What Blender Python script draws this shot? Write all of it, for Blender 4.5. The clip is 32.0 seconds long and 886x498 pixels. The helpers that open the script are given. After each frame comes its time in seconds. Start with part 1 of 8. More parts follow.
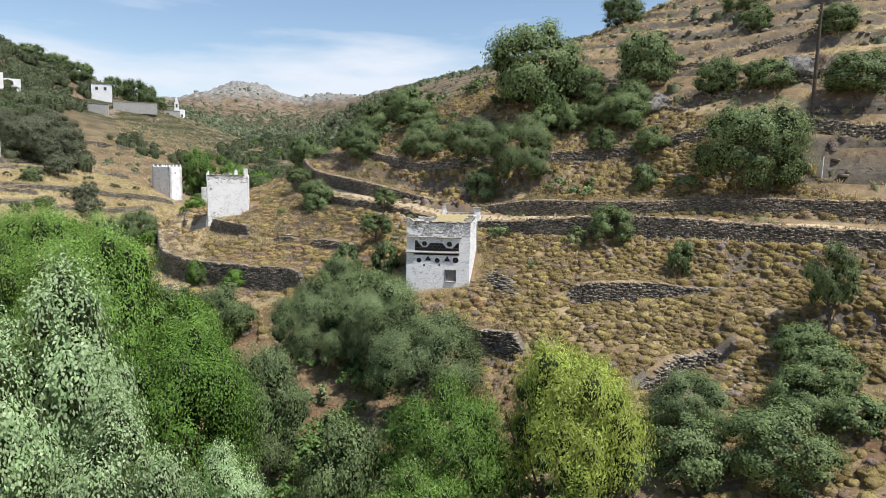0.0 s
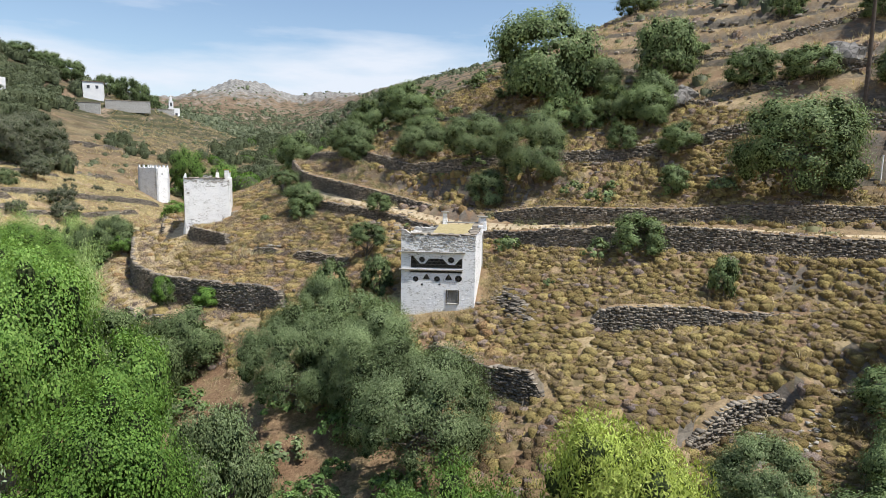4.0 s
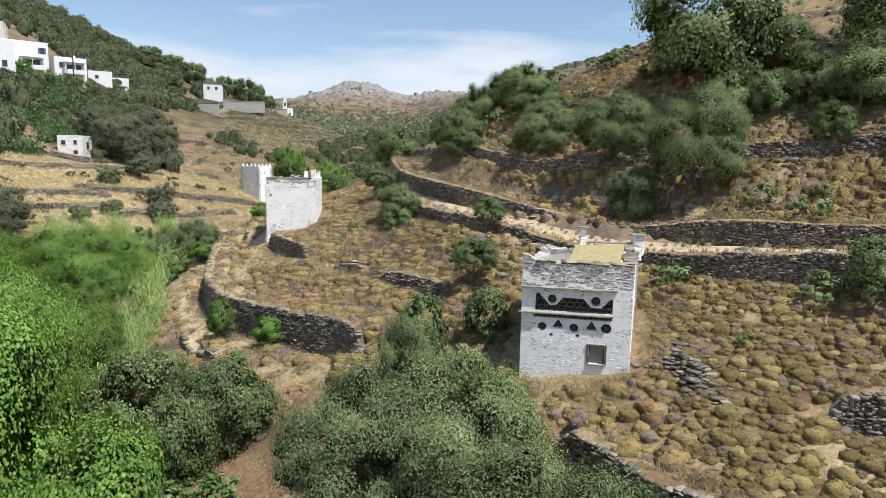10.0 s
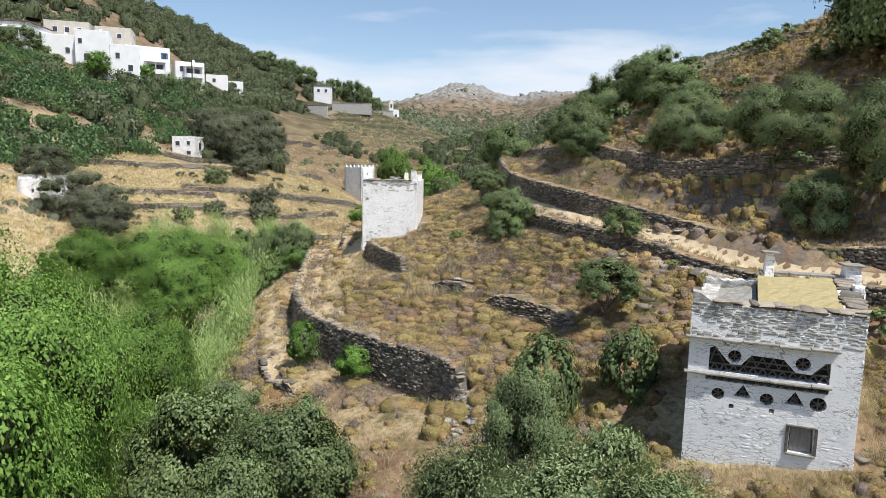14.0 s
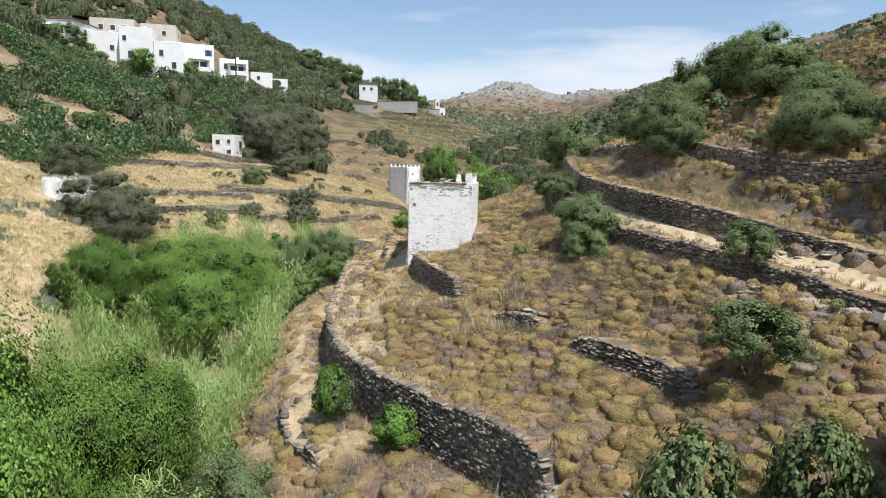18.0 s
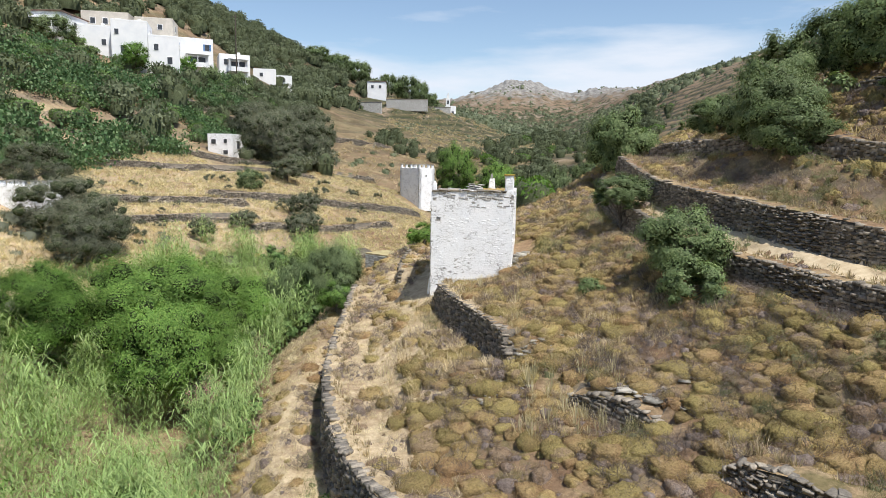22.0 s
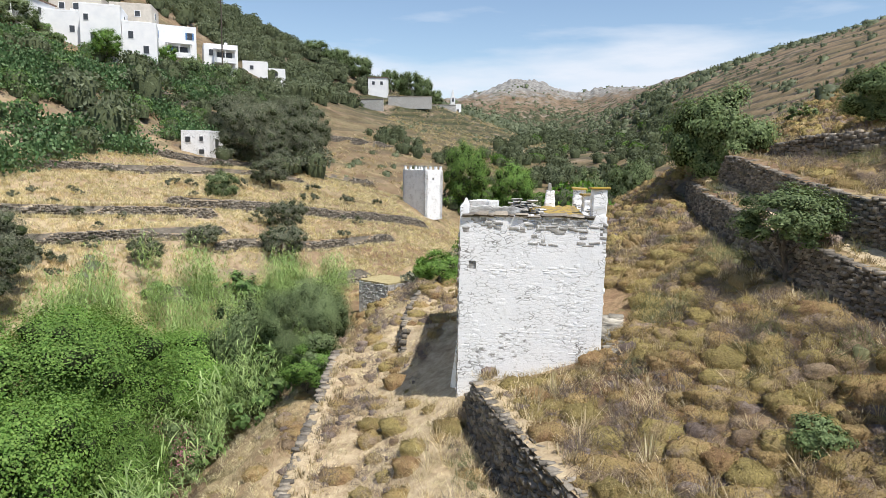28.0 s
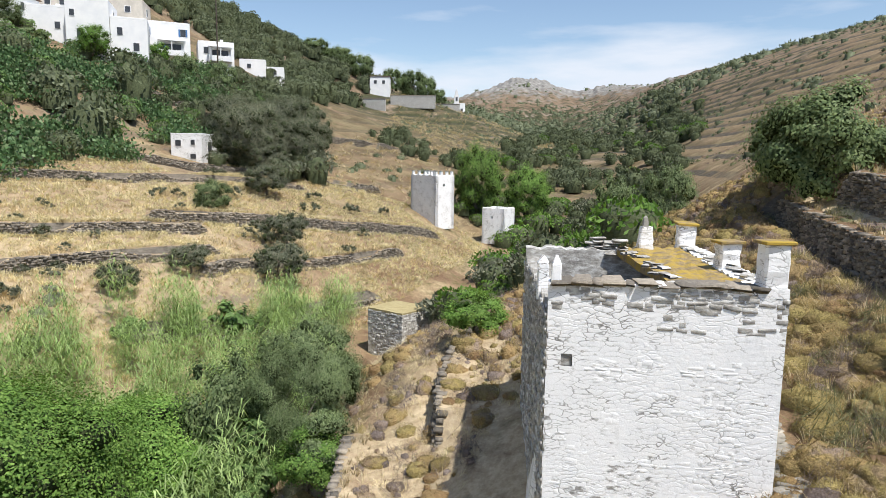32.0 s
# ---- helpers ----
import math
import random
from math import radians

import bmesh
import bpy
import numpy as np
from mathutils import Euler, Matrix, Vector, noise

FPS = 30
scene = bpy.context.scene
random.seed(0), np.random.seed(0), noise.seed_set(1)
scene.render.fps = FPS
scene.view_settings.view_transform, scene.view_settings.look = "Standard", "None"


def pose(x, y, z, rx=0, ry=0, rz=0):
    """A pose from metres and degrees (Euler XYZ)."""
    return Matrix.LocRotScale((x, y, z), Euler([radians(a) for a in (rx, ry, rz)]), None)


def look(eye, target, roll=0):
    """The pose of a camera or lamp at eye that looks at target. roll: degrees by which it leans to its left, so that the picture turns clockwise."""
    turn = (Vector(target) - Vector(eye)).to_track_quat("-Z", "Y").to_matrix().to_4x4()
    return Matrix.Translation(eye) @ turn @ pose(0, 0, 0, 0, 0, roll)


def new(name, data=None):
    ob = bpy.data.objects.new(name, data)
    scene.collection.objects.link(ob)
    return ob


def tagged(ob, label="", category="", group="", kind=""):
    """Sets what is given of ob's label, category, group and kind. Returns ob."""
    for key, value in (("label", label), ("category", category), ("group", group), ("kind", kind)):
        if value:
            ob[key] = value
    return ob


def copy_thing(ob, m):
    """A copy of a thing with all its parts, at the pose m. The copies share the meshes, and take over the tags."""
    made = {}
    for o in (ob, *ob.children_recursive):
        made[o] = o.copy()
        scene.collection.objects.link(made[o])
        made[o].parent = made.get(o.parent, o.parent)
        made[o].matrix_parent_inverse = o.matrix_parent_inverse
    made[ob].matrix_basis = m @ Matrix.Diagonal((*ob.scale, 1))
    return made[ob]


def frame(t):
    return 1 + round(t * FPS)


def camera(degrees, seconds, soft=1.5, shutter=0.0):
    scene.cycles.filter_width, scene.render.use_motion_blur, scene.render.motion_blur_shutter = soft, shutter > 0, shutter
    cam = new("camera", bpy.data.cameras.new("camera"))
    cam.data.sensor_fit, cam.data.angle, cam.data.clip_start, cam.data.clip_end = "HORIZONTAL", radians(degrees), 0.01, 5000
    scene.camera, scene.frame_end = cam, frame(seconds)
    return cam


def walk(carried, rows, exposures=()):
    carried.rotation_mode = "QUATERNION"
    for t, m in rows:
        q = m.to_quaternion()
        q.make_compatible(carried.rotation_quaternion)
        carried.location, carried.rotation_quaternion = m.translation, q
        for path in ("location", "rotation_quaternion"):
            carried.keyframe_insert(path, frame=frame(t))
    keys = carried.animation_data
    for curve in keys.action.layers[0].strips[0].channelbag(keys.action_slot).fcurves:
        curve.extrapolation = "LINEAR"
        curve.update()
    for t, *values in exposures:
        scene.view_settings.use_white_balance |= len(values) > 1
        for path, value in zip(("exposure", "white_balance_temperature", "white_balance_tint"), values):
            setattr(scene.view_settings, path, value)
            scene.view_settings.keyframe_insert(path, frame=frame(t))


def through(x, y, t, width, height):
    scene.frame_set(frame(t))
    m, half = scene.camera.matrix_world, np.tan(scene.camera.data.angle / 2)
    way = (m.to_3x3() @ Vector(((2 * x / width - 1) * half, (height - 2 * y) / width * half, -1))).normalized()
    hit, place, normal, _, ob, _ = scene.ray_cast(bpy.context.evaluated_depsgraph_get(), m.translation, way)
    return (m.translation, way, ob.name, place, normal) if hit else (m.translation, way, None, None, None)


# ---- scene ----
cam = camera(69.5, 32.0, 0.7)
PATH = [
    (0, (0.852, 0.487, -0.454), (1.433, 2.385, -0.7), 1.2),
    (0.5, (1.117, 1.307, -0.374), (1.699, 3.204, -0.623), 1.0),
    (1, (1.364, 2.096, -0.308), (1.945, 3.992, -0.56), 0.8),
    (1.5, (1.591, 2.852, -0.257), (2.174, 4.748, -0.511), 0.8),
    (2, (1.803, 3.574, -0.221), (2.387, 5.469, -0.475), 0.8),
    (2.5, (2.002, 4.261, -0.198), (2.589, 6.156, -0.45), 0.9),
    (3, (2.192, 4.916, -0.185), (2.781, 6.81, -0.436), 0.9),
    (3.5, (2.374, 5.545, -0.179), (2.961, 7.441, -0.429), 1.0),
    (4, (2.548, 6.161, -0.177), (3.128, 8.059, -0.428), 1.0),
    (4.5, (2.716, 6.779, -0.177), (3.281, 8.681, -0.429), 1.0),
    (5, (2.878, 7.419, -0.177), (3.421, 9.327, -0.43), 1.0),
    (5.5, (3.036, 8.104, -0.178), (3.555, 10.019, -0.431), 1.0),
    (6, (3.195, 8.854, -0.18), (3.688, 10.776, -0.434), 1.0),
    (6.5, (3.357, 9.686, -0.185), (3.824, 11.614, -0.439), 1.0),
    (7, (3.522, 10.606, -0.193), (3.964, 12.54, -0.447), 1.0),
    (7.5, (3.691, 11.604, -0.204), (4.104, 13.544, -0.459), 1.1),
    (8, (3.859, 12.659, -0.217), (4.242, 14.605, -0.472), 1.1),
    (8.5, (4.021, 13.735, -0.23), (4.376, 15.687, -0.484), 1.1),
    (9, (4.171, 14.795, -0.24), (4.497, 16.752, -0.496), 1.1),
    (9.5, (4.301, 15.804, -0.248), (4.596, 17.766, -0.505), 1.0),
    (10, (4.405, 16.742, -0.253), (4.662, 18.709, -0.513), 1.0),
    (10.5, (4.478, 17.606, -0.258), (4.695, 19.578, -0.518), 0.9),
    (11, (4.518, 18.41, -0.261), (4.694, 20.385, -0.521), 0.9),
    (11.5, (4.527, 19.172, -0.265), (4.661, 21.151, -0.526), 0.9),
    (12, (4.509, 19.916, -0.27), (4.598, 21.897, -0.531), 1.0),
    (12.5, (4.467, 20.657, -0.276), (4.513, 22.639, -0.537), 1.1),
    (13, (4.408, 21.404, -0.282), (4.416, 23.387, -0.543), 1.1),
    (13.5, (4.337, 22.162, -0.287), (4.311, 24.145, -0.549), 1.2),
    (14, (4.257, 22.926, -0.291), (4.198, 24.908, -0.552), 1.2),
    (14.5, (4.171, 23.692, -0.29), (4.079, 25.672, -0.552), 1.2),
    (15, (4.076, 24.458, -0.285), (3.955, 26.437, -0.548), 1.2),
    (15.5, (3.968, 25.231, -0.275), (3.824, 27.208, -0.54), 1.2),
    (16, (3.842, 26.024, -0.263), (3.681, 28.0, -0.529), 1.2),
    (16.5, (3.694, 26.853, -0.25), (3.519, 28.828, -0.517), 1.2),
    (17, (3.518, 27.732, -0.239), (3.334, 29.706, -0.505), 1.3),
    (17.5, (3.311, 28.675, -0.231), (3.121, 30.648, -0.497), 1.3),
    (18, (3.075, 29.686, -0.225), (2.88, 31.658, -0.491), 1.3),
    (18.5, (2.814, 30.762, -0.221), (2.614, 32.734, -0.487), 1.2),
    (19, (2.537, 31.892, -0.217), (2.331, 33.863, -0.483), 1.2),
    (19.5, (2.251, 33.059, -0.212), (2.042, 35.03, -0.479), 1.1),
    (20, (1.968, 34.248, -0.205), (1.755, 36.219, -0.473), 1.0),
    (20.5, (1.693, 35.44, -0.197), (1.477, 37.41, -0.464), 1.0),
    (21, (1.433, 36.615, -0.186), (1.213, 38.585, -0.453), 1.0),
    (21.5, (1.189, 37.757, -0.172), (0.967, 39.727, -0.439), 1.0),
    (22, (0.961, 38.859, -0.156), (0.739, 40.828, -0.423), 1.0),
    (22.5, (0.748, 39.921, -0.138), (0.524, 41.89, -0.405), 1.0),
    (23, (0.547, 40.957, -0.123), (0.323, 42.926, -0.389), 1.0),
    (23.5, (0.357, 41.989, -0.112), (0.133, 43.958, -0.379), 1.0),
    (24, (0.174, 43.042, -0.109), (-0.05, 45.012, -0.377), 0.9),
    (24.5, (-0.007, 44.137, -0.116), (-0.232, 46.106, -0.384), 0.9),
    (25, (-0.192, 45.277, -0.131), (-0.42, 47.246, -0.398), 0.8),
    (25.5, (-0.388, 46.452, -0.148), (-0.618, 48.421, -0.415), 0.7),
    (26, (-0.599, 47.642, -0.162), (-0.831, 49.611, -0.428), 0.7),
    (26.5, (-0.824, 48.821, -0.166), (-1.056, 50.789, -0.432), 0.7),
    (27, (-1.06, 49.961, -0.155), (-1.291, 51.93, -0.421), 0.8),
    (27.5, (-1.301, 51.042, -0.127), (-1.531, 53.011, -0.393), 0.9),
    (28, (-1.544, 52.049, -0.081), (-1.773, 54.018, -0.347), 1.0),
    (28.5, (-1.787, 52.979, -0.018), (-2.017, 54.948, -0.284), 1.0),
    (29, (-2.034, 53.84, 0.058), (-2.264, 55.809, -0.209), 1.0),
    (29.5, (-2.287, 54.649, 0.142), (-2.517, 56.618, -0.125), 1.0),
    (30, (-2.549, 55.422, 0.23), (-2.779, 57.391, -0.037), 1.0),
    (30.5, (-2.821, 56.178, 0.319), (-3.05, 58.147, 0.051), 1.0),
    (31, (-3.101, 56.932, 0.407), (-3.33, 58.901, 0.139), 1.0),
    (31.5, (-3.39, 57.693, 0.495), (-3.619, 59.661, 0.226), 0.9),
    (32, (-3.686, 58.463, 0.582), (-3.917, 60.432, 0.313), 0.8),
]
walk(cam, [(t, look(eye, target, roll)) for t, eye, target, roll in PATH])

# ---- light ----
SUN_ELEVATION, SUN_AZIMUTH = 63.0, 134.0
sun_way = Vector((math.sin(radians(SUN_AZIMUTH)) * math.cos(radians(SUN_ELEVATION)), math.cos(radians(SUN_AZIMUTH)) * math.cos(radians(SUN_ELEVATION)), math.sin(radians(SUN_ELEVATION))))
sun = new("sun", bpy.data.lights.new("sun", "SUN"))
sun.data.energy, sun.data.angle, sun.data.color = 4.75, radians(0.6), (1.0, 0.96, 0.90)
sun.matrix_world = look(sun_way * 100, (0, 0, 0))


def make_world():
    world = bpy.data.worlds.new("sky")
    scene.world = world
    world.use_nodes = True
    nt = world.node_tree
    nt.nodes.clear()
    node = lambda kind: nt.nodes.new(kind)
    out, bg, sky = node("ShaderNodeOutputWorld"), node("ShaderNodeBackground"), node("ShaderNodeTexSky")
    sky.sky_type, sky.sun_disc = "NISHITA", False
    sky.sun_elevation, sky.sun_rotation = radians(SUN_ELEVATION), radians(SUN_AZIMUTH)
    sky.altitude, sky.dust_density = 100, 0.6
    co, sep = node("ShaderNodeTexCoord"), node("ShaderNodeSeparateXYZ")
    nt.links.new(co.outputs["Generated"], sep.inputs[0])
    # streaky cloud: noise stretched along the horizon
    mp = node("ShaderNodeMapping")
    mp.inputs["Scale"].default_value = (3.2, 3.2, 17.0)
    mp.inputs["Rotation"].default_value = (0.02, 0.06, 0.4)
    nt.links.new(co.outputs["Generated"], mp.inputs[0])
    nz = node("ShaderNodeTexNoise")
    nz.inputs["Scale"].default_value, nz.inputs["Detail"].default_value, nz.inputs["Roughness"].default_value = 1.0, 7.0, 0.52
    nt.links.new(mp.outputs[0], nz.inputs["Vector"])
    band = node("ShaderNodeMapRange")
    band.inputs["From Min"].default_value, band.inputs["From Max"].default_value = 0.24, 0.10
    band.inputs["To Min"].default_value, band.inputs["To Max"].default_value = -0.13, 0.30
    nt.links.new(sep.outputs["Z"], band.inputs["Value"])
    add = node("ShaderNodeMath")
    add.operation = "ADD"
    nt.links.new(nz.outputs["Fac"], add.inputs[0])
    nt.links.new(band.outputs[0], add.inputs[1])
    ramp = node("ShaderNodeValToRGB")
    ramp.color_ramp.elements[0].position, ramp.color_ramp.elements[1].position = 0.53, 0.80
    ramp.color_ramp.elements[0].color, ramp.color_ramp.elements[1].color = (0, 0, 0, 1), (0.93, 0.93, 0.93, 1)
    nt.links.new(add.outputs[0], ramp.inputs[0])
    mix = node("ShaderNodeMix")
    mix.data_type = "RGBA"
    nt.links.new(ramp.outputs[0], mix.inputs["Factor"])
    nt.links.new(sky.outputs[0], mix.inputs["A"])
    mix.inputs["B"].default_value = (5.5, 5.9, 6.6, 1)
    nt.links.new(mix.outputs["Result"], bg.inputs[0])
    bg.inputs[1].default_value = 0.125
    nt.links.new(bg.outputs[0], out.inputs[0])


make_world()
scene.view_settings.exposure = 0.27

# ---- materials ----
def material(name, recipe, rough=0.9, bump=0.0, spec=0.25):
    """A node material. recipe(b) returns the colour socket and, if it likes, a height socket; b offers the small node builders below."""
    m = bpy.data.materials.new(name)
    m.use_nodes = True
    nt = m.node_tree
    nt.nodes.clear()
    b = Nodes(nt)
    out, bsdf = b.node("ShaderNodeOutputMaterial"), b.node("ShaderNodeBsdfPrincipled")
    got = recipe(b)
    colour, height = got if isinstance(got, tuple) else (got, None)
    nt.links.new(colour, bsdf.inputs["Base Color"])
    bsdf.inputs["Roughness"].default_value = rough
    bsdf.inputs["Specular IOR Level"].default_value = spec
    if height is not None and bump:
        bp = b.node("ShaderNodeBump")
        bp.inputs["Strength"].default_value, bp.inputs["Distance"].default_value = 0.8, bump
        nt.links.new(height, bp.inputs["Height"])
        nt.links.new(bp.outputs[0], bsdf.inputs["Normal"])
    nt.links.new(bsdf.outputs[0], out.inputs[0])
    return m


class Nodes:
    def __init__(self, nt):
        self.nt = nt

    def node(self, kind):
        return self.nt.nodes.new(kind)

    def place(self, stretch=(1, 1, 1), of="world"):
        """World position, or the object's own space, stretched."""
        if of == "world":
            src = self.node("ShaderNodeNewGeometry").outputs["Position"]
        else:
            src = self.node("ShaderNodeTexCoord").outputs["Object"]
        mp = self.node("ShaderNodeMapping")
        mp.inputs["Scale"].default_value = stretch
        self.nt.links.new(src, mp.inputs[0])
        return mp.outputs[0]

    def noise(self, scale, detail=4.0, rough=0.55, at=None, warp=0.0):
        n = self.node("ShaderNodeTexNoise")
        n.inputs["Scale"].default_value, n.inputs["Detail"].default_value = scale, detail
        n.inputs["Roughness"].default_value, n.inputs["Distortion"].default_value = rough, warp
        self.nt.links.new(at or self.place(), n.inputs["Vector"])
        return n.outputs["Fac"]

    def cells(self, scale, at=None, feature="F1"):
        n = self.node("ShaderNodeTexVoronoi")
        n.feature = feature
        n.inputs["Scale"].default_value = scale
        self.nt.links.new(at or self.place(), n.inputs["Vector"])
        return n

    def ramp(self, value, *stops):
        r = self.node("ShaderNodeValToRGB")
        els = r.color_ramp.elements
        while len(els) < len(stops):
            els.new(0.5)
        for e, (p, c) in zip(els, stops):
            e.position, e.color = p, (*c, 1) if isinstance(c, tuple) else (c, c, c, 1)
        self.nt.links.new(value, r.inputs[0])
        return r.outputs[0]

    def mix(self, fac, a, c, blend="MIX"):
        m = self.node("ShaderNodeMix")
        m.data_type, m.blend_type = "RGBA", blend
        for key, v in (("Factor", fac), ("A", a), ("B", c)):
            if isinstance(v, (int, float)):
                m.inputs[key].default_value = v if key == "Factor" else (v, v, v, 1)
            elif isinstance(v, tuple):
                m.inputs[key].default_value = (*v, 1)
            else:
                self.nt.links.new(v, m.inputs[key])
        return m.outputs["Result"]

    def math(self, op, a, c=0.0):
        m = self.node("ShaderNodeMath")
        m.operation = op
        for n, v in enumerate((a, c)):
            if isinstance(v, (int, float)):
                m.inputs[n].default_value = v
            else:
                self.nt.links.new(v, m.inputs[n])
        return m.outputs[0]

    def axis(self, which):
        s = self.node("ShaderNodeSeparateXYZ")
        self.nt.links.new(self.node("ShaderNodeNewGeometry").outputs["Position"], s.inputs[0])
        return s.outputs[which]

    def slope(self):
        s = self.node("ShaderNodeSeparateXYZ")
        self.nt.links.new(self.node("ShaderNodeNewGeometry").outputs["True Normal"], s.inputs[0])
        return s.outputs["Z"]

    def each(self):
        return self.node("ShaderNodeObjectInfo").outputs["Random"]

    def island(self):
        return self.node("ShaderNodeNewGeometry").outputs["Random Per Island"]


def leaf_material(name, dark, mid, light, through=0.35, rough=0.55):
    """Leaves: each leaf and each tree a little different, with light passing through."""
    m = bpy.data.materials.new(name)
    m.use_nodes = True
    nt = m.node_tree
    nt.nodes.clear()
    b = Nodes(nt)
    col = b.mix(0.35, b.ramp(b.island(), (0.0, dark), (0.5, mid), (1.0, light)), mid)
    patch = b.ramp(b.noise(1.1, 3.0), (0.32, 0.72), (0.68, 1.3))
    col = b.mix(1.0, col, patch, "MULTIPLY")
    col = b.mix(1.0, col, b.ramp(b.each(), (0.0, 0.82), (1.0, 1.18)), "MULTIPLY")
    bsdf, tr, mx, out = (b.node(k) for k in ("ShaderNodeBsdfPrincipled", "ShaderNodeBsdfTranslucent", "ShaderNodeMixShader", "ShaderNodeOutputMaterial"))
    bsdf.inputs["Roughness"].default_value = rough
    bsdf.inputs["Specular IOR Level"].default_value = 0.18
    nt.links.new(col, bsdf.inputs["Base Color"])
    nt.links.new(b.mix(1.0, col, (1.0, 1.0, 0.55), "MULTIPLY"), tr.inputs[0])
    mx.inputs[0].default_value = through
    nt.links.new(bsdf.outputs[0], mx.inputs[1])
    nt.links.new(tr.outputs[0], mx.inputs[2])
    nt.links.new(mx.outputs[0], out.inputs[0])
    return m


def ground_recipe(b):
    soil = b.ramp(b.noise(0.35, 6.0, 0.6), (0.30, (0.150, 0.094, 0.058)), (0.5, (0.235, 0.155, 0.095)), (0.68, (0.345, 0.250, 0.155)))
    straw = b.ramp(b.noise(1.7, 6.0, 0.7), (0.3, (0.32, 0.24, 0.135)), (0.7, (0.54, 0.44, 0.26)))
    col = b.mix(b.ramp(b.noise(0.16, 4.0, 0.6, warp=0.8), (0.45, 0.0), (0.63, 0.85)), soil, straw)
    litter = b.ramp(b.noise(6.0, 5.0, 0.75), (0.35, 0.62), (0.65, 1.2))
    col = b.mix(1.0, col, litter, "MULTIPLY")
    scrub = b.ramp(b.noise(0.7, 5.0, 0.7), (0.52, 0.0), (0.60, 0.75))
    col = b.mix(scrub, col, b.ramp(b.noise(3.0, 3.0), (0.3, (0.085, 0.08, 0.035)), (0.7, (0.20, 0.165, 0.075))))
    # grazed straw covers the bench inside the garden wall and the abandoned fields
    bench_at = b.math("ADD", b.math("POWER", b.math("ABSOLUTE", b.math("MULTIPLY", b.math("ADD", b.axis("X"), 4.6), 0.20)), 2.0), b.math("POWER", b.math("ABSOLUTE", b.math("MULTIPLY", b.math("SUBTRACT", b.axis("Y"), 67.0), 0.054)), 2.0))
    field_at = b.math("MULTIPLY", b.ramp(b.math("MULTIPLY", b.axis("X"), -0.01), (0.16, 0.0), (0.24, 1.0)), b.ramp(b.math("MULTIPLY", b.axis("Y"), 0.005), (0.36, 1.0), (0.70, 0.0)))
    grazed = b.math("MULTIPLY", b.math("MAXIMUM", b.ramp(bench_at, (0.6, 1.0), (1.2, 0.0)), field_at), b.ramp(b.noise(0.9, 5.0, 0.7), (0.34, 0.2), (0.52, 0.95)))
    col = b.mix(grazed, col, b.ramp(b.noise(4.0, 6.0, 0.75), (0.3, (0.36, 0.265, 0.165)), (0.7, (0.66, 0.55, 0.37))))
    # steep risers show stone
    stone = b.ramp(b.noise(2.2, 6.0, 0.75, at=b.place((1, 1, 3))), (0.3, (0.05, 0.047, 0.042)), (0.7, (0.22, 0.20, 0.17)))
    col = b.mix(b.ramp(b.slope(), (0.62, 0.9), (0.80, 0.0)), col, stone)
    # the far hills: brown soil, dark scrub that thickens downhill, grey rock on the heights
    far = b.ramp(b.math("MULTIPLY", b.axis("Y"), 0.001), (0.12, 0.0), (0.26, 1.0))
    lowland = b.ramp(b.math("MULTIPLY", b.math("SUBTRACT", b.axis("Z"), b.math("MULTIPLY", b.axis("Y"), 0.05)), 0.01), (0.02, 0.14), (0.30, 0.0))
    bush = b.ramp(b.math("ADD", b.noise(0.11, 6.0, 0.7), lowland), (0.52, 0.0), (0.60, 1.0))
    hill = b.ramp(b.noise(0.035, 8.0, 0.7), (0.35, (0.15, 0.105, 0.072)), (0.52, (0.23, 0.165, 0.112)), (0.66, (0.27, 0.235, 0.195)))
    rocky = b.math("ADD", b.math("MULTIPLY", b.axis("Z"), 0.01), b.math("MULTIPLY", b.noise(0.06, 7.0, 0.75), 0.9))
    crag = b.ramp(b.noise(0.22, 7.0, 0.8), (0.36, (0.09, 0.088, 0.082)), (0.50, (0.24, 0.235, 0.22)), (0.64, (0.44, 0.43, 0.40)))
    hill = b.mix(bush, hill, b.ramp(b.noise(0.5, 3.0), (0.3, (0.028, 0.034, 0.018)), (0.7, (0.075, 0.083, 0.042))))
    hill = b.mix(b.ramp(b.noise(0.55, 5.0, 0.75), (0.52, 0.0), (0.60, 0.8)), hill, (0.085, 0.078, 0.045))
    hill = b.mix(1.0, hill, b.ramp(b.noise(2.4, 4.0, 0.7), (0.35, 0.7), (0.65, 1.25)), "MULTIPLY")
    hill = b.mix(b.ramp(b.math("MULTIPLY", rocky, 0.5), (0.62, 0.0), (0.70, 0.9)), hill, crag)
    col = b.mix(far, col, hill)
    # old field terraces along the contours of the open slopes
    contour = b.math("FRACT", b.math("MULTIPLY", b.math("ADD", b.axis("Z"), b.math("MULTIPLY", b.noise(0.03, 3.0), 1.6)), 0.42))
    open_slope = b.math("MAXIMUM", b.ramp(b.math("MULTIPLY", b.axis("X"), 0.01), (0.26, 0.0), (0.40, 1.0)), b.ramp(b.math("MULTIPLY", b.axis("Y"), 0.001), (0.108, 0.0), (0.14, 1.0)))
    open_slope = b.math("MULTIPLY", open_slope, b.ramp(b.math("MULTIPLY", b.axis("Y"), 0.001), (0.50, 1.0), (0.75, 0.0)))
    open_slope = b.math("MULTIPLY", open_slope, b.ramp(b.math("ADD", b.math("MULTIPLY", b.axis("X"), 0.005), 0.5), (0.50, 0.35), (0.62, 1.0)))
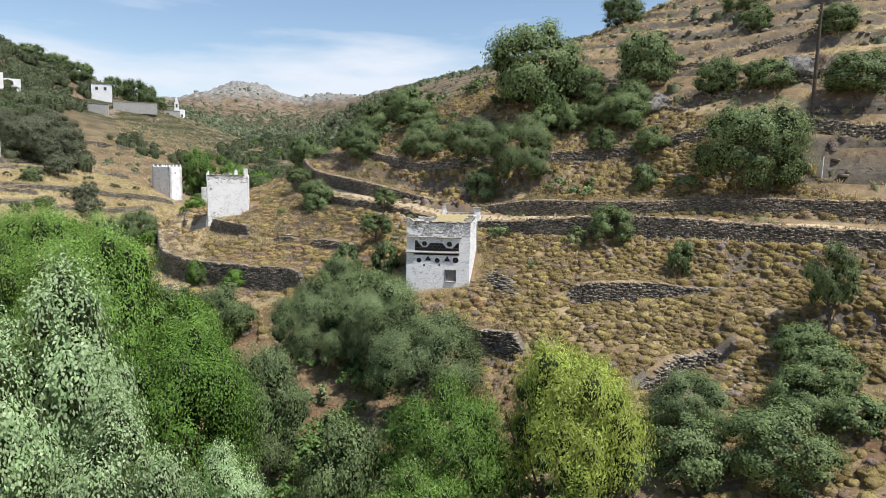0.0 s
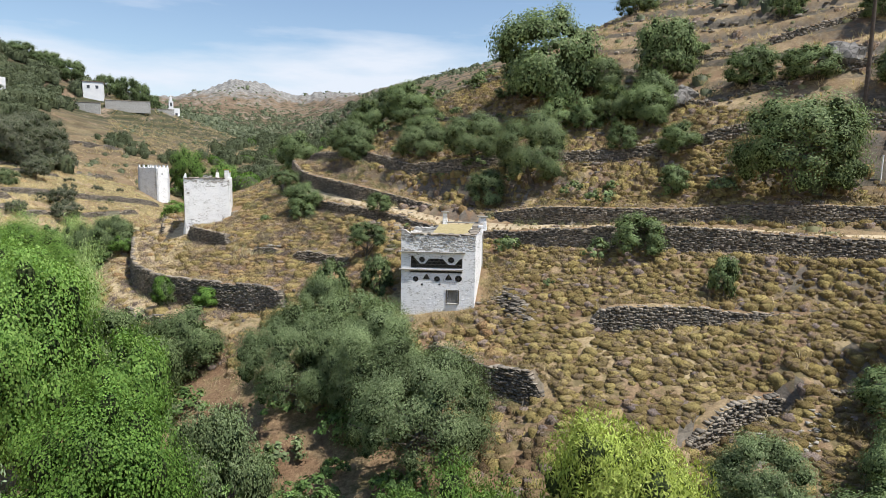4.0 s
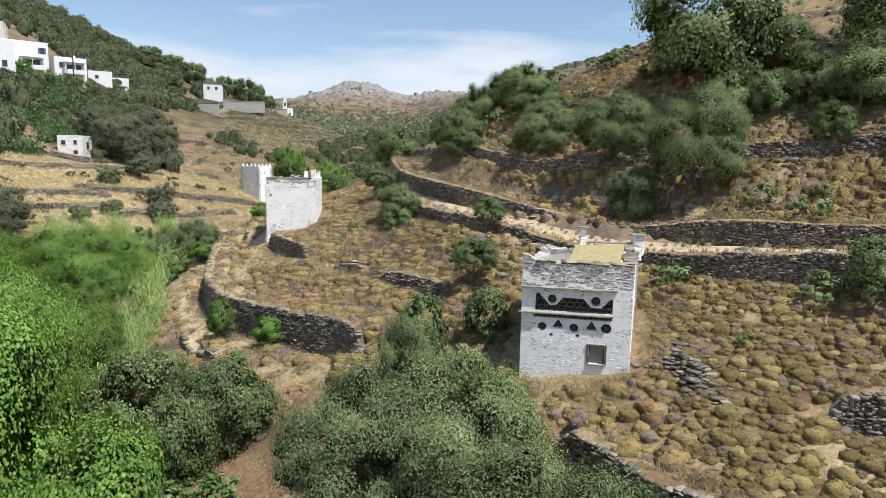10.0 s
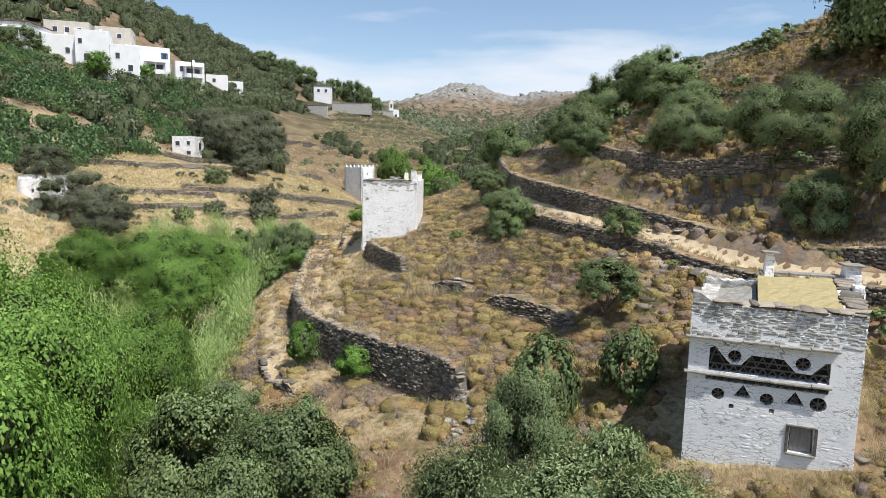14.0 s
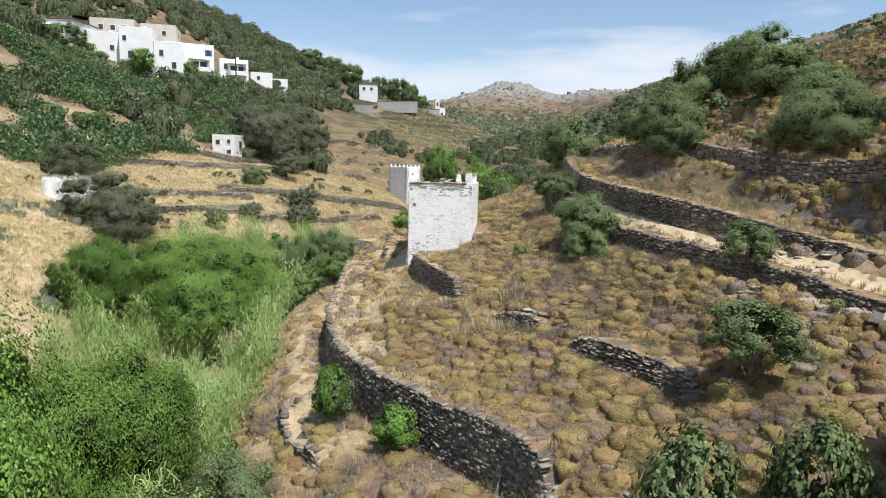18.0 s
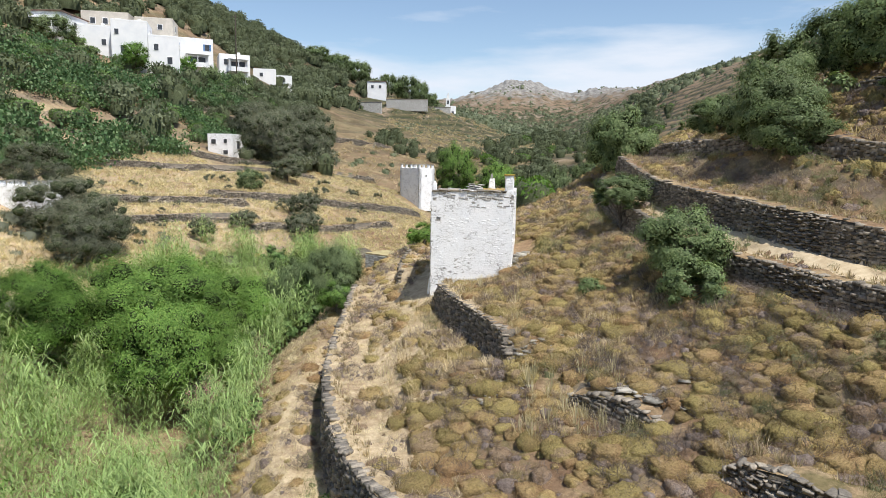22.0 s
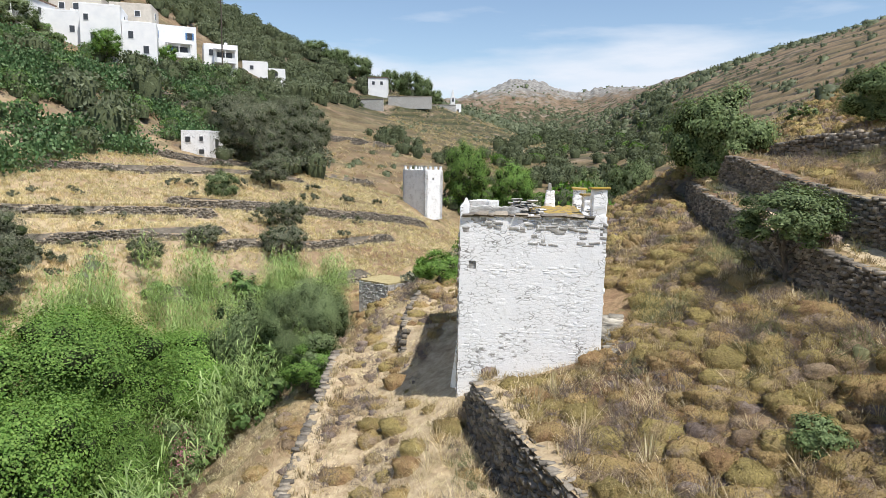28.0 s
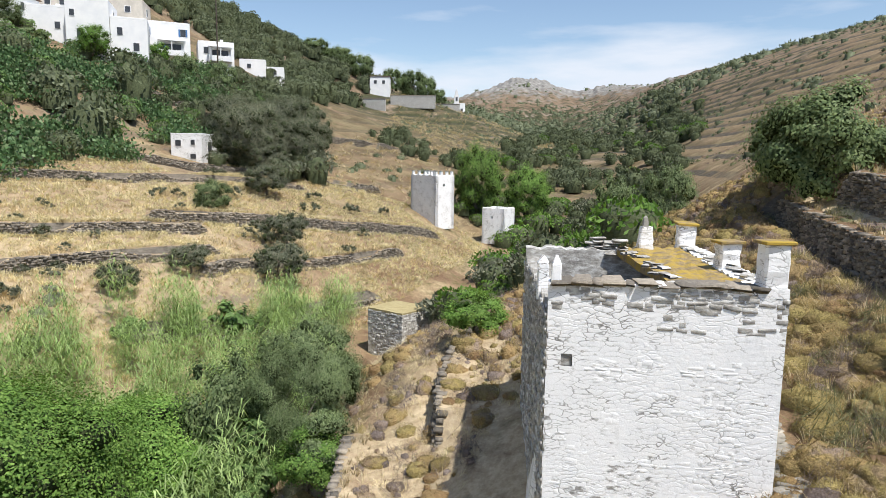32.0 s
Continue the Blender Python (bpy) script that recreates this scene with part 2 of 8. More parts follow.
    broken = b.ramp(b.noise(0.13, 5.0, 0.7), (0.38, 0.1), (0.52, 1.0))
    riser = b.ramp(contour, (0.0, 1.0), (0.26, 1.0), (0.34, 0.0))
    bench = b.ramp(contour, (0.40, 0.0), (0.85, 1.0))
    col = b.mix(b.math("MULTIPLY", b.math("MULTIPLY", bench, broken), open_slope), col, b.ramp(b.noise(1.2, 5.0, 0.75), (0.35, (0.16, 0.110, 0.066)), (0.65, (0.32, 0.245, 0.150))))
    col = b.mix(b.math("MULTIPLY", b.math("MULTIPLY", riser, broken), open_slope), col, b.ramp(b.noise(1.5, 5.0, 0.75), (0.35, (0.045, 0.042, 0.030)), (0.65, (0.14, 0.12, 0.095))))
    return col, b.math("ADD", b.noise(9.0, 6.0, 0.7), b.math("MULTIPLY", b.noise(1.3, 4.0), 2.0))


def rock_recipe(b):
    base_c = b.ramp(b.math("FRACT", b.math("ADD", b.island(), b.each())), (0.0, (0.13, 0.118, 0.102)), (0.5, (0.235, 0.208, 0.172)), (1.0, (0.39, 0.34, 0.272)))
    col = b.mix(1.0, base_c, b.ramp(b.noise(0.5, 3.0), (0.3, 0.75), (0.7, 1.2)), "MULTIPLY")
    col = b.mix(b.ramp(b.noise(3.0, 4.0), (0.55, 0.0), (0.7, 0.4)), col, (0.42, 0.38, 0.31))
    col = b.mix(1.0, col, b.ramp(b.noise(14.0, 6.0, 0.7), (0.3, 0.65), (0.7, 1.25)), "MULTIPLY")
    return col, b.noise(22.0, 6.0, 0.7)


def limewash_recipe(b):
    """Old whitewash over rubble: worn off along the stones, streaked with grey lichen."""
    white = b.ramp(b.noise(1.6, 5.0, 0.6), (0.3, (0.86, 0.87, 0.88)), (0.7, (0.93, 0.93, 0.93)))
    streak = b.noise(1.5, 6.0, 0.65, at=b.place((3.0, 3.0, 0.7)))
    worn = b.math("ADD", b.noise(4.5, 7.0, 0.72, at=b.place((1, 1, 2.6))), b.math("MULTIPLY", b.noise(0.8, 3.0), 0.35))
    stone = b.ramp(b.noise(6.0, 5.0, 0.7), (0.3, (0.13, 0.125, 0.115)), (0.7, (0.33, 0.31, 0.27)))
    col = b.mix(b.ramp(streak, (0.60, 0.0), (0.80, 0.45)), white, (0.44, 0.44, 0.42))
    col = b.mix(b.ramp(worn, (0.77, 0.0), (0.86, 0.85)), col, stone)
    col = b.mix(1.0, col, b.ramp(b.island(), (0.0, 0.95), (1.0, 1.05)), "MULTIPLY")
    # joints between the stones show as thin dark cracks where the wash has gone
    wobble = b.node("ShaderNodeVectorMath")
    wobble.operation = "ADD"
    shaken = b.node("ShaderNodeTexNoise")
    shaken.inputs["Scale"].default_value = 3.0
    b.nt.links.new(b.place(), shaken.inputs["Vector"])
    lessen = b.node("ShaderNodeVectorMath")
    lessen.operation = "SCALE"
    lessen.inputs["Scale"].default_value = 0.45
    b.nt.links.new(shaken.outputs["Color"], lessen.inputs[0])
    b.nt.links.new(b.place((0.62, 0.62, 2.5)), wobble.inputs[0])
    b.nt.links.new(lessen.outputs[0], wobble.inputs[1])
    joints = b.cells(4.6, at=wobble.outputs[0], feature="DISTANCE_TO_EDGE").outputs["Distance"]
    crack = b.math("MULTIPLY", b.ramp(joints, (0.018, 1.0), (0.055, 0.0)), b.ramp(b.noise(1.3, 5.0, 0.65), (0.43, 0.02), (0.61, 0.90)))
    col = b.mix(crack, col, (0.17, 0.165, 0.15))
    seam = b.ramp(joints, (0.0, 0.0), (0.16, 1.0))
    return col, b.math("ADD", b.math("MULTIPLY", b.noise(12.0, 6.0, 0.7), 0.6), b.math("ADD", b.math("MULTIPLY", seam, b.ramp(b.noise(0.9, 3.0), (0.40, 0.05), (0.6, 0.30))), b.math("MULTIPLY", b.noise(3.5, 4.0), 0.5)))


def bare_wall_recipe(b):
    """Greyer masonry, with the wash mostly gone."""
    col = b.ramp(b.noise(3.5, 7.0, 0.72, at=b.place((1, 1, 2.4))), (0.32, (0.17, 0.16, 0.145)), (0.5, (0.40, 0.385, 0.355)), (0.62, (0.66, 0.66, 0.64)))
    return b.mix(1.0, col, b.ramp(b.island(), (0.0, 0.8), (1.0, 1.15)), "MULTIPLY"), b.noise(12.0, 6.0, 0.7)


GROUND = material("dry_hillside", ground_recipe, 0.95, 0.05, 0.1)
ROCK = material("field_stone", rock_recipe, 0.9, 0.02, 0.2)
LIMEWASH = material("worn_limewash", limewash_recipe, 0.9, 0.012, 0.2)
BARE = material("bare_masonry", bare_wall_recipe, 0.92, 0.02, 0.2)
SLATE = material("slate_slab", lambda b: (b.ramp(b.noise(5.0, 6.0, 0.7), (0.3, (0.16, 0.155, 0.14)), (0.7, (0.36, 0.35, 0.31))), b.noise(15.0)), 0.85, 0.01)
DARK_SLATE = material("lattice_slate", lambda b: (b.ramp(b.noise(8.0, 5.0, 0.7), (0.3, (0.07, 0.06, 0.05)), (0.7, (0.19, 0.17, 0.145))), b.noise(20.0)), 0.85, 0.008)
# near-black that paints the shade of holes and of the open building
HOLE_SHADE = material("painted_hole_shade", lambda b: b.ramp(b.noise(4.0), (0.3, (0.02, 0.02, 0.02)), (0.7, (0.05, 0.046, 0.04))), 0.95)
LICHEN = material("lichen_roof", lambda b: (b.mix(b.ramp(b.noise(2.6, 6.0, 0.7), (0.42, 0.0), (0.58, 1.0)), b.ramp(b.noise(9.0, 4.0), (0.3, (0.16, 0.12, 0.07)), (0.7, (0.34, 0.26, 0.15))), (0.40, 0.28, 0.055)), b.noise(14.0, 5.0)), 0.95, 0.02)
DRY_ROOF = material("dry_grass_roof", lambda b: (b.ramp(b.noise(7.0, 6.0, 0.7), (0.3, (0.30, 0.245, 0.12)), (0.7, (0.46, 0.39, 0.21))), b.noise(25.0, 4.0)), 0.95, 0.03)
PATH_SOIL = material("trodden_path", lambda b: (b.ramp(b.noise(3.0, 6.0, 0.7), (0.3, (0.38, 0.29, 0.18)), (0.7, (0.60, 0.50, 0.34))), b.noise(16.0, 5.0)), 0.95, 0.02)
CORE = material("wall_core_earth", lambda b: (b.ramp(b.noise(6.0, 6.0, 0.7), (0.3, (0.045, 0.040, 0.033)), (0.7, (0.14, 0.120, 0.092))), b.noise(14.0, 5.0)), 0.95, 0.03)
BARK = material("grey_bark", lambda b: (b.ramp(b.noise(9.0, 5.0, 0.7, at=b.place((1, 1, 0.25))), (0.3, (0.06, 0.05, 0.04)), (0.7, (0.19, 0.165, 0.135))), b.noise(20.0, 5.0)), 0.95, 0.02)
VILLAGE_WHITE = material("village_whitewash", lambda b: b.ramp(b.noise(0.8, 5.0), (0.3, (0.76, 0.77, 0.78)), (0.7, (0.86, 0.86, 0.85))), 0.8)
VILLAGE_GREY = material("village_render", lambda b: b.ramp(b.noise(0.9, 6.0, 0.7), (0.3, (0.48, 0.44, 0.38)), (0.7, (0.66, 0.61, 0.53))), 0.9)
# dark for window panes, and for the painted shade of open doorways
PANE_AND_SHADE = material("pane_and_opening_shade", lambda b: b.ramp(b.noise(2.0), (0.3, (0.03, 0.035, 0.04)), (0.7, (0.07, 0.075, 0.085))), 0.3, 0.0, 0.5)
SHUTTER_BLUE = material("blue_shutter", lambda b: b.ramp(b.noise(3.0), (0.3, (0.05, 0.16, 0.36)), (0.7, (0.09, 0.22, 0.45))), 0.5)
OLIVE_LEAF = leaf_material("olive_leaf", (0.095, 0.138, 0.056), (0.180, 0.240, 0.108), (0.310, 0.370, 0.205), 0.25)
OAK_LEAF = leaf_material("oak_leaf", (0.070, 0.108, 0.042), (0.150, 0.208, 0.085), (0.270, 0.330, 0.155), 0.22)
HILL_LEAF = leaf_material("hillside_leaf", (0.064, 0.080, 0.044), (0.120, 0.142, 0.080), (0.205, 0.230, 0.140), 0.2)
WILLOW_LEAF = leaf_material("willow_leaf", (0.200, 0.260, 0.050), (0.340, 0.420, 0.095), (0.490, 0.550, 0.165), 0.32)
LIME_LEAF = leaf_material("lime_leaf", (0.092, 0.180, 0.040), (0.165, 0.292, 0.064), (0.300, 0.425, 0.115), 0.34)
POPLAR_LEAF = leaf_material("poplar_leaf", (0.180, 0.290, 0.120), (0.350, 0.490, 0.250), (0.560, 0.640, 0.430), 0.28)
MAPLE_LEAF = leaf_material("broad_leaf", (0.060, 0.130, 0.026), (0.130, 0.245, 0.046), (0.235, 0.370, 0.085), 0.32)
GREY_LEAF = leaf_material("tamarisk_leaf", (0.092, 0.102, 0.070), (0.160, 0.172, 0.118), (0.262, 0.270, 0.190), 0.3)
REED_LEAF = leaf_material("reed_leaf", (0.150, 0.225, 0.072), (0.262, 0.362, 0.135), (0.410, 0.505, 0.225), 0.34)
CACTUS = leaf_material("prickly_pear_pad", (0.040, 0.088, 0.032), (0.085, 0.160, 0.060), (0.230, 0.300, 0.150), 0.1, 0.45)
BROOM = leaf_material("broom_twig", (0.106, 0.119, 0.056), (0.200, 0.206, 0.106), (0.338, 0.325, 0.188), 0.25, 0.8)
DEAD_TWIG = leaf_material("dead_twig", (0.093, 0.075, 0.066), (0.162, 0.132, 0.117), (0.255, 0.212, 0.191), 0.1, 0.9)


def cushion_material(name, tones):
    """Cushion shrubs: tones drift from one to the next over the plants, each twig a little different, the relief fuzzy."""
    def recipe(b):
        drift = b.math("ADD", b.math("MULTIPLY", b.noise(1.1, 3.0, 0.6, warp=0.5), 0.75), b.math("MULTIPLY", b.island(), 0.25))
        col = b.ramp(drift, (0.32, tones[0]), (0.46, tones[1]), (0.56, tones[2]), (0.68, tones[3]))
        col = b.mix(1.0, col, b.ramp(b.island(), (0.0, 0.85), (1.0, 1.20)), "MULTIPLY")
        col = b.mix(1.0, col, b.ramp(b.noise(24.0, 5.0, 0.8), (0.34, 0.55), (0.62, 1.25)), "MULTIPLY")
        return col, b.math("ADD", b.noise(30.0, 5.0, 0.8), b.math("MULTIPLY", b.noise(9.0, 3.0), 1.5))
    return material(name, recipe, 0.95, 0.09, 0.1)


OCHRE_SHRUB = cushion_material("ochre_cushion", ((0.320, 0.200, 0.105), (0.420, 0.300, 0.145), (0.350, 0.262, 0.112), (0.300, 0.230, 0.175)))
GREEN_SHRUB = cushion_material("green_cushion", ((0.320, 0.235, 0.108), (0.285, 0.230, 0.095), (0.375, 0.300, 0.120), (0.270, 0.198, 0.122)))
BROWN_SHRUB = cushion_material("brown_cushion", ((0.225, 0.178, 0.155), (0.310, 0.250, 0.215), (0.245, 0.172, 0.110), (0.330, 0.250, 0.165)))
STRAW = leaf_material("dry_grass", (0.370, 0.285, 0.180), (0.550, 0.450, 0.300), (0.720, 0.620, 0.450), 0.35, 0.9)
PALE_STRAW = leaf_material("pale_field_grass", (0.480, 0.410, 0.255), (0.630, 0.555, 0.365), (0.760, 0.690, 0.490), 0.35, 0.9)
OLEANDER_PINK = leaf_material("oleander_flower", (0.420, 0.130, 0.190), (0.600, 0.240, 0.310), (0.760, 0.420, 0.470), 0.3)
PALE_STONE = material("pale_loose_stone", lambda b: (b.mix(1.0, b.ramp(b.island(), (0.0, (0.26, 0.245, 0.21)), (1.0, (0.52, 0.485, 0.42))), b.ramp(b.noise(9.0, 6.0, 0.7), (0.3, 0.7), (0.7, 1.15)), "MULTIPLY"), b.noise(18.0, 5.0)), 0.9, 0.02)
GREEN_BUSH = leaf_material("green_bush_leaf", (0.075, 0.130, 0.042), (0.135, 0.225, 0.070), (0.225, 0.330, 0.120), 0.3)
OLIVE_SHRUB = cushion_material("olive_cushion", ((0.180, 0.128, 0.062), (0.245, 0.190, 0.074), (0.185, 0.138, 0.090), (0.285, 0.222, 0.084)))
RUST_SHRUB = cushion_material("rust_cushion", ((0.155, 0.105, 0.065), (0.240, 0.175, 0.095), (0.210, 0.172, 0.082), (0.150, 0.120, 0.075)))
# twigs and leaves inside the crowns, with the shade there painted into their colour
SHADED_TWIGS = material("twigs_painted_in_shade", lambda b: (b.ramp(b.noise(7.0, 5.0, 0.75), (0.3, (0.022, 0.034, 0.013)), (0.7, (0.075, 0.095, 0.040))), b.noise(16.0, 4.0)), 0.95, 0.06, 0.1)
SHADED_LEAVES = material("foliage_painted_in_shade", lambda b: (b.ramp(b.noise(5.0, 5.0, 0.75), (0.3, (0.045, 0.058, 0.030)), (0.7, (0.135, 0.158, 0.085))), b.noise(12.0, 4.0)), 0.95, 0.08, 0.1)
RED_FLOWER = leaf_material("bougainvillea_flower", (0.350, 0.020, 0.050), (0.520, 0.050, 0.090), (0.650, 0.110, 0.150), 0.3)

# ---- builders ----
RNG = np.random.default_rng(7)


def quick_mesh(name, verts, faces, mat, smooth=False, slots=None, second=None):
    """A mesh from arrays of corners and of equal-sided faces. slots: the faces that take the second material."""
    verts, faces = np.asarray(verts, np.float32), np.asarray(faces, np.int32)
    me = bpy.data.meshes.new(name)
    n, k = faces.shape
    me.vertices.add(len(verts))
    me.vertices.foreach_set("co", verts.ravel())
    me.loops.add(n * k)
    me.loops.foreach_set("vertex_index", faces.ravel())
    me.polygons.add(n)
    me.polygons.foreach_set("loop_start", np.arange(0, n * k, k, dtype=np.int32))
    if smooth:
        me.polygons.foreach_set("use_smooth", np.ones(n, bool))
    me.update(calc_edges=True)
    me.materials.append(mat)
    if second:
        me.materials.append(second)
        me.polygons.foreach_set("material_index", np.asarray(slots, np.int32))
    return me


def part(name, data, parent, label="", kind=""):
    ob = new(name, data)
    ob.parent = parent
    return tagged(ob, label=label, kind=kind)


def bm_part(name, bm, mat, parent, label=""):
    me = bpy.data.meshes.new(name)
    bm.to_mesh(me)
    bm.free()
    me.materials.append(mat)
    return part(name, me, parent, label)


def box_arrays(centres, sizes, yaws, wobble=0.12, rng=RNG):
    """Many rough blocks at once: corners jittered, each turned about z."""
    n = len(centres)
    unit = np.array([[x, y, z] for z in (-0.5, 0.5) for y in (-0.5, 0.5) for x in (-0.5, 0.5)])
    c = unit[None] * np.asarray(sizes)[:, None] * (1 + rng.uniform(-wobble, wobble, (n, 8, 3)))
    cs, sn = np.cos(yaws)[:, None], np.sin(yaws)[:, None]
    v = np.stack([c[..., 0] * cs - c[..., 1] * sn, c[..., 0] * sn + c[..., 1] * cs, c[..., 2]], -1) + np.asarray(centres)[:, None]
    f = np.array([[0, 2, 3, 1], [4, 5, 7, 6], [0, 1, 5, 4], [1, 3, 7, 5], [3, 2, 6, 7], [2, 0, 4, 6]])
    return v.reshape(-1, 3), (f[None] + 8 * np.arange(n)[:, None, None]).reshape(-1, 4)


def tube(points, radii, sides=7):
    """A tapered tube along points."""
    p, r = np.asarray(points, float), np.asarray(radii, float)
    d = np.gradient(p, axis=0)
    d /= np.linalg.norm(d, axis=1)[:, None] + 1e-9
    a = np.cross(d, [0.31, 0.87, 0.38])
    a /= np.linalg.norm(a, axis=1)[:, None]
    b = np.cross(d, a)
    ang = np.linspace(0, 2 * np.pi, sides, endpoint=False)
    v = p[:, None] + r[:, None, None] * (np.cos(ang)[None, :, None] * a[:, None] + np.sin(ang)[None, :, None] * b[:, None])
    n = len(p)
    f = [[i * sides + j, i * sides + (j + 1) % sides, (i + 1) * sides + (j + 1) % sides, (i + 1) * sides + j] for i in range(n - 1) for j in range(sides)]
    return v.reshape(-1, 3), np.array(f)


def join(pieces):
    """Arrays of several pieces as one."""
    vs, fs, n = [], [], 0
    for v, f in pieces:
        vs.append(v)
        fs.append(f + n)
        n += len(v)
    return np.concatenate(vs), np.concatenate(fs)


def leaves_at(points, normals, length, width, rng, droop=0.0):
    """A small pointed leaf at each point: a kite of four corners, facing about its normal."""
    n = len(points)
    nrm = normals + rng.normal(0, 0.55, (n, 3))
    nrm /= np.linalg.norm(nrm, axis=1)[:, None] + 1e-9
    t = np.cross(nrm, rng.normal(0, 1, (n, 3)))
    t[:, 2] += droop
    t /= np.linalg.norm(t, axis=1)[:, None] + 1e-9
    s = np.cross(nrm, t)
    ln = length * rng.uniform(0.6, 1.35, (n, 1))
    wd = width * rng.uniform(0.6, 1.35, (n, 1))
    v = np.stack([points - t * ln * 0.5, points + s * wd * 0.5 + nrm * wd * 0.15, points + t * ln * 0.5, points - s * wd * 0.5 + nrm * wd * 0.15], 1)
    f = np.arange(4 * n).reshape(n, 4)
    return v.reshape(-1, 3), f


def crown_arrays(seed, size, clumps, leaves, leaf, shell=0.85, droop=0.0, flat=0.92, low=-0.35, heart=0.62):
    """A crown of leaf clumps with an uneven outline. size: half widths in x, y, z about the crown's centre."""
    rng = np.random.default_rng(seed)
    size = np.array(size)
    up, turn = rng.uniform(low, 1.0, clumps), rng.uniform(0, 2 * np.pi, clumps)
    wide = np.where(up > 0, np.sqrt(1 - up**2), 1 - 0.35 * up**2)
    d = np.stack([np.cos(turn) * wide, np.sin(turn) * wide, up], 1)
    reach = rng.uniform(0.45, 1.0, (clumps, 1)) ** 0.6
    centres = d * reach * size * 0.86
    rad = rng.uniform(0.10, 0.29, len(d)) * size.min() * 1.1
    each = np.maximum((leaves * rad**2 / (rad**2).sum()).astype(int), 4)
    pts, nrm = [], []
    for c, r, k in zip(centres, rad, each):
        u = rng.normal(0, 1, (k, 3))
        u /= np.linalg.norm(u, axis=1)[:, None]
        u[:, 2] = np.where(u[:, 2] < -0.5, -u[:, 2], u[:, 2])
        q = u * (r * rng.uniform(shell - 0.45, 1.40, (k, 1))) * [1, 1, flat]
        pts.append(c + q)
        nrm.append(1.6 * u + 1.3 * c / np.linalg.norm(c + 1e-6) + [0, 0, 0.3])
    leaf_v, leaf_f = leaves_at(np.concatenate(pts), np.concatenate(nrm), leaf[0], leaf[1], rng, droop)
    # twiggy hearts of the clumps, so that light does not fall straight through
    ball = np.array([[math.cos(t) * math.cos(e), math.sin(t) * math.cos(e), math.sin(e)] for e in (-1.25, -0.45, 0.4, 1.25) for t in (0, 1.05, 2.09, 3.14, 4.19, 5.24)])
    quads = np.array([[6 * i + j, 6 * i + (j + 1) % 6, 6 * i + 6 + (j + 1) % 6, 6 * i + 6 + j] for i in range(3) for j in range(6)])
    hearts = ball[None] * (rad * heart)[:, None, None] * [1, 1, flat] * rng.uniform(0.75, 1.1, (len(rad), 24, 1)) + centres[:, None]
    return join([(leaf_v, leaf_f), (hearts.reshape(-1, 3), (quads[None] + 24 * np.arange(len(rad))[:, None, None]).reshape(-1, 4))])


def trunk_arrays(seed, height, radius, spread, limbs=6):
    """A leaning trunk that forks into limbs, each tapering."""
    rng = np.random.default_rng(seed)
    top = np.array([rng.normal(0, 0.12) * height, rng.normal(0, 0.12) * height, height * 0.62])
    s = np.linspace(0, 1, 6)[:, None]
    trunk = s * top + np.sin(s * 3.1) * rng.normal(0, 0.05 * height, 3) * [1, 1, 0]
    pieces = [tube(trunk, np.linspace(radius * 1.25, radius * 0.6, 6))]
    for k in range(limbs):
        a = 2 * np.pi * (k + rng.uniform(-0.3, 0.3)) / limbs
        start = trunk[rng.integers(2, 6)]
        end = np.array([np.cos(a) * spread * rng.uniform(0.6, 0.95), np.sin(a) * spread * rng.uniform(0.6, 0.95), height * rng.uniform(0.75, 1.15)])
        q = np.linspace(0, 1, 6)[:, None]
        bend = start + (end - start) * q + np.sin(q * np.pi) * rng.normal(0, 0.10 * spread, 3)
        pieces.append(tube(bend, np.linspace(radius * 0.55, radius * 0.10, 6), 5))
        for _ in range(2):
            st = bend[rng.integers(2, 5)]
            en = st + rng.normal(0, 0.4 * spread, 3) * [1, 1, 0.6] + [0, 0, 0.2 * spread]
            pieces.append(tube(st + (en - st) * q, np.linspace(radius * 0.25, radius * 0.05, 6), 4))
    return join(pieces)

# ---- the lie of the land: cross sections of the valley, from south to north ----
SECTIONS = []


def section(y, text):
    """One cross section of the valley at y: 'x:z x:z ...' from west to east."""
    rows = np.array([[float(v) for v in w.split(":")] for w in text.split()])
    SECTIONS.append((y, rows[:, 0], rows[:, 1]))


section(-300, "-1500:200 -300:70 -120:30 -40:-4 -15:-16 0:-17 14:-14 30:-4 60:14 110:38 300:100 1500:250")
section(-20, "-1500:250 -300:80 -130:36 -60:8 -30:-7 -12:-15.5 3:-16 14:-13.5 22:-9.5 27:-6.5 35:-1 60:13 110:35 300:100 1500:300")
section(20, "-1500:250 -300:85 -150:45 -80:17 -45:0.5 -25:-9 -10:-14.8 0:-15.2 8:-13.8 15:-12.2 19:-11.2 22.5:-10.0 26:-8.4 31:-6.6 36:-5.4 41:-4.6 45:-3.7 49:-3.3 51:-2.2 60:3.6 100:28 300:100 1500:300")
section(30, "-1500:250 -300:86 -150:45 -80:16 -45:-1 -25:-9.3 -12:-14.6 -2:-14.2 6:-12.6 12.5:-11.3 14.8:-9.9 18:-9.0 21.5:-8.2 25:-7.0 29:-5.6 32.5:-4.6 35:-3.8 39:-3.4 40.2:-2.2 43:-0.4 60:10.5 100:32 300:100 1500:300")
section(35, "-1500:250 -300:87 -150:45 -85:18 -50:1 -32:-6.4 -18:-14 -8:-14.5 1:-12.2 8:-10.6 12.5:-9.9 14.5:-8.6 18:-7.6 21.5:-6.7 25:-5.4 28:-4.4 29.5:-3.6 33:-3.3 34.2:-2.2 37:-0.4 40:1.6 60:13 100:32 300:100 1500:300")
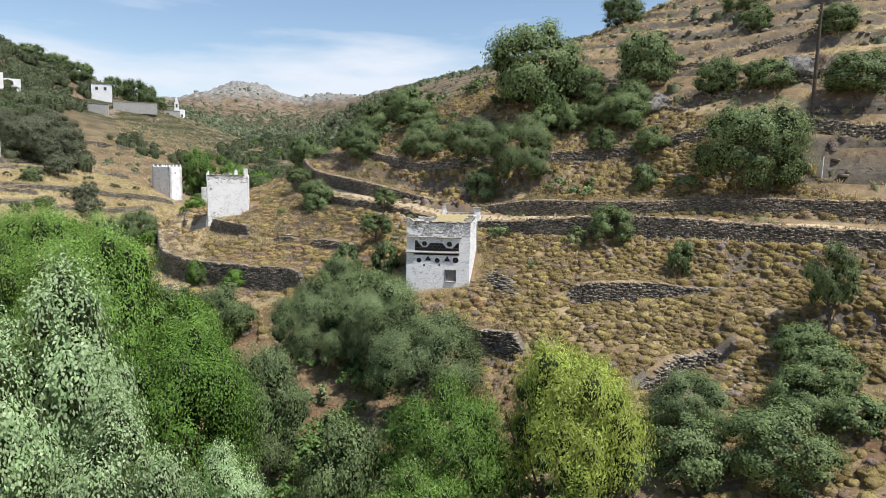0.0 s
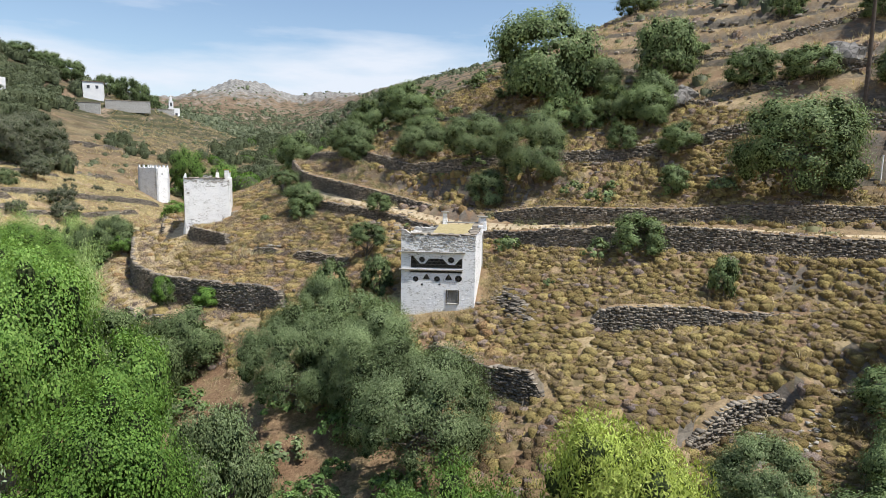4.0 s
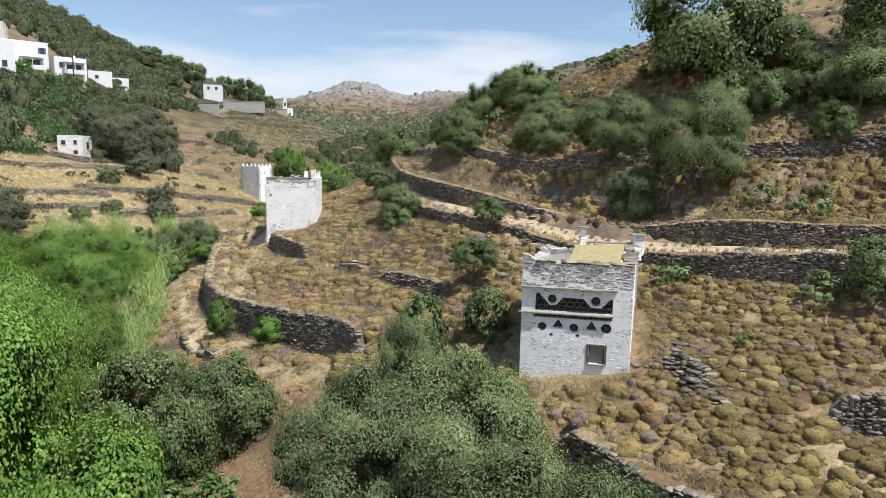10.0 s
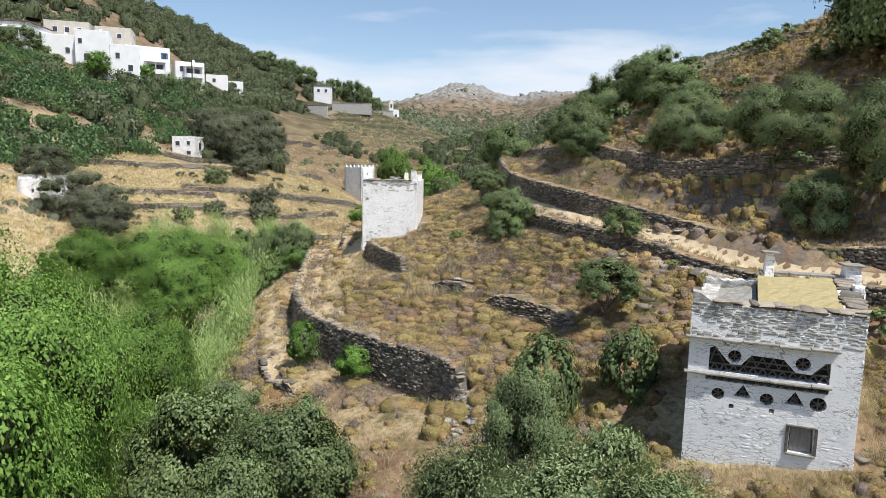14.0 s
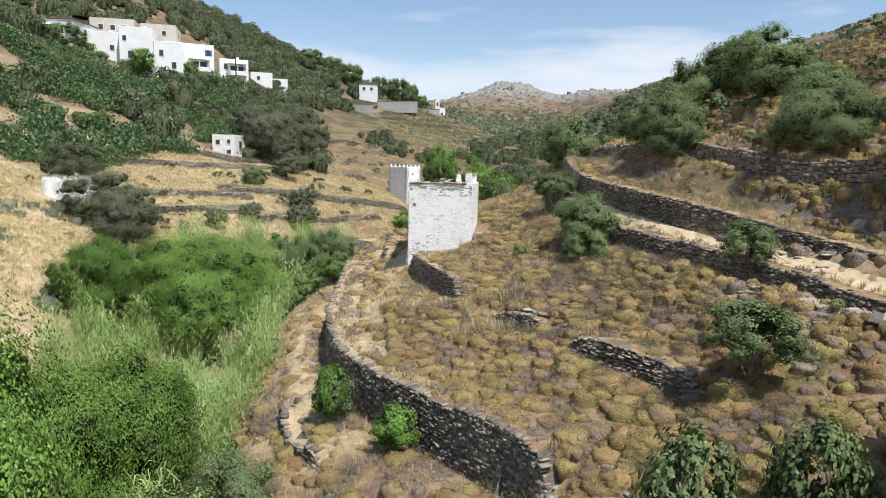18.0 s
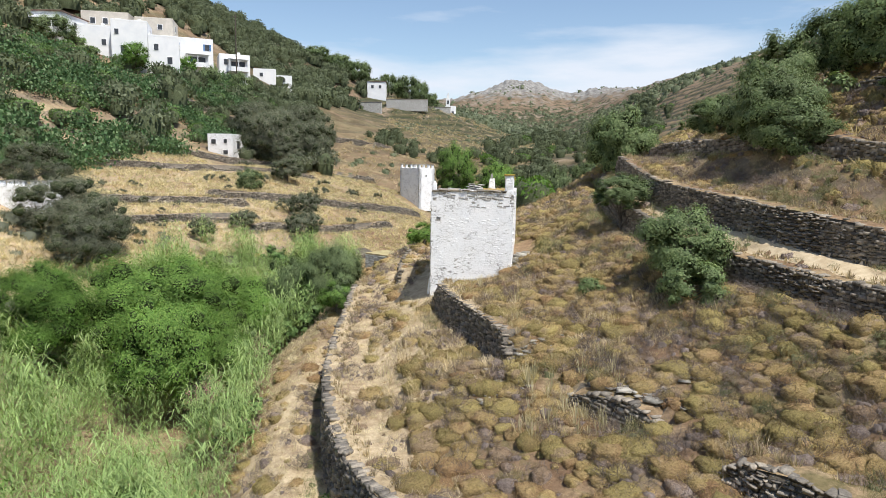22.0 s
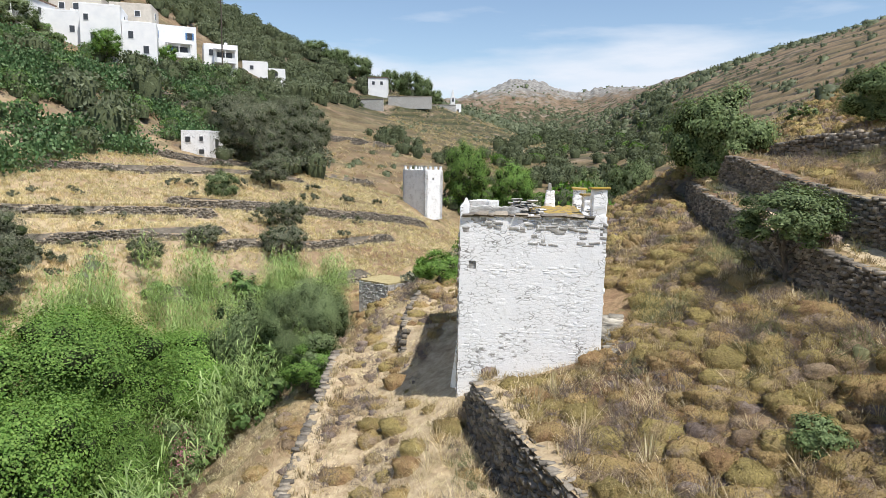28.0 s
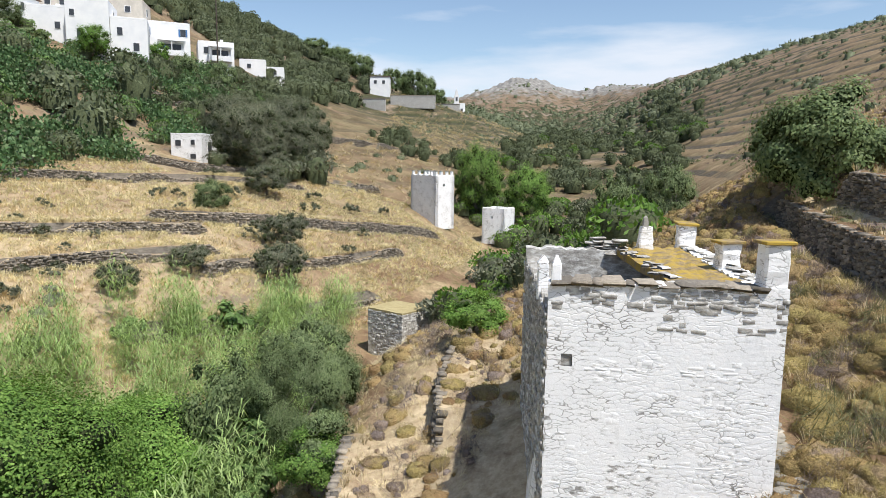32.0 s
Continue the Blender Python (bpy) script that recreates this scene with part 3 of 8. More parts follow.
section(40, "-1500:250 -300:88 -150:46 -90:20 -60:6 -40:-3 -25:-9.5 -15:-14 -9:-14.8 -4:-13 3:-10.4 10.5:-8.3 15:-7.2 19:-6.0 22:-4.9 24:-3.9 26.5:-3.1 28.5:-2.4 31:-0.6 34:1.3 38:3.6 50:10.5 100:33 300:100 1500:300")
section(55, "-1500:250 -300:88 -150:46 -90:21 -60:6 -40:-3 -28:-7 -18:-13.5 -12:-14.4 -8.5:-12 -5.2:-9.8 -2:-8.3 3:-6.8 8:-5.6 10.5:-4.2 13.5:-2.9 16:-1.6 18:-0.4 21:1.2 27:3.6 35:6.6 45:12 60:20.5 110:41 300:100 1500:300")
section(70, "-1500:250 -300:88 -150:46 -90:22 -60:6.5 -40:-3.4 -29:-7.6 -22:-13 -15:-13.6 -10.5:-10.6 -7.3:-8.7 -3.2:-6.7 0.8:-5.2 4:-4.2 6.2:-3.2 8:-2.0 10:-0.3 15:2.2 19.5:4.9 30:10.5 60:24 110:44 300:100 1500:300")
section(85, "-1500:250 -300:88 -150:47 -85:19 -60:5.5 -45:-1.5 -36:-5.2 -28:-7.4 -22:-11.6 -14:-12.5 -11:-9.5 -9:-7.6 -4:-5.4 3:-3.1 5.5:-1.9 8:0 12:1.5 20:5.2 32:11 60:24.5 110:45 300:100 1500:300")
section(100, "-1500:250 -300:90 -150:48 -90:24 -65:8 -50:-0.8 -40:-3.3 -30:-5.4 -24:-6.9 -20.5:-9.6 -17:-11 -12:-12 -8:-10.5 -3:-7.5 2:-5 7:-2 12:1 25:7.6 50:19.5 100:41 300:100 1500:300")
section(120, "-1500:250 -300:92 -150:50 -90:28 -65:10.5 -50:1.8 -42:-0.4 -32:-2.4 -24:-5 -15:-7.8 -9:-10.4 0:-10 8:-6 20:2.4 40:14 70:27 110:43 300:105 1500:300")
section(150, "-1500:250 -300:90 -150:46 -110:33 -90:24 -77:16.6 -63:12.5 -48:3.2 -42:0.8 -30:-0.4 -16:-4.4 -9:-8.0 0:-9.6 8:-8.4 25:1.4 60:19.5 110:41 300:110 1500:300")
section(200, "-1500:260 -300:110 -150:66 -110:47 -90:36 -75:25.5 -61:18.5 -45:11.5 -35:8 -15:2.4 10:-2 30:4 50:15 66:25 110:44 200:80 400:145 1500:320")
section(281, "-1500:270 -300:116 -150:72 -110:51 -85:36 -70:26 -62:19.5 -49:16.6 -38:15 -25:12 0:7.5 30:4.2 52:16 70:30 88:39.5 104:45 120:50 200:80 400:149 1500:329")
section(289, "-1500:270 -300:116 -150:73 -110:52 -80:37 -66:27.5 -58:24 -48:22.3 -37:20 -28:16.5 0:8.3 30:4.6 52:16.4 70:30.4 88:40 104:45.5 120:50.5 200:80 400:149 1500:329")
section(300, "-1500:270 -300:118 -150:74 -110:52 -75:36.5 -56:27.5 -31:20.5 0:9 30:5 52:17 70:31 88:40.5 104:46 120:51 200:80 400:150 1500:330")
section(450, "-1500:260 -300:110 -120:58 -60:38 0:22 40:15 68:38 90:50 115:58 144:66.5 170:75 195:83 400:150 1500:330")
section(700, "-1500:260 -400:110 -200:72 -60:50 40:36 80:50 117:69 149:85 190:94 238:107 280:119 400:155 1500:330")
section(1080, "-1500:240 -300:100 -91:94 -54:110 -18:127 30:123 73:106 118:112 150:99 250:94 600:170 1500:300")
section(1400, "-1500:140 -300:60 0:60 200:80 600:150 1500:260")
section(1850, "-1500:150 -300:120 130:140 240:190 340:198 480:160 1500:260")
section(2600, "-1500:60 0:60 1500:60")


def base(x, y):
    """The height of the untouched hillside at (x, y)."""
    x, y = np.broadcast_arrays(np.asarray(x, float), np.asarray(y, float))
    ys = np.array([s[0] for s in SECTIONS], float)
    soft = np.clip(np.abs(x) * 0.05, 0.6, 12.0)
    zs = np.stack([sum(np.interp(x + k * soft, s[1], s[2]) for k in (-1, -0.5, 0, 0.5, 1)) / 5 for s in SECTIONS])
    n = np.clip(np.searchsorted(ys, y, side="right") - 1, 0, len(ys) - 2)
    pick = lambda a: np.take_along_axis(zs, np.clip(a, 0, len(ys) - 1)[None], 0)[0]
    h = ys[n + 1] - ys[n]
    t = np.clip((y - ys[n]) / h, 0, 1)
    a, b = pick(n), pick(n + 1)
    lo, hi = np.maximum(n - 1, 0), np.minimum(n + 2, len(ys) - 1)
    ma = (b - pick(n - 1)) / (ys[n + 1] - ys[lo]) * h
    mb = (pick(n + 2) - a) / (ys[hi] - ys[n]) * h
    return (2 * t**3 - 3 * t**2 + 1) * a + (t**3 - 2 * t**2 + t) * ma + (3 * t**2 - 2 * t**3) * b + (t**3 - t**2) * mb

# ---- terrace walls: plan lines (x, y) and heights ----
WALLS = {}


def wall_line(name, height, text, up=2.2, down=1.6, lift=0.5):
    """A drystone terrace wall along 'x,y x,y ...', that holds the ground on its uphill side. A third number gives the height of its crest."""
    p = np.array([[float(v) for v in w.split(",")] for w in text.split()])
    seg = np.linalg.norm(np.diff(p[:, :2], axis=0), axis=1)
    s = np.r_[0, np.cumsum(seg)]
    n = max(int(s[-1] / 0.8), 3)
    q = np.linspace(0, s[-1], n)
    fine = np.stack([np.interp(q, s, p[:, k]) for k in (0, 1)], 1)
    for _ in range(3):
        fine[1:-1] = 0.25 * fine[:-2] + 0.5 * fine[1:-1] + 0.25 * fine[2:]
    top = base(fine[:, 0], fine[:, 1]) + height * lift if p.shape[1] == 2 else np.interp(q, s, p[:, 2])
    for _ in range(6):
        top[1:-1] = 0.25 * top[:-2] + 0.5 * top[1:-1] + 0.25 * top[2:]
    t = np.gradient(fine, axis=0)
    t /= np.linalg.norm(t, axis=1)[:, None]
    left = np.stack([-t[:, 1], t[:, 0]], 1)
    rise = base(*(fine + 2.5 * left).T) - base(*(fine - 2.5 * left).T)
    if rise.mean() < 0:
        fine, top, left = fine[::-1], top[::-1], -left[::-1]
    WALLS[name] = (fine, top, left, height, up, down)


wall_line("garden_wall", 2.0, "4.7,45.5 3.9,46.8 2.4,48.3 0.4,50.3 -1.6,52.4 -3.4,55 -4.9,58.5 -6.2,62.5 -7.3,67.5 -7.9,72 -8.6,77", up=3.0, down=2.2, lift=0.375)
wall_line("dovecote_wall", 1.5, "-2.7,69.3 -2.3,68 -1.2,65 0.2,61.9 1.1,59.4", up=2.5, down=2.0)
wall_line("yard_wall", 1.0, "-5.6,75.2 -6.0,78 -5.6,81.5 -4.6,85.5", up=2.0, down=1.2)
wall_line("stub_wall", 1.1, "2.0,57.4,-6.6 3.0,56.9,-6.1 3.9,56.1,-5.95 4.8,55.1,-5.9 5.2,54.2,-6.2", up=1.4, down=1.3)
wall_line("path_wall", 1.5, "7.6,88,-0.8 7.1,85,-0.9 6.3,79,-1.2 6.1,74.5,-1.6 6.8,70,-2.3 7.9,65.5,-3.0 8.7,62.7,-3.2 11.2,56.8,-3.4 13.3,53.3,-3.7 14.8,50.6,-4.2 16.8,47.4,-4.4 19.4,44.4,-4.15 22.4,41,-3.6 25.6,37.6,-3.25 29.4,34.6,-3.4 33.6,31.6,-3.5 37,28.8,-3.6 44,22,-3.6", up=2.4, down=1.4)
wall_line("upper_path_wall", 1.25, "7.7,82.6,0.5 7.6,80,0.4 7.6,75,-0.3 8.0,70.5,-0.9 9.2,65.5,-1.2 10.9,61.2,-1.6 13.1,57.6,-2.15 15.8,54,-2.95 18.2,50.4,-3.45 19.8,47.6,-3.2 20.4,46.6,-2.75 21.8,44.4,-2.5 24.4,42.0,-2.5 27.5,39.6,-2.4 32,36.2,-1.9 36.4,33,-1.9 40,29.6,-1.8 47,23,-1.6", up=4.2, down=0.8)
wall_line("bush_terrace_wall", 1.0, "9.6,83 10.6,76.5 12.6,70.5 14.4,63.5 16.2,57.8 20.2,53.6 25.6,49.4 31,45.2 36,41.5 44,33", up=2.4)
wall_line("spur_wall", 0.8, "20.6,47.2,-2.6 21.4,48.0,-1.9 22.3,49.0,-1.2 23.2,50.0,-0.6", up=0.4, down=0.4)
wall_line("oak_terrace_wall", 0.7, "15,76 18,69 22,62.5 27,57 33,51 40,45 48,38")
wall_line("high_terrace_wall", 0.7, "22,80 26,71 31,64 37,58 44,52 53,45")
wall_line("flank_wall", 1.3, "18.6,34.2,-7.2 20.3,33.5,-6.75 23.5,32.4,-6.75 27.3,30.8,-6.75 31.1,28.8,-6.7 36,25.4,-6.6", up=2.6, down=1.8)
wall_line("bank_wall", 1.6, "11.0,36.9 12.6,33.9 14.0,31.7 14.9,30.5", up=2.5)
wall_line("heap_wall", 1.2, "17.6,25.6,-10.3 19.0,26.0,-9.6 20.8,26.8,-9.5 22.2,26.4,-9.3 24.0,26.0,-9.0", up=2.0)
wall_line("heap_wall_upper", 1.0, "24.2,26.0,-8.9 26.5,24.6,-8.7 29.5,22.6,-8.5 33,19.5,-8.3", up=1.4)
wall_line("low_wall", 0.7, "-5.7,54.2 -5.1,52.2 -3.8,50.2 -2.3,48.7")
wall_line("middle_wall", 0.9, "5.2,53.0,-6.2 6.5,51.6,-6.0 7.7,50.4,-6.1 8.7,49.4,-6.3 9.4,48.3,-6.5", up=2.2)
wall_line("field_wall", 1.0, "-40,91.5 -37.5,95.9 -32.5,102.4 -28.3,107")
wall_line("field_wall_low", 1.0, "-36,85 -32.3,91.9 -28.5,98.8 -25.5,103")
wall_line("long_field_wall", 1.3, "-33,105.5 -28,111 -22.7,117.6 -17.5,124 -12.5,130")
wall_line("reed_wall", 1.0, "-24.8,98 -24.1,101.3 -21,108 -17.6,113.9 -14.5,119")
wall_line("stream_wall", 1.3, "-25,89 -20.7,96.5 -17,104.2 -14.5,108")
wall_line("cactus_wall", 1.0, "-52,100 -46,108 -40,115 -35,123 -28,130")
wall_line("hut_wall", 1.1, "-54,112 -48,121 -40,128 -31,136 -22,143")
wall_line("shrine_wall", 1.4, "-60,150 -50,160 -38,172 -24,180")


def smooth01(t):
    t = np.clip(t, 0, 1)
    return t * t * (3 - 2 * t)


def stepped(x, y, z):
    """z with the benches and steps of all terrace walls cut into it."""
    for fine, top, left, height, up, down in WALLS.values():
        lo, hi = fine.min(0) - 4, fine.max(0) + 4
        k = np.flatnonzero((x > lo[0]) & (x < hi[0]) & (y > lo[1]) & (y < hi[1]))
        if not len(k):
            continue
        p = np.stack([x[k], y[k]], 1)
        a, ab = fine[:-1], np.diff(fine, axis=0)
        best = np.full(len(k), 1e9)
        side, tops, ends = np.zeros(len(k)), np.zeros(len(k)), np.zeros(len(k))
        length = len(fine) - 1
        for i in range(length):
            u = np.clip(((p - a[i]) @ ab[i]) / (ab[i] @ ab[i]), 0, 1)
            off = p - (a[i] + u[:, None] * ab[i])
            d = np.hypot(*off.T)
            m = d < best
            best[m] = d[m]
            side[m] = (off @ left[i])[m]
            tops[m] = (top[i] + u * (top[i + 1] - top[i]))[m]
            ends[m] = np.minimum(i + u, length - i - u)[m]
        s = np.where(side >= 0, best, -best)
        fade = smooth01(ends / 1.5)
        w = np.where(s > 0.2, smooth01(1.15 - s / up), smooth01(1.15 + s / down)) * fade
        aim = np.where(s > 0.2, tops - 0.05 + 0.06 * s, tops - height)
        z[k] = z[k] * (1 - w) + aim * w
    return z


def ripple(x, y, scale, seed):
    """Smooth random waves."""
    rng = np.random.default_rng(seed)
    out = np.zeros_like(x)
    for k in range(7):
        a, f = rng.uniform(0, 2 * np.pi), rng.uniform(0.6, 1.7) / scale
        out += np.sin((x * np.cos(a) + y * np.sin(a)) * f * 2 * np.pi + rng.uniform(0, 6.3)) / 7
    return out


def ground_z(x, y):
    """The finished height of the ground."""
    x, y = np.broadcast_arrays(np.asarray(x, float), np.asarray(y, float))
    shape = x.shape
    x, y = x.ravel().copy(), y.ravel().copy()
    z = base(x, y)
    rough = np.clip((np.abs(x) + np.abs(y - 60)) / 200, 0.15, 6)
    z = z + 0.55 * rough * ripple(x, y, 14 + 0 * x, 3) + 0.10 * ripple(x, y, 2.3 + 0 * x, 5)
    # old cultivation terraces on the open slopes
    high = smooth01((x - 34) / 14) + smooth01((-x - 34) / 14)
    high = np.clip(high, 0, 1) * smooth01((190 - y) / 60) * smooth01((120 - np.abs(x)) / 40)
    step = 1.9 + 1.1 * smooth01((y - 120) / 120)
    wave = (z + 0.8 * ripple(x, y, 30 + 0 * x, 9)) / step
    frac = wave - np.floor(wave)
    z = z + high * 0.40 * step * (smooth01((frac - 0.72) / 0.26) - frac)
    # rocky crests far off
    far = smooth01((y - 500) / 400)
    z = z + far * (6 * ripple(x, y, 60 + 0 * x, 11) + 4 * np.abs(ripple(x, y, 23 + 0 * x, 12)) + 2.5 * ripple(x, y, 9 + 0 * x, 13))
    z = stepped(x, y, z)
    return z.reshape(shape)


def spread_axis(lo, hi, fine, first, last, grow=1.09):
    mid = np.arange(lo, hi, fine)
    def tail(length):
        out, d, s = [], fine, 0.0
        while s < length:
            d *= grow
            s += d
            out.append(s)
        return np.array(out)
    return np.r_[lo - tail(lo - first)[::-1], mid, mid[-1] + tail(last - mid[-1])]


def make_ground():
    xs = spread_axis(-34, 60, 0.5, -1400, 1400, 1.028)
    ys = spread_axis(10, 112, 0.48, -300, 2500, 1.028)
    gx, gy = np.meshgrid(xs, ys)
    z = ground_z(gx, gy)
    v = np.stack([gx, gy, z], -1).reshape(-1, 3)
    nx, ny = len(xs), len(ys)
    i = (np.arange(ny - 1)[:, None] * nx + np.arange(nx - 1)[None]).ravel()
    f = np.stack([i, i + 1, i + nx + 1, i + nx], 1)
    ob = new("ground", quick_mesh("ground", v, f, GROUND, True))
    return tagged(ob, "dry ochre hillside of a steep terraced valley", "ground", kind="structure")


ground = make_ground()
STONE_MESHES = []
for n in range(12):
    v, f = box_arrays(np.zeros((1, 3)), np.ones((1, 3)), np.zeros(1), 0.26)
    v[:, 2] *= 1 - 0.12 * (np.abs(v[:, 0]) > 0.45)
    STONE_MESHES.append(quick_mesh("stone", v, f, ROCK))


def lay_courses(fine, bottom, top, left, thick, rng, course=(0.06, 0.16), length=(0.09, 0.34)):
    """Centres, sizes and yaws of stones laid in courses along a line, on its downhill face and along its crest."""
    s = np.r_[0, np.cumsum(np.linalg.norm(np.diff(fine, axis=0), axis=1))]
    c, z, y = [], [], []
    h = 0.0
    tall = (top - bottom).max()
    while h < tall:
        row = rng.uniform(*course)
        u = rng.uniform(0, 0.3)
        while u < s[-1]:
            ln = rng.uniform(*length)
            m = u + ln / 2
            zt, zb = np.interp(m, s, top), np.interp(m, s, bottom)
            if zb + h < zt - 0.03:
                xy = np.array([np.interp(m, s, fine[:, k]) for k in (0, 1)])
                lf = np.array([np.interp(m, s, left[:, k]) for k in (0, 1)])
                depth = rng.uniform(0.20, 0.34)
                out = thick / 2 - depth / 2 + rng.uniform(-0.06, 0.07) - 0.10 * h / max(tall, 0.1)
                c.append([*(xy - lf * out), zb + h + row / 2 + rng.uniform(-0.035, 0.035)])
                z.append([ln * 0.95, depth, row * rng.uniform(0.6, 1.35)])
                y.append(np.arctan2(-lf[0], lf[1]) + rng.normal(0, 0.10))
            u += ln
        h += row
    u = 0.0
    while u < s[-1]:
        ln = rng.uniform(0.10, 0.32)
        m = u + ln / 2
        xy = np.array([np.interp(m, s, fine[:, k]) for k in (0, 1)])
        lf = np.array([np.interp(m, s, left[:, k]) for k in (0, 1)])
        row = rng.uniform(0.03, 0.09)
        c.append([*(xy - lf * rng.uniform(-0.12, 0.2)), np.interp(m, s, top) + row * 0.1])
        z.append([ln * 0.96, rng.uniform(0.12, 0.30), row])
        y.append(np.arctan2(-lf[0], lf[1]) + rng.normal(0, 0.35))
        u += ln * rng.choice([1, 3, 5, 9])
    return np.array(c), np.array(z), np.array(y)


def drystone_wall(name, near, seed, label):
    """A terrace wall: an earth core, with stones of their own near the point 'near' and the rest joined."""
    fine, top, left, height, up, down = WALLS[name]
    rng = np.random.default_rng(seed)
    thick = 0.55
    bottom = top - height - 0.15
    run = np.r_[0, np.cumsum(np.linalg.norm(np.diff(fine, axis=0), axis=1))]
    near_end = np.minimum(run, run[-1] - run)
    top = bottom + (top - bottom) * (0.35 + 0.65 * smooth01(near_end / 0.9)) + 0.07 * ripple(fine[:, 0], fine[:, 1], 2.0 + 0 * run, seed)
    if not near or name == "middle_wall":
        top = bottom + (top - bottom) * ((0.15 if name in ("flank_wall", "bush_terrace_wall", "long_field_wall", "stub_wall") else 0.5) * -smooth01(2.2 * ripple(fine[:, 0], fine[:, 1], 7.0 + 0 * run, seed + 50) + 0.15) + 1)
    tagged(wall := new("drystone_wall"), label, "stone wall", "terrace walls", "structure")
    outer, inner = fine - left * (thick / 2 - 0.12), fine + left * (thick / 2 + 0.1)
    n = len(fine)
    v = np.concatenate([np.c_[outer, bottom - 0.3], np.c_[outer, top - 0.04], np.c_[inner, top - 0.04], np.c_[inner, bottom - 0.3]])
    i = np.arange(n - 1)
    f = np.concatenate([np.stack([i + a * n, i + 1 + a * n, i + 1 + b * n, i + b * n], 1) for a, b in ((0, 1), (1, 2), (2, 3))] + [np.array([[k, k + n, k + 2 * n, k + 3 * n] for k in (0, n - 1)])])
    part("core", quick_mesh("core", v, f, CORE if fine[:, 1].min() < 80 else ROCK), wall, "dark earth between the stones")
    edge = fine - left * (thick / 2 - 0.10) + left * (0.08 * ripple(fine[:, 0], fine[:, 1], 1.1 + 0 * run, seed + 1))[:, None]
    lip, back = fine + left * (thick / 2 - 0.05), fine + left * (thick / 2 + 0.9)
    v = np.concatenate([np.c_[edge, top - 0.03], np.c_[lip, top + 0.05 + 0.03 * ripple(lip[:, 0], lip[:, 1], 1.5 + 0 * run, seed + 2)], np.c_[back, np.minimum(ground_z(back[:, 0], back[:, 1]) - 0.04, top)]])
    f = np.concatenate([np.stack([i + a * n, i + 1 + a * n, i + 1 + (a + 1) * n, i + (a + 1) * n], 1) for a in range(2)])
    part("earth_top", quick_mesh("earth_top", v, f, GROUND, True), wall, "dry earth over the wall's crest")
    c, z, y = lay_courses(fine, bottom, top, left, thick, rng, (0.05, 0.12), (0.07, 0.26)) if near or fine[:, 1].max() < 60 else lay_courses(fine, bottom, top, left, thick, rng)
    order = np.argsort(np.hypot(c[:, 0] - near[0], c[:, 1] - near[1])) if near else np.arange(len(c))
    own, rest = (order[:300], order[300:]) if near else (order[:0], order)
    for k in own:
        ob = part("stone", STONE_MESHES[rng.integers(12)], wall)
        ob.matrix_basis = Matrix.LocRotScale(c[k], Euler((rng.normal(0, 0.10), rng.normal(0, 0.10), y[k])), z[k])
    if len(rest):
        part("stonework", quick_mesh("stonework", *box_arrays(c[rest], z[rest], y[rest], 0.2, rng), ROCK), wall, "grey-brown stacked field stones", "stuff")
    return wall


def path_strip():
    fine, top, left, *_ = WALLS["path_wall"]
    rng = np.random.default_rng(3)
    rows = []
    for k in range(6):
        w = 0.40 + 0.17 * k
        edge = rng.normal(0, 0.05, len(fine)) * (k in (0, 5))
        q = fine + left * (w + edge)[:, None] if k in (0, 5) else fine + left * w
        rows.append(np.c_[q, ground_z(q[:, 0], q[:, 1]) + 0.05 + 0.02 * np.sin(k)])
    n = len(fine)
    v = np.concatenate(rows)
    i = np.arange(n - 1)
    f = np.concatenate([np.stack([i + a * n, i + 1 + a * n, i + 1 + (a + 1) * n, i + (a + 1) * n], 1) for a in range(5)])
    tagged(new("footpath", quick_mesh("footpath", v, f, PATH_SOIL, True)), "pale trodden footpath between two drystone walls", "path", kind="structure")


path_strip()

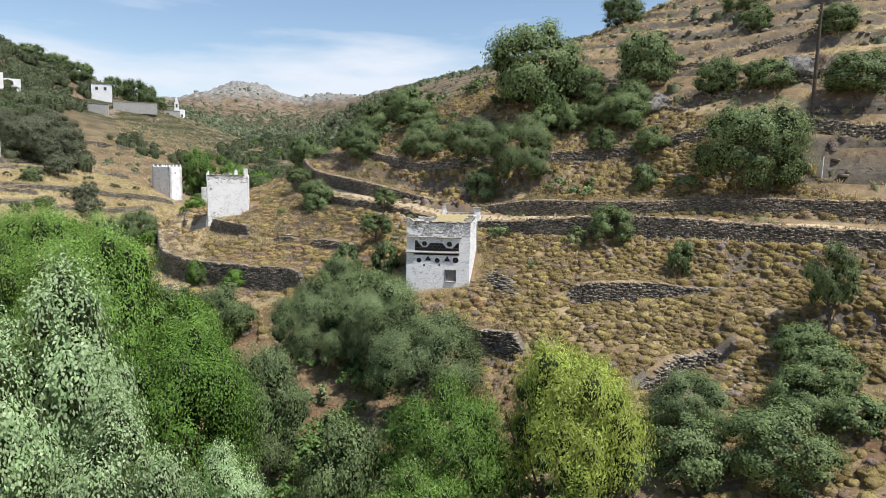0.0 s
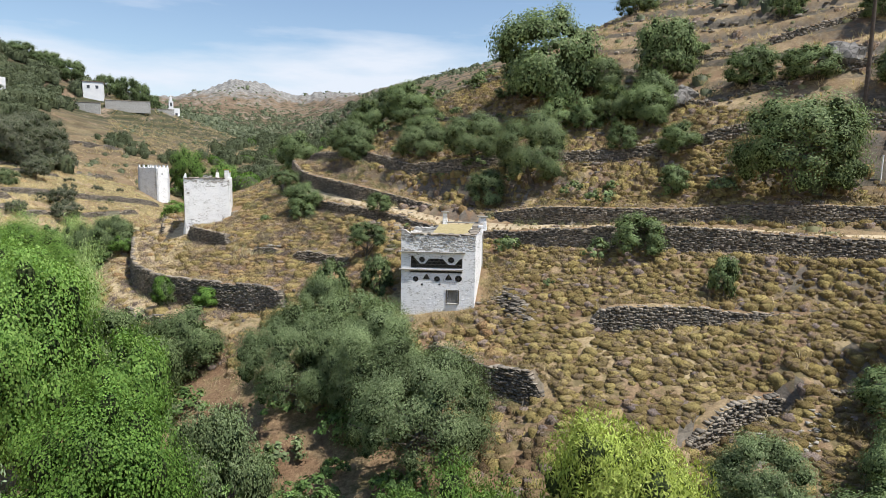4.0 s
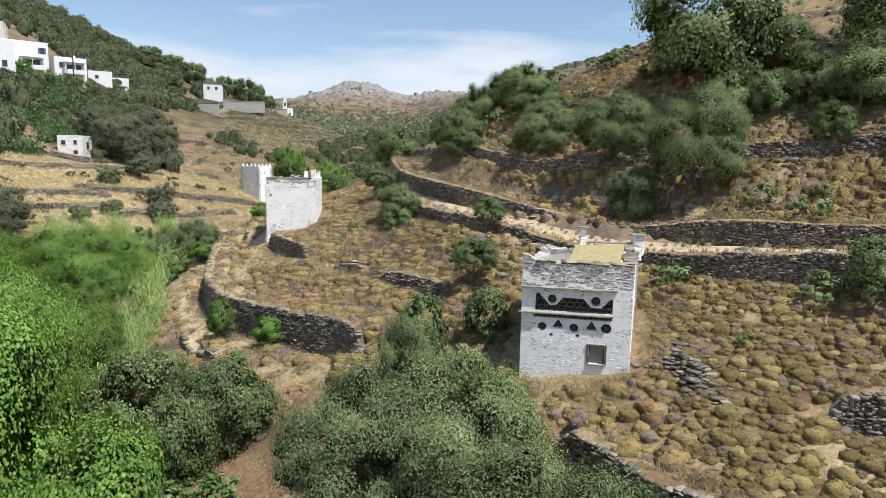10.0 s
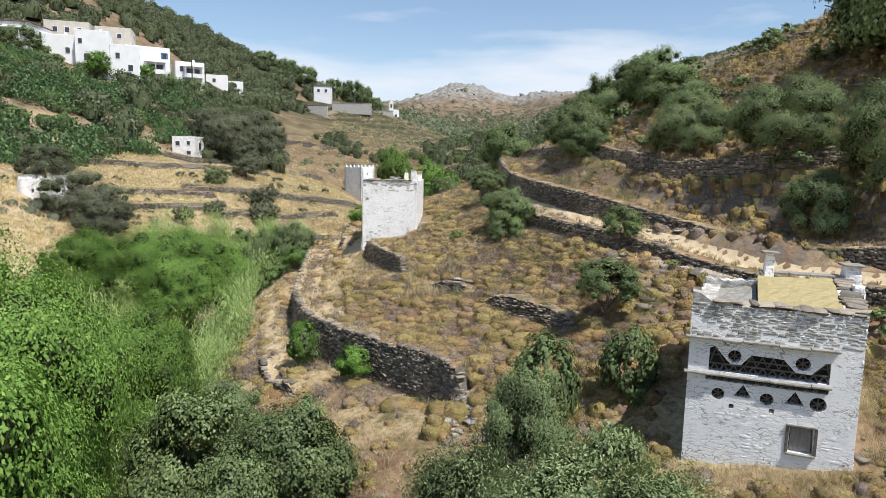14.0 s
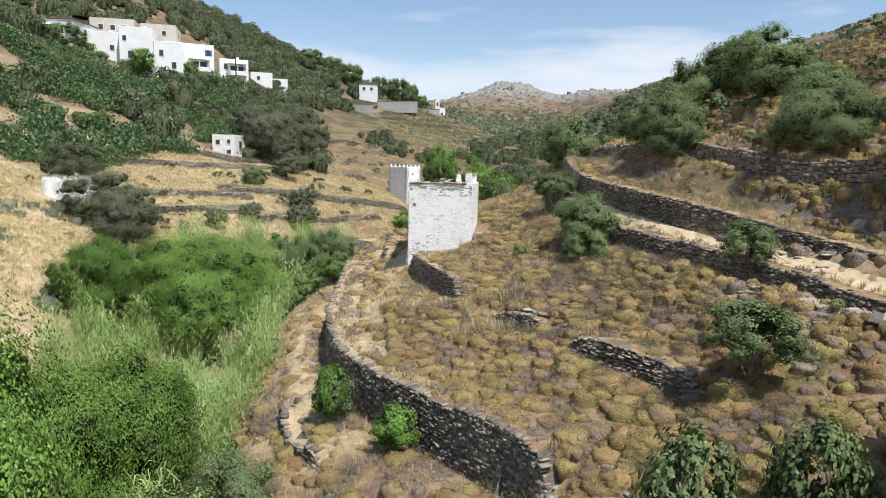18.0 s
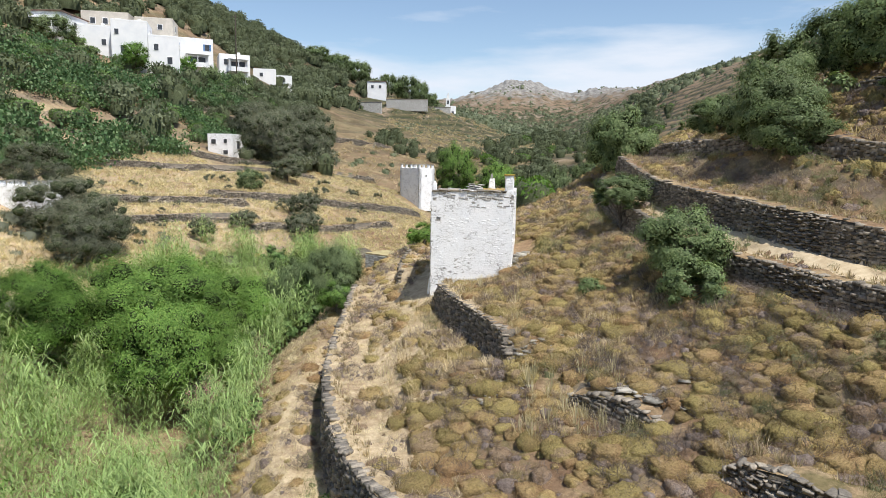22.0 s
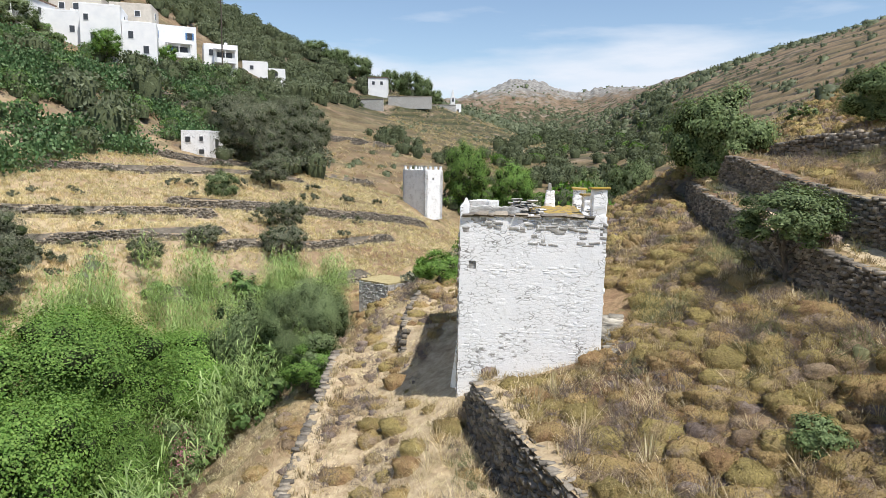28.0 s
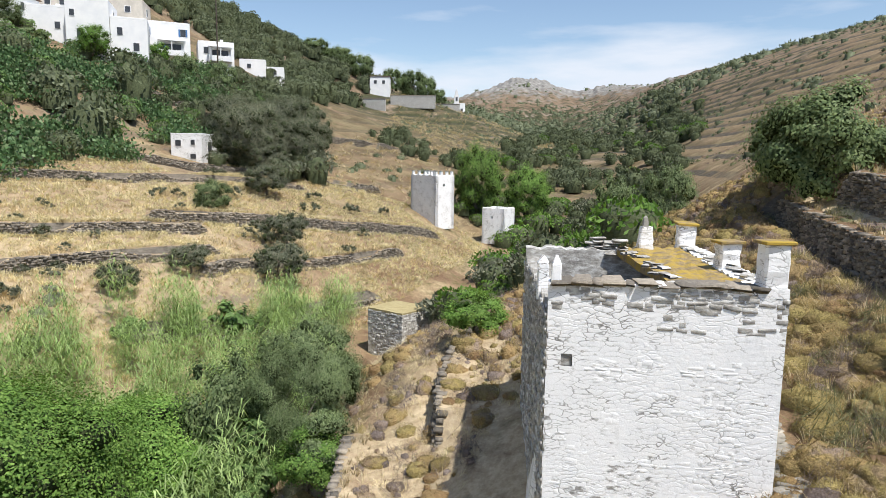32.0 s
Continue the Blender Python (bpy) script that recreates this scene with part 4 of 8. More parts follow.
# ---- dovecotes ----
def wall_slab(name, p, q, z0, z1, mat, parent, thick=0.5, holes=(), crest=0.0, seed=0, label="", depth=0.26, slope=0.0):
    """A masonry wall from p to q in plan, outside on the right of p-q. Holes are loops of (u, z) that are sunk into its
    outer face, their backs painted near-black as shade. crest: how ragged its top is.
    """
    rng = np.random.default_rng(seed)
    p, q = np.array(p, float), np.array(q, float)
    length = np.linalg.norm(q - p)
    t = (q - p) / length
    inward = np.array([-t[1], t[0]])
    at = lambda u, z, w=0.0: Vector((*(p + t * u + inward * w), z))
    n = max(int(length / 0.13), 2)
    tops = [(length * (1 - k / n), z1 + slope * (1 - k / n) + (rng.uniform(-1, 1) * crest if 0 < k < n else 0)) for k in range(n + 1)]
    bm = bmesh.new()
    outer = [bm.verts.new(at(u, z)) for u, z in [(0, z0), (length, z0)] + tops]
    loops = [outer] + [[bm.verts.new(at(u, z)) for u, z in h] for h in holes]
    edges = [bm.edges.new((a, b)) for loop in loops for a, b in zip(loop, loop[1:] + loop[:1])]
    bmesh.ops.triangle_fill(bm, use_beauty=True, use_dissolve=False, edges=edges, normal=Vector((*-inward, 0)))
    inner = [bm.verts.new(at(u, z, thick)) for u, z in [(0, z0), (length, z0)] + tops]
    bm.faces.new(inner[::-1])
    for k in range(len(outer)):
        a, b = k, (k + 1) % len(outer)
        bm.faces.new((outer[b], outer[a], inner[a], inner[b]))
    for h, loop in zip(holes, loops[1:]):
        deep = [bm.verts.new(at(u, z, depth)) for u, z in h]
        for k in range(len(loop)):
            b = (k + 1) % len(loop)
            # deep holes have their sides painted with the shade as well
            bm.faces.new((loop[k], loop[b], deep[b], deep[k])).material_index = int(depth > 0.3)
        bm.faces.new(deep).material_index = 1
    bmesh.ops.recalc_face_normals(bm, faces=bm.faces)
    me = bpy.data.meshes.new(name)
    bm.to_mesh(me)
    bm.free()
    me.materials.append(mat)
    me.materials.append(HOLE_SHADE)
    return part(name, me, parent, label), at, length


WASHED_STONES = []
BARE_STONES = []


def pillow_stone(rng, mat):
    """A rubble stone as it shows in a rendered wall: a back plate and a smaller, tilted face, in a unit box."""
    back = [(-0.5, 0.5, -0.5), (0.5, 0.5, -0.5), (0.5, 0.5, 0.5), (-0.5, 0.5, 0.5)]
    mid = [(x * rng.uniform(0.92, 1.0), 0.0, z * rng.uniform(0.88, 1.0)) for x, _, z in back]
    face = [(x * rng.uniform(0.60, 0.86), -0.5 + rng.uniform(0, 0.12), z * rng.uniform(0.42, 0.74)) for x, _, z in back]
    f = [(a + r, (a + 1) % 4 + r, (a + 1) % 4 + r + 4, a + r + 4) for r in (0, 4) for a in range(4)] + [(8, 9, 10, 11)]
    return quick_mesh("stone", np.array(back + mid + face), np.array(f), mat)


for n in range(10):
    stone_rng = np.random.default_rng(300 + n)
    WASHED_STONES.append(pillow_stone(stone_rng, LIMEWASH))
    BARE_STONES.append(pillow_stone(stone_rng, BARE))


def face_stones(parent, at, length, z0, z1, seed, most=300, clear=(), meshes=None, mat=None, proud=0.010, course=(0.06, 0.14), size=(0.10, 0.40), cover=0.7):
    """Stones that stand a little proud of a wall's outer face, in uneven courses. clear: boxes (u0, u1, z0, z1) kept free."""
    rng = np.random.default_rng(seed)
    meshes, mat = meshes or WASHED_STONES, mat or LIMEWASH
    ground_side = at(1, 0) - at(0, 0)
    yaw = math.atan2(ground_side.y, ground_side.x)
    todo = []
    z = z0
    seams = rng.uniform(0, 100, 2)
    while z < z1 - 0.05:
        h = min(rng.uniform(*course), z1 - z)
        u = rng.uniform(-0.02, 0.05)
        while u < length - 0.05:
            ln = min(rng.uniform(*size), length - u + 0.02)
            mid, zm = u + ln / 2, z + h / 2 + rng.uniform(-0.35, 0.35) * h
            thin = noise.noise(Vector((mid * 1.3 + seams[0], zm * 1.7 + seams[1], 0.3)))
            if thin + rng.uniform(-0.25, 0.25) > 0.55 - cover and not any(a - ln / 2 < mid < b + ln / 2 and c - h / 2 < zm < d + h / 2 for a, b, c, d in clear):
                todo.append((mid, zm, ln * rng.uniform(0.85, 1.0), h * rng.uniform(0.8, 1.5), rng.uniform(0.2, 1.3) * proud))
            u += ln
        z += h
    rng.shuffle(todo)
    for mid, zm, ln, h, out in todo[:most]:
        ob = part("stone", meshes[rng.integers(10)], parent)
        ob.matrix_basis = Matrix.LocRotScale(at(mid, zm, 0.02 - out), Euler((0, rng.normal(0, 0.07), yaw + rng.normal(0, 0.02))), (ln * 1.03, 0.04, h * 1.12))
    rest = todo[most:]
    if rest:
        shape = np.array([v.co for v in meshes[0].vertices])
        quads = np.array([list(p.vertices) for p in meshes[0].polygons])
        turn = np.array(Euler((0, 0, yaw)).to_matrix())
        pieces = [((shape * [ln * 1.03, 0.04, h * 1.12] * rng.uniform(0.9, 1.08, (12, 3))) @ turn.T + np.array(at(m, zz, 0.02 - o)), quads) for m, zz, ln, h, o in rest]
        part("stonework", quick_mesh("stonework", *join(pieces), mat), parent, "low relief of whitewashed stones", "stuff")


def slab(name, parent, at, u0, u1, z, thick, out, mat=None, seed=0, label="", back=0.1):
    """A ledge of thin slate between u0 and u1, that stands out of a wall."""
    rng = np.random.default_rng(seed)
    u = u0
    while u < u1 - 0.05:
        ln = min(rng.uniform(0.45, 0.95), u1 - u)
        bm = bmesh.new()
        o = out + rng.uniform(-0.03, 0.02)
        zz = z + rng.uniform(-0.012, 0.012)
        vs = [bm.verts.new(at(a, b, w)) for b in (zz, zz + thick) for w in (-o, back) for a in (u + 0.01, u + ln - 0.01)]
        for f in ((0, 1, 3, 2), (4, 6, 7, 5), (0, 4, 5, 1), (1, 5, 7, 3), (3, 7, 6, 2), (2, 6, 4, 0)):
            bm.faces.new([vs[k] for k in f])
        bmesh.ops.recalc_face_normals(bm, faces=bm.faces)
        bmesh.ops.bevel(bm, geom=list(bm.edges), offset=0.008, segments=1, affect="EDGES")
        bm_part(name, bm, mat or SLATE, parent, label)
        u += ln


def bar(parent, at, a, b, wide, seed, w=0.05, thick=0.05, name="lattice_slate"):
    """A thin slate of the lattice, from a to b on the wall's face."""
    (ua, za), (ub, zb) = a, b
    dx, dz = ub - ua, zb - za
    ln = math.hypot(dx, dz)
    nx, nz = -dz / ln * wide / 2, dx / ln * wide / 2
    bm = bmesh.new()
    vs = [bm.verts.new(at(u, z, ww)) for ww in (w, w + thick) for u, z in ((ua + nx, za + nz), (ub + nx, zb + nz), (ub - nx, zb - nz), (ua - nx, za - nz))]
    for f in ((0, 1, 2, 3), (7, 6, 5, 4), (0, 4, 5, 1), (1, 5, 6, 2), (2, 6, 7, 3), (3, 7, 4, 0)):
        bm.faces.new([vs[k] for k in f])
    bmesh.ops.recalc_face_normals(bm, faces=bm.faces)
    bm_part(name, bm, DARK_SLATE, parent)


def ring(u, z, r, n=14):
    return [(u + r * math.cos(2 * math.pi * k / n), z + r * math.sin(2 * math.pi * k / n)) for k in range(n)]


def pinnacle(parent, x, y, z0, z1, wide, mat, cap=True, taper=0.85, yaw=0.0, seed=0, point=False, capmat=None):
    """A small whitewashed roof pillar with a slab on top."""
    rng = np.random.default_rng(seed)
    bm = bmesh.new()
    rows = []
    steps = 6
    for k in range(steps + 1):
        s = k / steps
        w = wide / 2 * (1 - (1 - taper) * s) * (0.25 if point and k == steps else 1)
        rows.append([bm.verts.new(pose(x, y, z0 + (z1 - z0) * s, 0, 0, yaw) @ Vector((w * cx * rng.uniform(0.9, 1.1), w * cy * rng.uniform(0.9, 1.1), 0))) for cx, cy in ((-1, -0.8), (-0.8, -1), (0.8, -1), (1, -0.8), (1, 0.8), (0.8, 1), (-0.8, 1), (-1, 0.8))])
    for a, b in zip(rows, rows[1:]):
        for k in range(8):
            bm.faces.new((a[k], a[(k + 1) % 8], b[(k + 1) % 8], b[k]))
    bm.faces.new(rows[-1])
    bm.faces.new(rows[0][::-1])
    pin = bm_part("pinnacle", bm, mat, parent, "whitewashed roof pillar")
    if cap:
        bm = bmesh.new()
        bmesh.ops.create_cube(bm, size=1, matrix=pose(x, y, z1 + 0.025, rng.uniform(-3, 3), rng.uniform(-3, 3), yaw + 4) @ Matrix.Diagonal((wide * 1.22, wide * 1.22, 0.06, 1)))
        bmesh.ops.bevel(bm, geom=list(bm.edges), offset=0.012, segments=1, affect="EDGES")
        bm_part("cap_slab", bm, capmat or SLATE, pin, "flat slate cap")
    return pin


def flat_roof(parent, corners, z, mat, label, thick=0.18, rise=(0, 0, 0, 0), seed=0, grid=9, name="roof"):
    """A roof deck with a bumpy top over four corners."""
    rng = np.random.default_rng(seed)
    c = [np.array(k, float) for k in corners]
    bm = bmesh.new()
    top = []
    for i in range(grid):
        row = []
        for j in range(grid):
            s, t = i / (grid - 1), j / (grid - 1)
            xy = (c[0] * (1 - s) + c[1] * s) * (1 - t) + (c[3] * (1 - s) + c[2] * s) * t
            zz = z + (rise[0] * (1 - s) + rise[1] * s) * (1 - t) + (rise[3] * (1 - s) + rise[2] * s) * t + rng.uniform(-0.03, 0.03)
            row.append(bm.verts.new((*xy, zz)))
        top.append(row)
    faces = [bm.faces.new((top[i][j], top[i + 1][j], top[i + 1][j + 1], top[i][j + 1])) for i in range(grid - 1) for j in range(grid - 1)]
    ext = bmesh.ops.extrude_face_region(bm, geom=faces)
    for v in [g for g in ext["geom"] if isinstance(g, bmesh.types.BMVert)]:
        v.co.z -= thick
    bmesh.ops.recalc_face_normals(bm, faces=bm.faces)
    return bm_part(name, bm, mat, parent, label)


def coping(parent, at, u0, u1, z, seed, slope=0.0):
    """Flat rough stones laid along the top of a wall."""
    rng = np.random.default_rng(seed)
    side = at(1, 0) - at(0, 0)
    yaw = math.atan2(side.y, side.x)
    u = u0
    while u < u1:
        ln = rng.uniform(0.14, 0.42)
        ob = part("coping_stone", STONE_MESHES[rng.integers(12)], parent)
        ob.matrix_basis = Matrix.LocRotScale(at(u + ln / 2, z + slope * u + 0.03 + rng.uniform(-0.02, 0.03), 0.22), Euler((rng.normal(0, 0.04), rng.normal(0, 0.04), yaw + rng.normal(0, 0.12))), (ln, rng.uniform(0.42, 0.56), rng.uniform(0.05, 0.10)))
        u += ln * rng.uniform(0.85, 1.1)


def carved_dovecote():
    """The nearer dovecote, with its band of slate lattice between two ledges."""
    FL, FR, BR, BL = (10.5, 40.0), (14.31, 38.61), (16.25, 42.7), (12.3, 43.95)
    base_z, ledge, crown = -9.2, -4.77, -3.80
    dv = tagged(new("dovecote"), "whitewashed stone dovecote with slate lattice openings, on a dry slope", "dovecote", "dovecotes of the valley")
    zc = lambda d: ledge - d
    band = [(0.52, zc(0.86)), (3.36, zc(0.86)), (3.36, zc(0.30)), (3.24, zc(0.32)), (2.94, zc(0.66)), (2.58, zc(0.64)), (2.30, zc(0.34)), (1.54, zc(0.32)), (1.30, zc(0.62)), (1.04, zc(0.62)), (0.64, zc(0.18)), (0.52, zc(0.24))]
    strip = [(0.45, zc(1.12)), (3.36, zc(1.12)), (3.36, zc(1.00)), (0.45, zc(1.00))]
    tri = lambda u, d, w, h: [(u - w / 2, zc(d + h)), (u + w / 2, zc(d + h)), (u, zc(d))]
    tris = [tri(1.40, 1.15, 0.44, 0.34), tri(2.62, 1.15, 0.46, 0.36)]
    discs = [(1.14, zc(0.40), 0.165), (2.74, zc(0.40), 0.175), (0.80, zc(1.48), 0.16), (1.98, zc(1.46), 0.165), (3.16, zc(1.42), 0.195)]
    squares = [[(u - 0.06, zc(d + 0.12)), (u + 0.06, zc(d + 0.12)), (u + 0.06, zc(d)), (u - 0.06, zc(d))] for u, d in ((1.15, 1.72), (2.12, 1.70))]
    door = [(2.56, zc(2.78)), (3.14, zc(2.78)), (3.12, zc(2.08)), (2.58, zc(2.08))]
    holes = [band, strip, *tris, *[ring(*d) for d in discs], *squares, door]
    front, at, wide = wall_slab("front_wall", FL, FR, base_z, crown, LIMEWASH, dv, holes=holes, crest=0.05, seed=1, label="whitewashed front with lattice band")
    clear = [(0.4, 3.5, zc(1.15), zc(0.1)), (1.1, 1.7, zc(1.55), zc(1.1)), (2.3, 2.95, zc(1.55), zc(1.1)), (2.5, 3.2, zc(2.85), zc(2.0))]
    clear += [(u - r, u + r, z - r, z + r) for u, z, r in discs] + [(u - 0.1, u + 0.1, zc(d + 0.15), zc(d - 0.03)) for u, d in ((1.15, 1.72), (2.12, 1.70))]
    face_stones(front, at, wide, -8.6, zc(1.5), 2, 190, clear, proud=0.006, cover=0.28)
    face_stones(front, at, wide, ledge + 0.08, crown, 3, 110, (), BARE_STONES, BARE, 0.014, (0.04, 0.08), cover=0.8)
    coping(front, at, 0.5, 3.9, crown, 14)
    # ledges
    slab("ledge", front, at, -0.12, 3.58, ledge, 0.055, 0.17, seed=4, label="thin slate ledge")
    slab("ledge", front, at, -0.10, 3.42, zc(0.96), 0.05, 0.15, seed=5)
    # lattice: zigzag row, hung triangles, wheels
    n = 12
    for k in range(n):
        u0, u1 = 0.55 + k * 0.234, 0.55 + (k + 1) * 0.234
        bar(front, at, (u0, zc(0.85)), ((u0 + u1) / 2, zc(0.66)), 0.030, k)
        bar(front, at, ((u0 + u1) / 2, zc(0.66)), (u1, zc(0.85)), 0.030, k)
    bar(front, at, (0.52, zc(0.655)), (3.36, zc(0.655)), 0.035, 1, 0.03)
    for k in range(4):
        u0 = 1.42 + k * 0.26
        bar(front, at, (u0, zc(0.64)), (u0 + 0.13, zc(0.36)), 0.028, k)
        bar(front, at, (u0 + 0.13, zc(0.36)), (u0 + 0.26, zc(0.64)), 0.028, k)
    bar(front, at, (1.45, zc(0.50)), (2.42, zc(0.50)), 0.028, 2, 0.03)
    for a, b in (((0.56, 0.62), (0.66, 0.24)), ((0.66, 0.24), (0.90, 0.62)), ((0.56, 0.42), (0.82, 0.42)), ((3.00, 0.62), (3.28, 0.34)), ((3.28, 0.34), (3.34, 0.62)), ((3.12, 0.48), (3.34, 0.48))):
        bar(front, at, (a[0], zc(a[1])), (b[0], zc(b[1])), 0.03, 3)
    for k in range(15):
        u0 = 0.48 + k * 0.192
        bar(front, at, (u0, zc(1.12)), (u0 + 0.096, zc(1.0)), 0.024, k)
        bar(front, at, (u0 + 0.096, zc(1.0)), (u0 + 0.19, zc(1.12)), 0.024, k)
    for u in (1.40, 2.62):
        for a, b in (((-0.11, 0.34), (0.0, 0.16)), ((0.11, 0.34), (0.0, 0.16)), ((-0.1, 0.18), (0.1, 0.18)), ((0, 0.02), (0, 0.34))):
            bar(front, at, (u + a[0], zc(1.15 + a[1])), (u + b[0], zc(1.15 + b[1])), 0.028, 5)
    for u, z, r in discs:
        for k in range(3):
            a = math.radians(30 + 60 * k)
            bar(front, at, (u - r * math.cos(a), z - r * math.sin(a)), (u + r * math.cos(a), z + r * math.sin(a)), 0.028, k, 0.04 + 0.004 * k)
    # hatch
    bm = bmesh.new()
    vs = [bm.verts.new(at(u, z, w)) for w in (0.10, 0.14) for u, z in ((2.60, zc(2.76)), (3.10, zc(2.76)), (3.09, zc(2.12)), (2.61, zc(2.12)))]
    for f in ((0, 1, 2, 3), (7, 6, 5, 4), (0, 4, 5, 1), (1, 5, 6, 2), (2, 6, 7, 3), (3, 7, 4, 0)):
        bm.faces.new([vs[k] for k in f])
    bmesh.ops.recalc_face_normals(bm, faces=bm.faces)
    hatch = bm_part("hatch_door", bm, HATCH, dv, "weathered grey plank hatch")
    slab("lintel", hatch, at, 2.48, 3.22, zc(2.06), 0.05, 0.08, seed=6, label="pale lintel slab")
    slab("sill", hatch, at, 2.50, 3.20, zc(2.84), 0.05, 0.08, seed=7)
    for u in (2.52, 3.18):
        bar(hatch, at, (u, zc(2.80)), (u, zc(2.06)), 0.07, 1, -0.03, 0.12, "jamb")
    # raised corner and ragged crest
    bm = bmesh.new()
    vs = [bm.verts.new(at(u, z, w)) for w in (0.0, 0.42) for u, z in ((0.0, crown - 0.1), (0.62, crown - 0.1), (0.48, crown + 0.06), (0.22, crown + 0.24), (0.0, crown + 0.30))]
    bm.faces.new(vs[:5]), bm.faces.new(vs[9:4:-1])
    for k in range(5):
        bm.faces.new((vs[k], vs[k + 5], vs[(k + 1) % 5 + 5], vs[(k + 1) % 5]))
    bmesh.ops.recalc_face_normals(bm, faces=bm.faces)
    bm_part("corner_merlon", bm, BARE, dv, "worn grey corner of the parapet")
    side, at2, long = wall_slab("side_wall", FR, BR, base_z, crown + 0.05, LIMEWASH, dv, crest=0.05, seed=8, slope=0.25)
    face_stones(side, at2, long, -8.0, crown, 9, 150, cover=0.4, proud=0.008)
    coping(side, at2, 0.1, long - 0.4, crown + 0.05, 15, 0.25 / long)
    back, at3, w3 = wall_slab("back_wall", BR, BL, base_z, crown + 0.05, BARE, dv, crest=0.05, seed=10)
    west, at4, w4 = wall_slab("side_wall", BL, (10.56, 40.12), base_z, crown - 0.15, BARE, dv, crest=0.08, seed=11)
    face_stones(west, at4, w4, -8.4, crown - 0.1, 12, 150, (), BARE_STONES, BARE, cover=0.8)
    flat_roof(dv, [(12.2, 39.9), (14.1, 39.2), (15.8, 42.4), (13.6, 43.1)], crown + 0.0, DRY_ROOF, "roof deck overgrown with dry yellow grass", rise=(0.0, 0.05, 0.30, 0.25), seed=3)
    flat_roof(dv, [(10.9, 40.3), (12.3, 40.1), (13.6, 43.2), (12.5, 43.6)], crown - 0.35, SLATE, "sunken slate deck", rise=(0.0, 0.1, 0.3, 0.1), seed=4, name="lower_roof")
    pinnacle(dv, 13.95, 43.15, crown - 0.35, -2.82, 0.40, LIMEWASH, True, 0.55, -16, 1)
    pinnacle(dv, 16.15, 42.55, crown - 0.1, -3.08, 0.50, LIMEWASH, True, 0.9, -16, 2)
    pinnacle(dv, 15.45, 41.0, crown - 0.1, -3.42, 0.34, LIMEWASH, False, 0.8, -16, 3)
    slab("roof_edge", dv, at3, 0.3, 2.6, crown + 0.33, 0.06, 0.05, seed=13, back=0.4)
    return dv


HATCH = material("weathered_planks", lambda b: (b.ramp(b.noise(6.0, 5.0, 0.7, at=b.place((6, 6, 0.6))), (0.3, (0.17, 0.155, 0.14)), (0.7, (0.34, 0.315, 0.285))), b.noise(12.0)), 0.85, 0.006)
carved_dovecote()


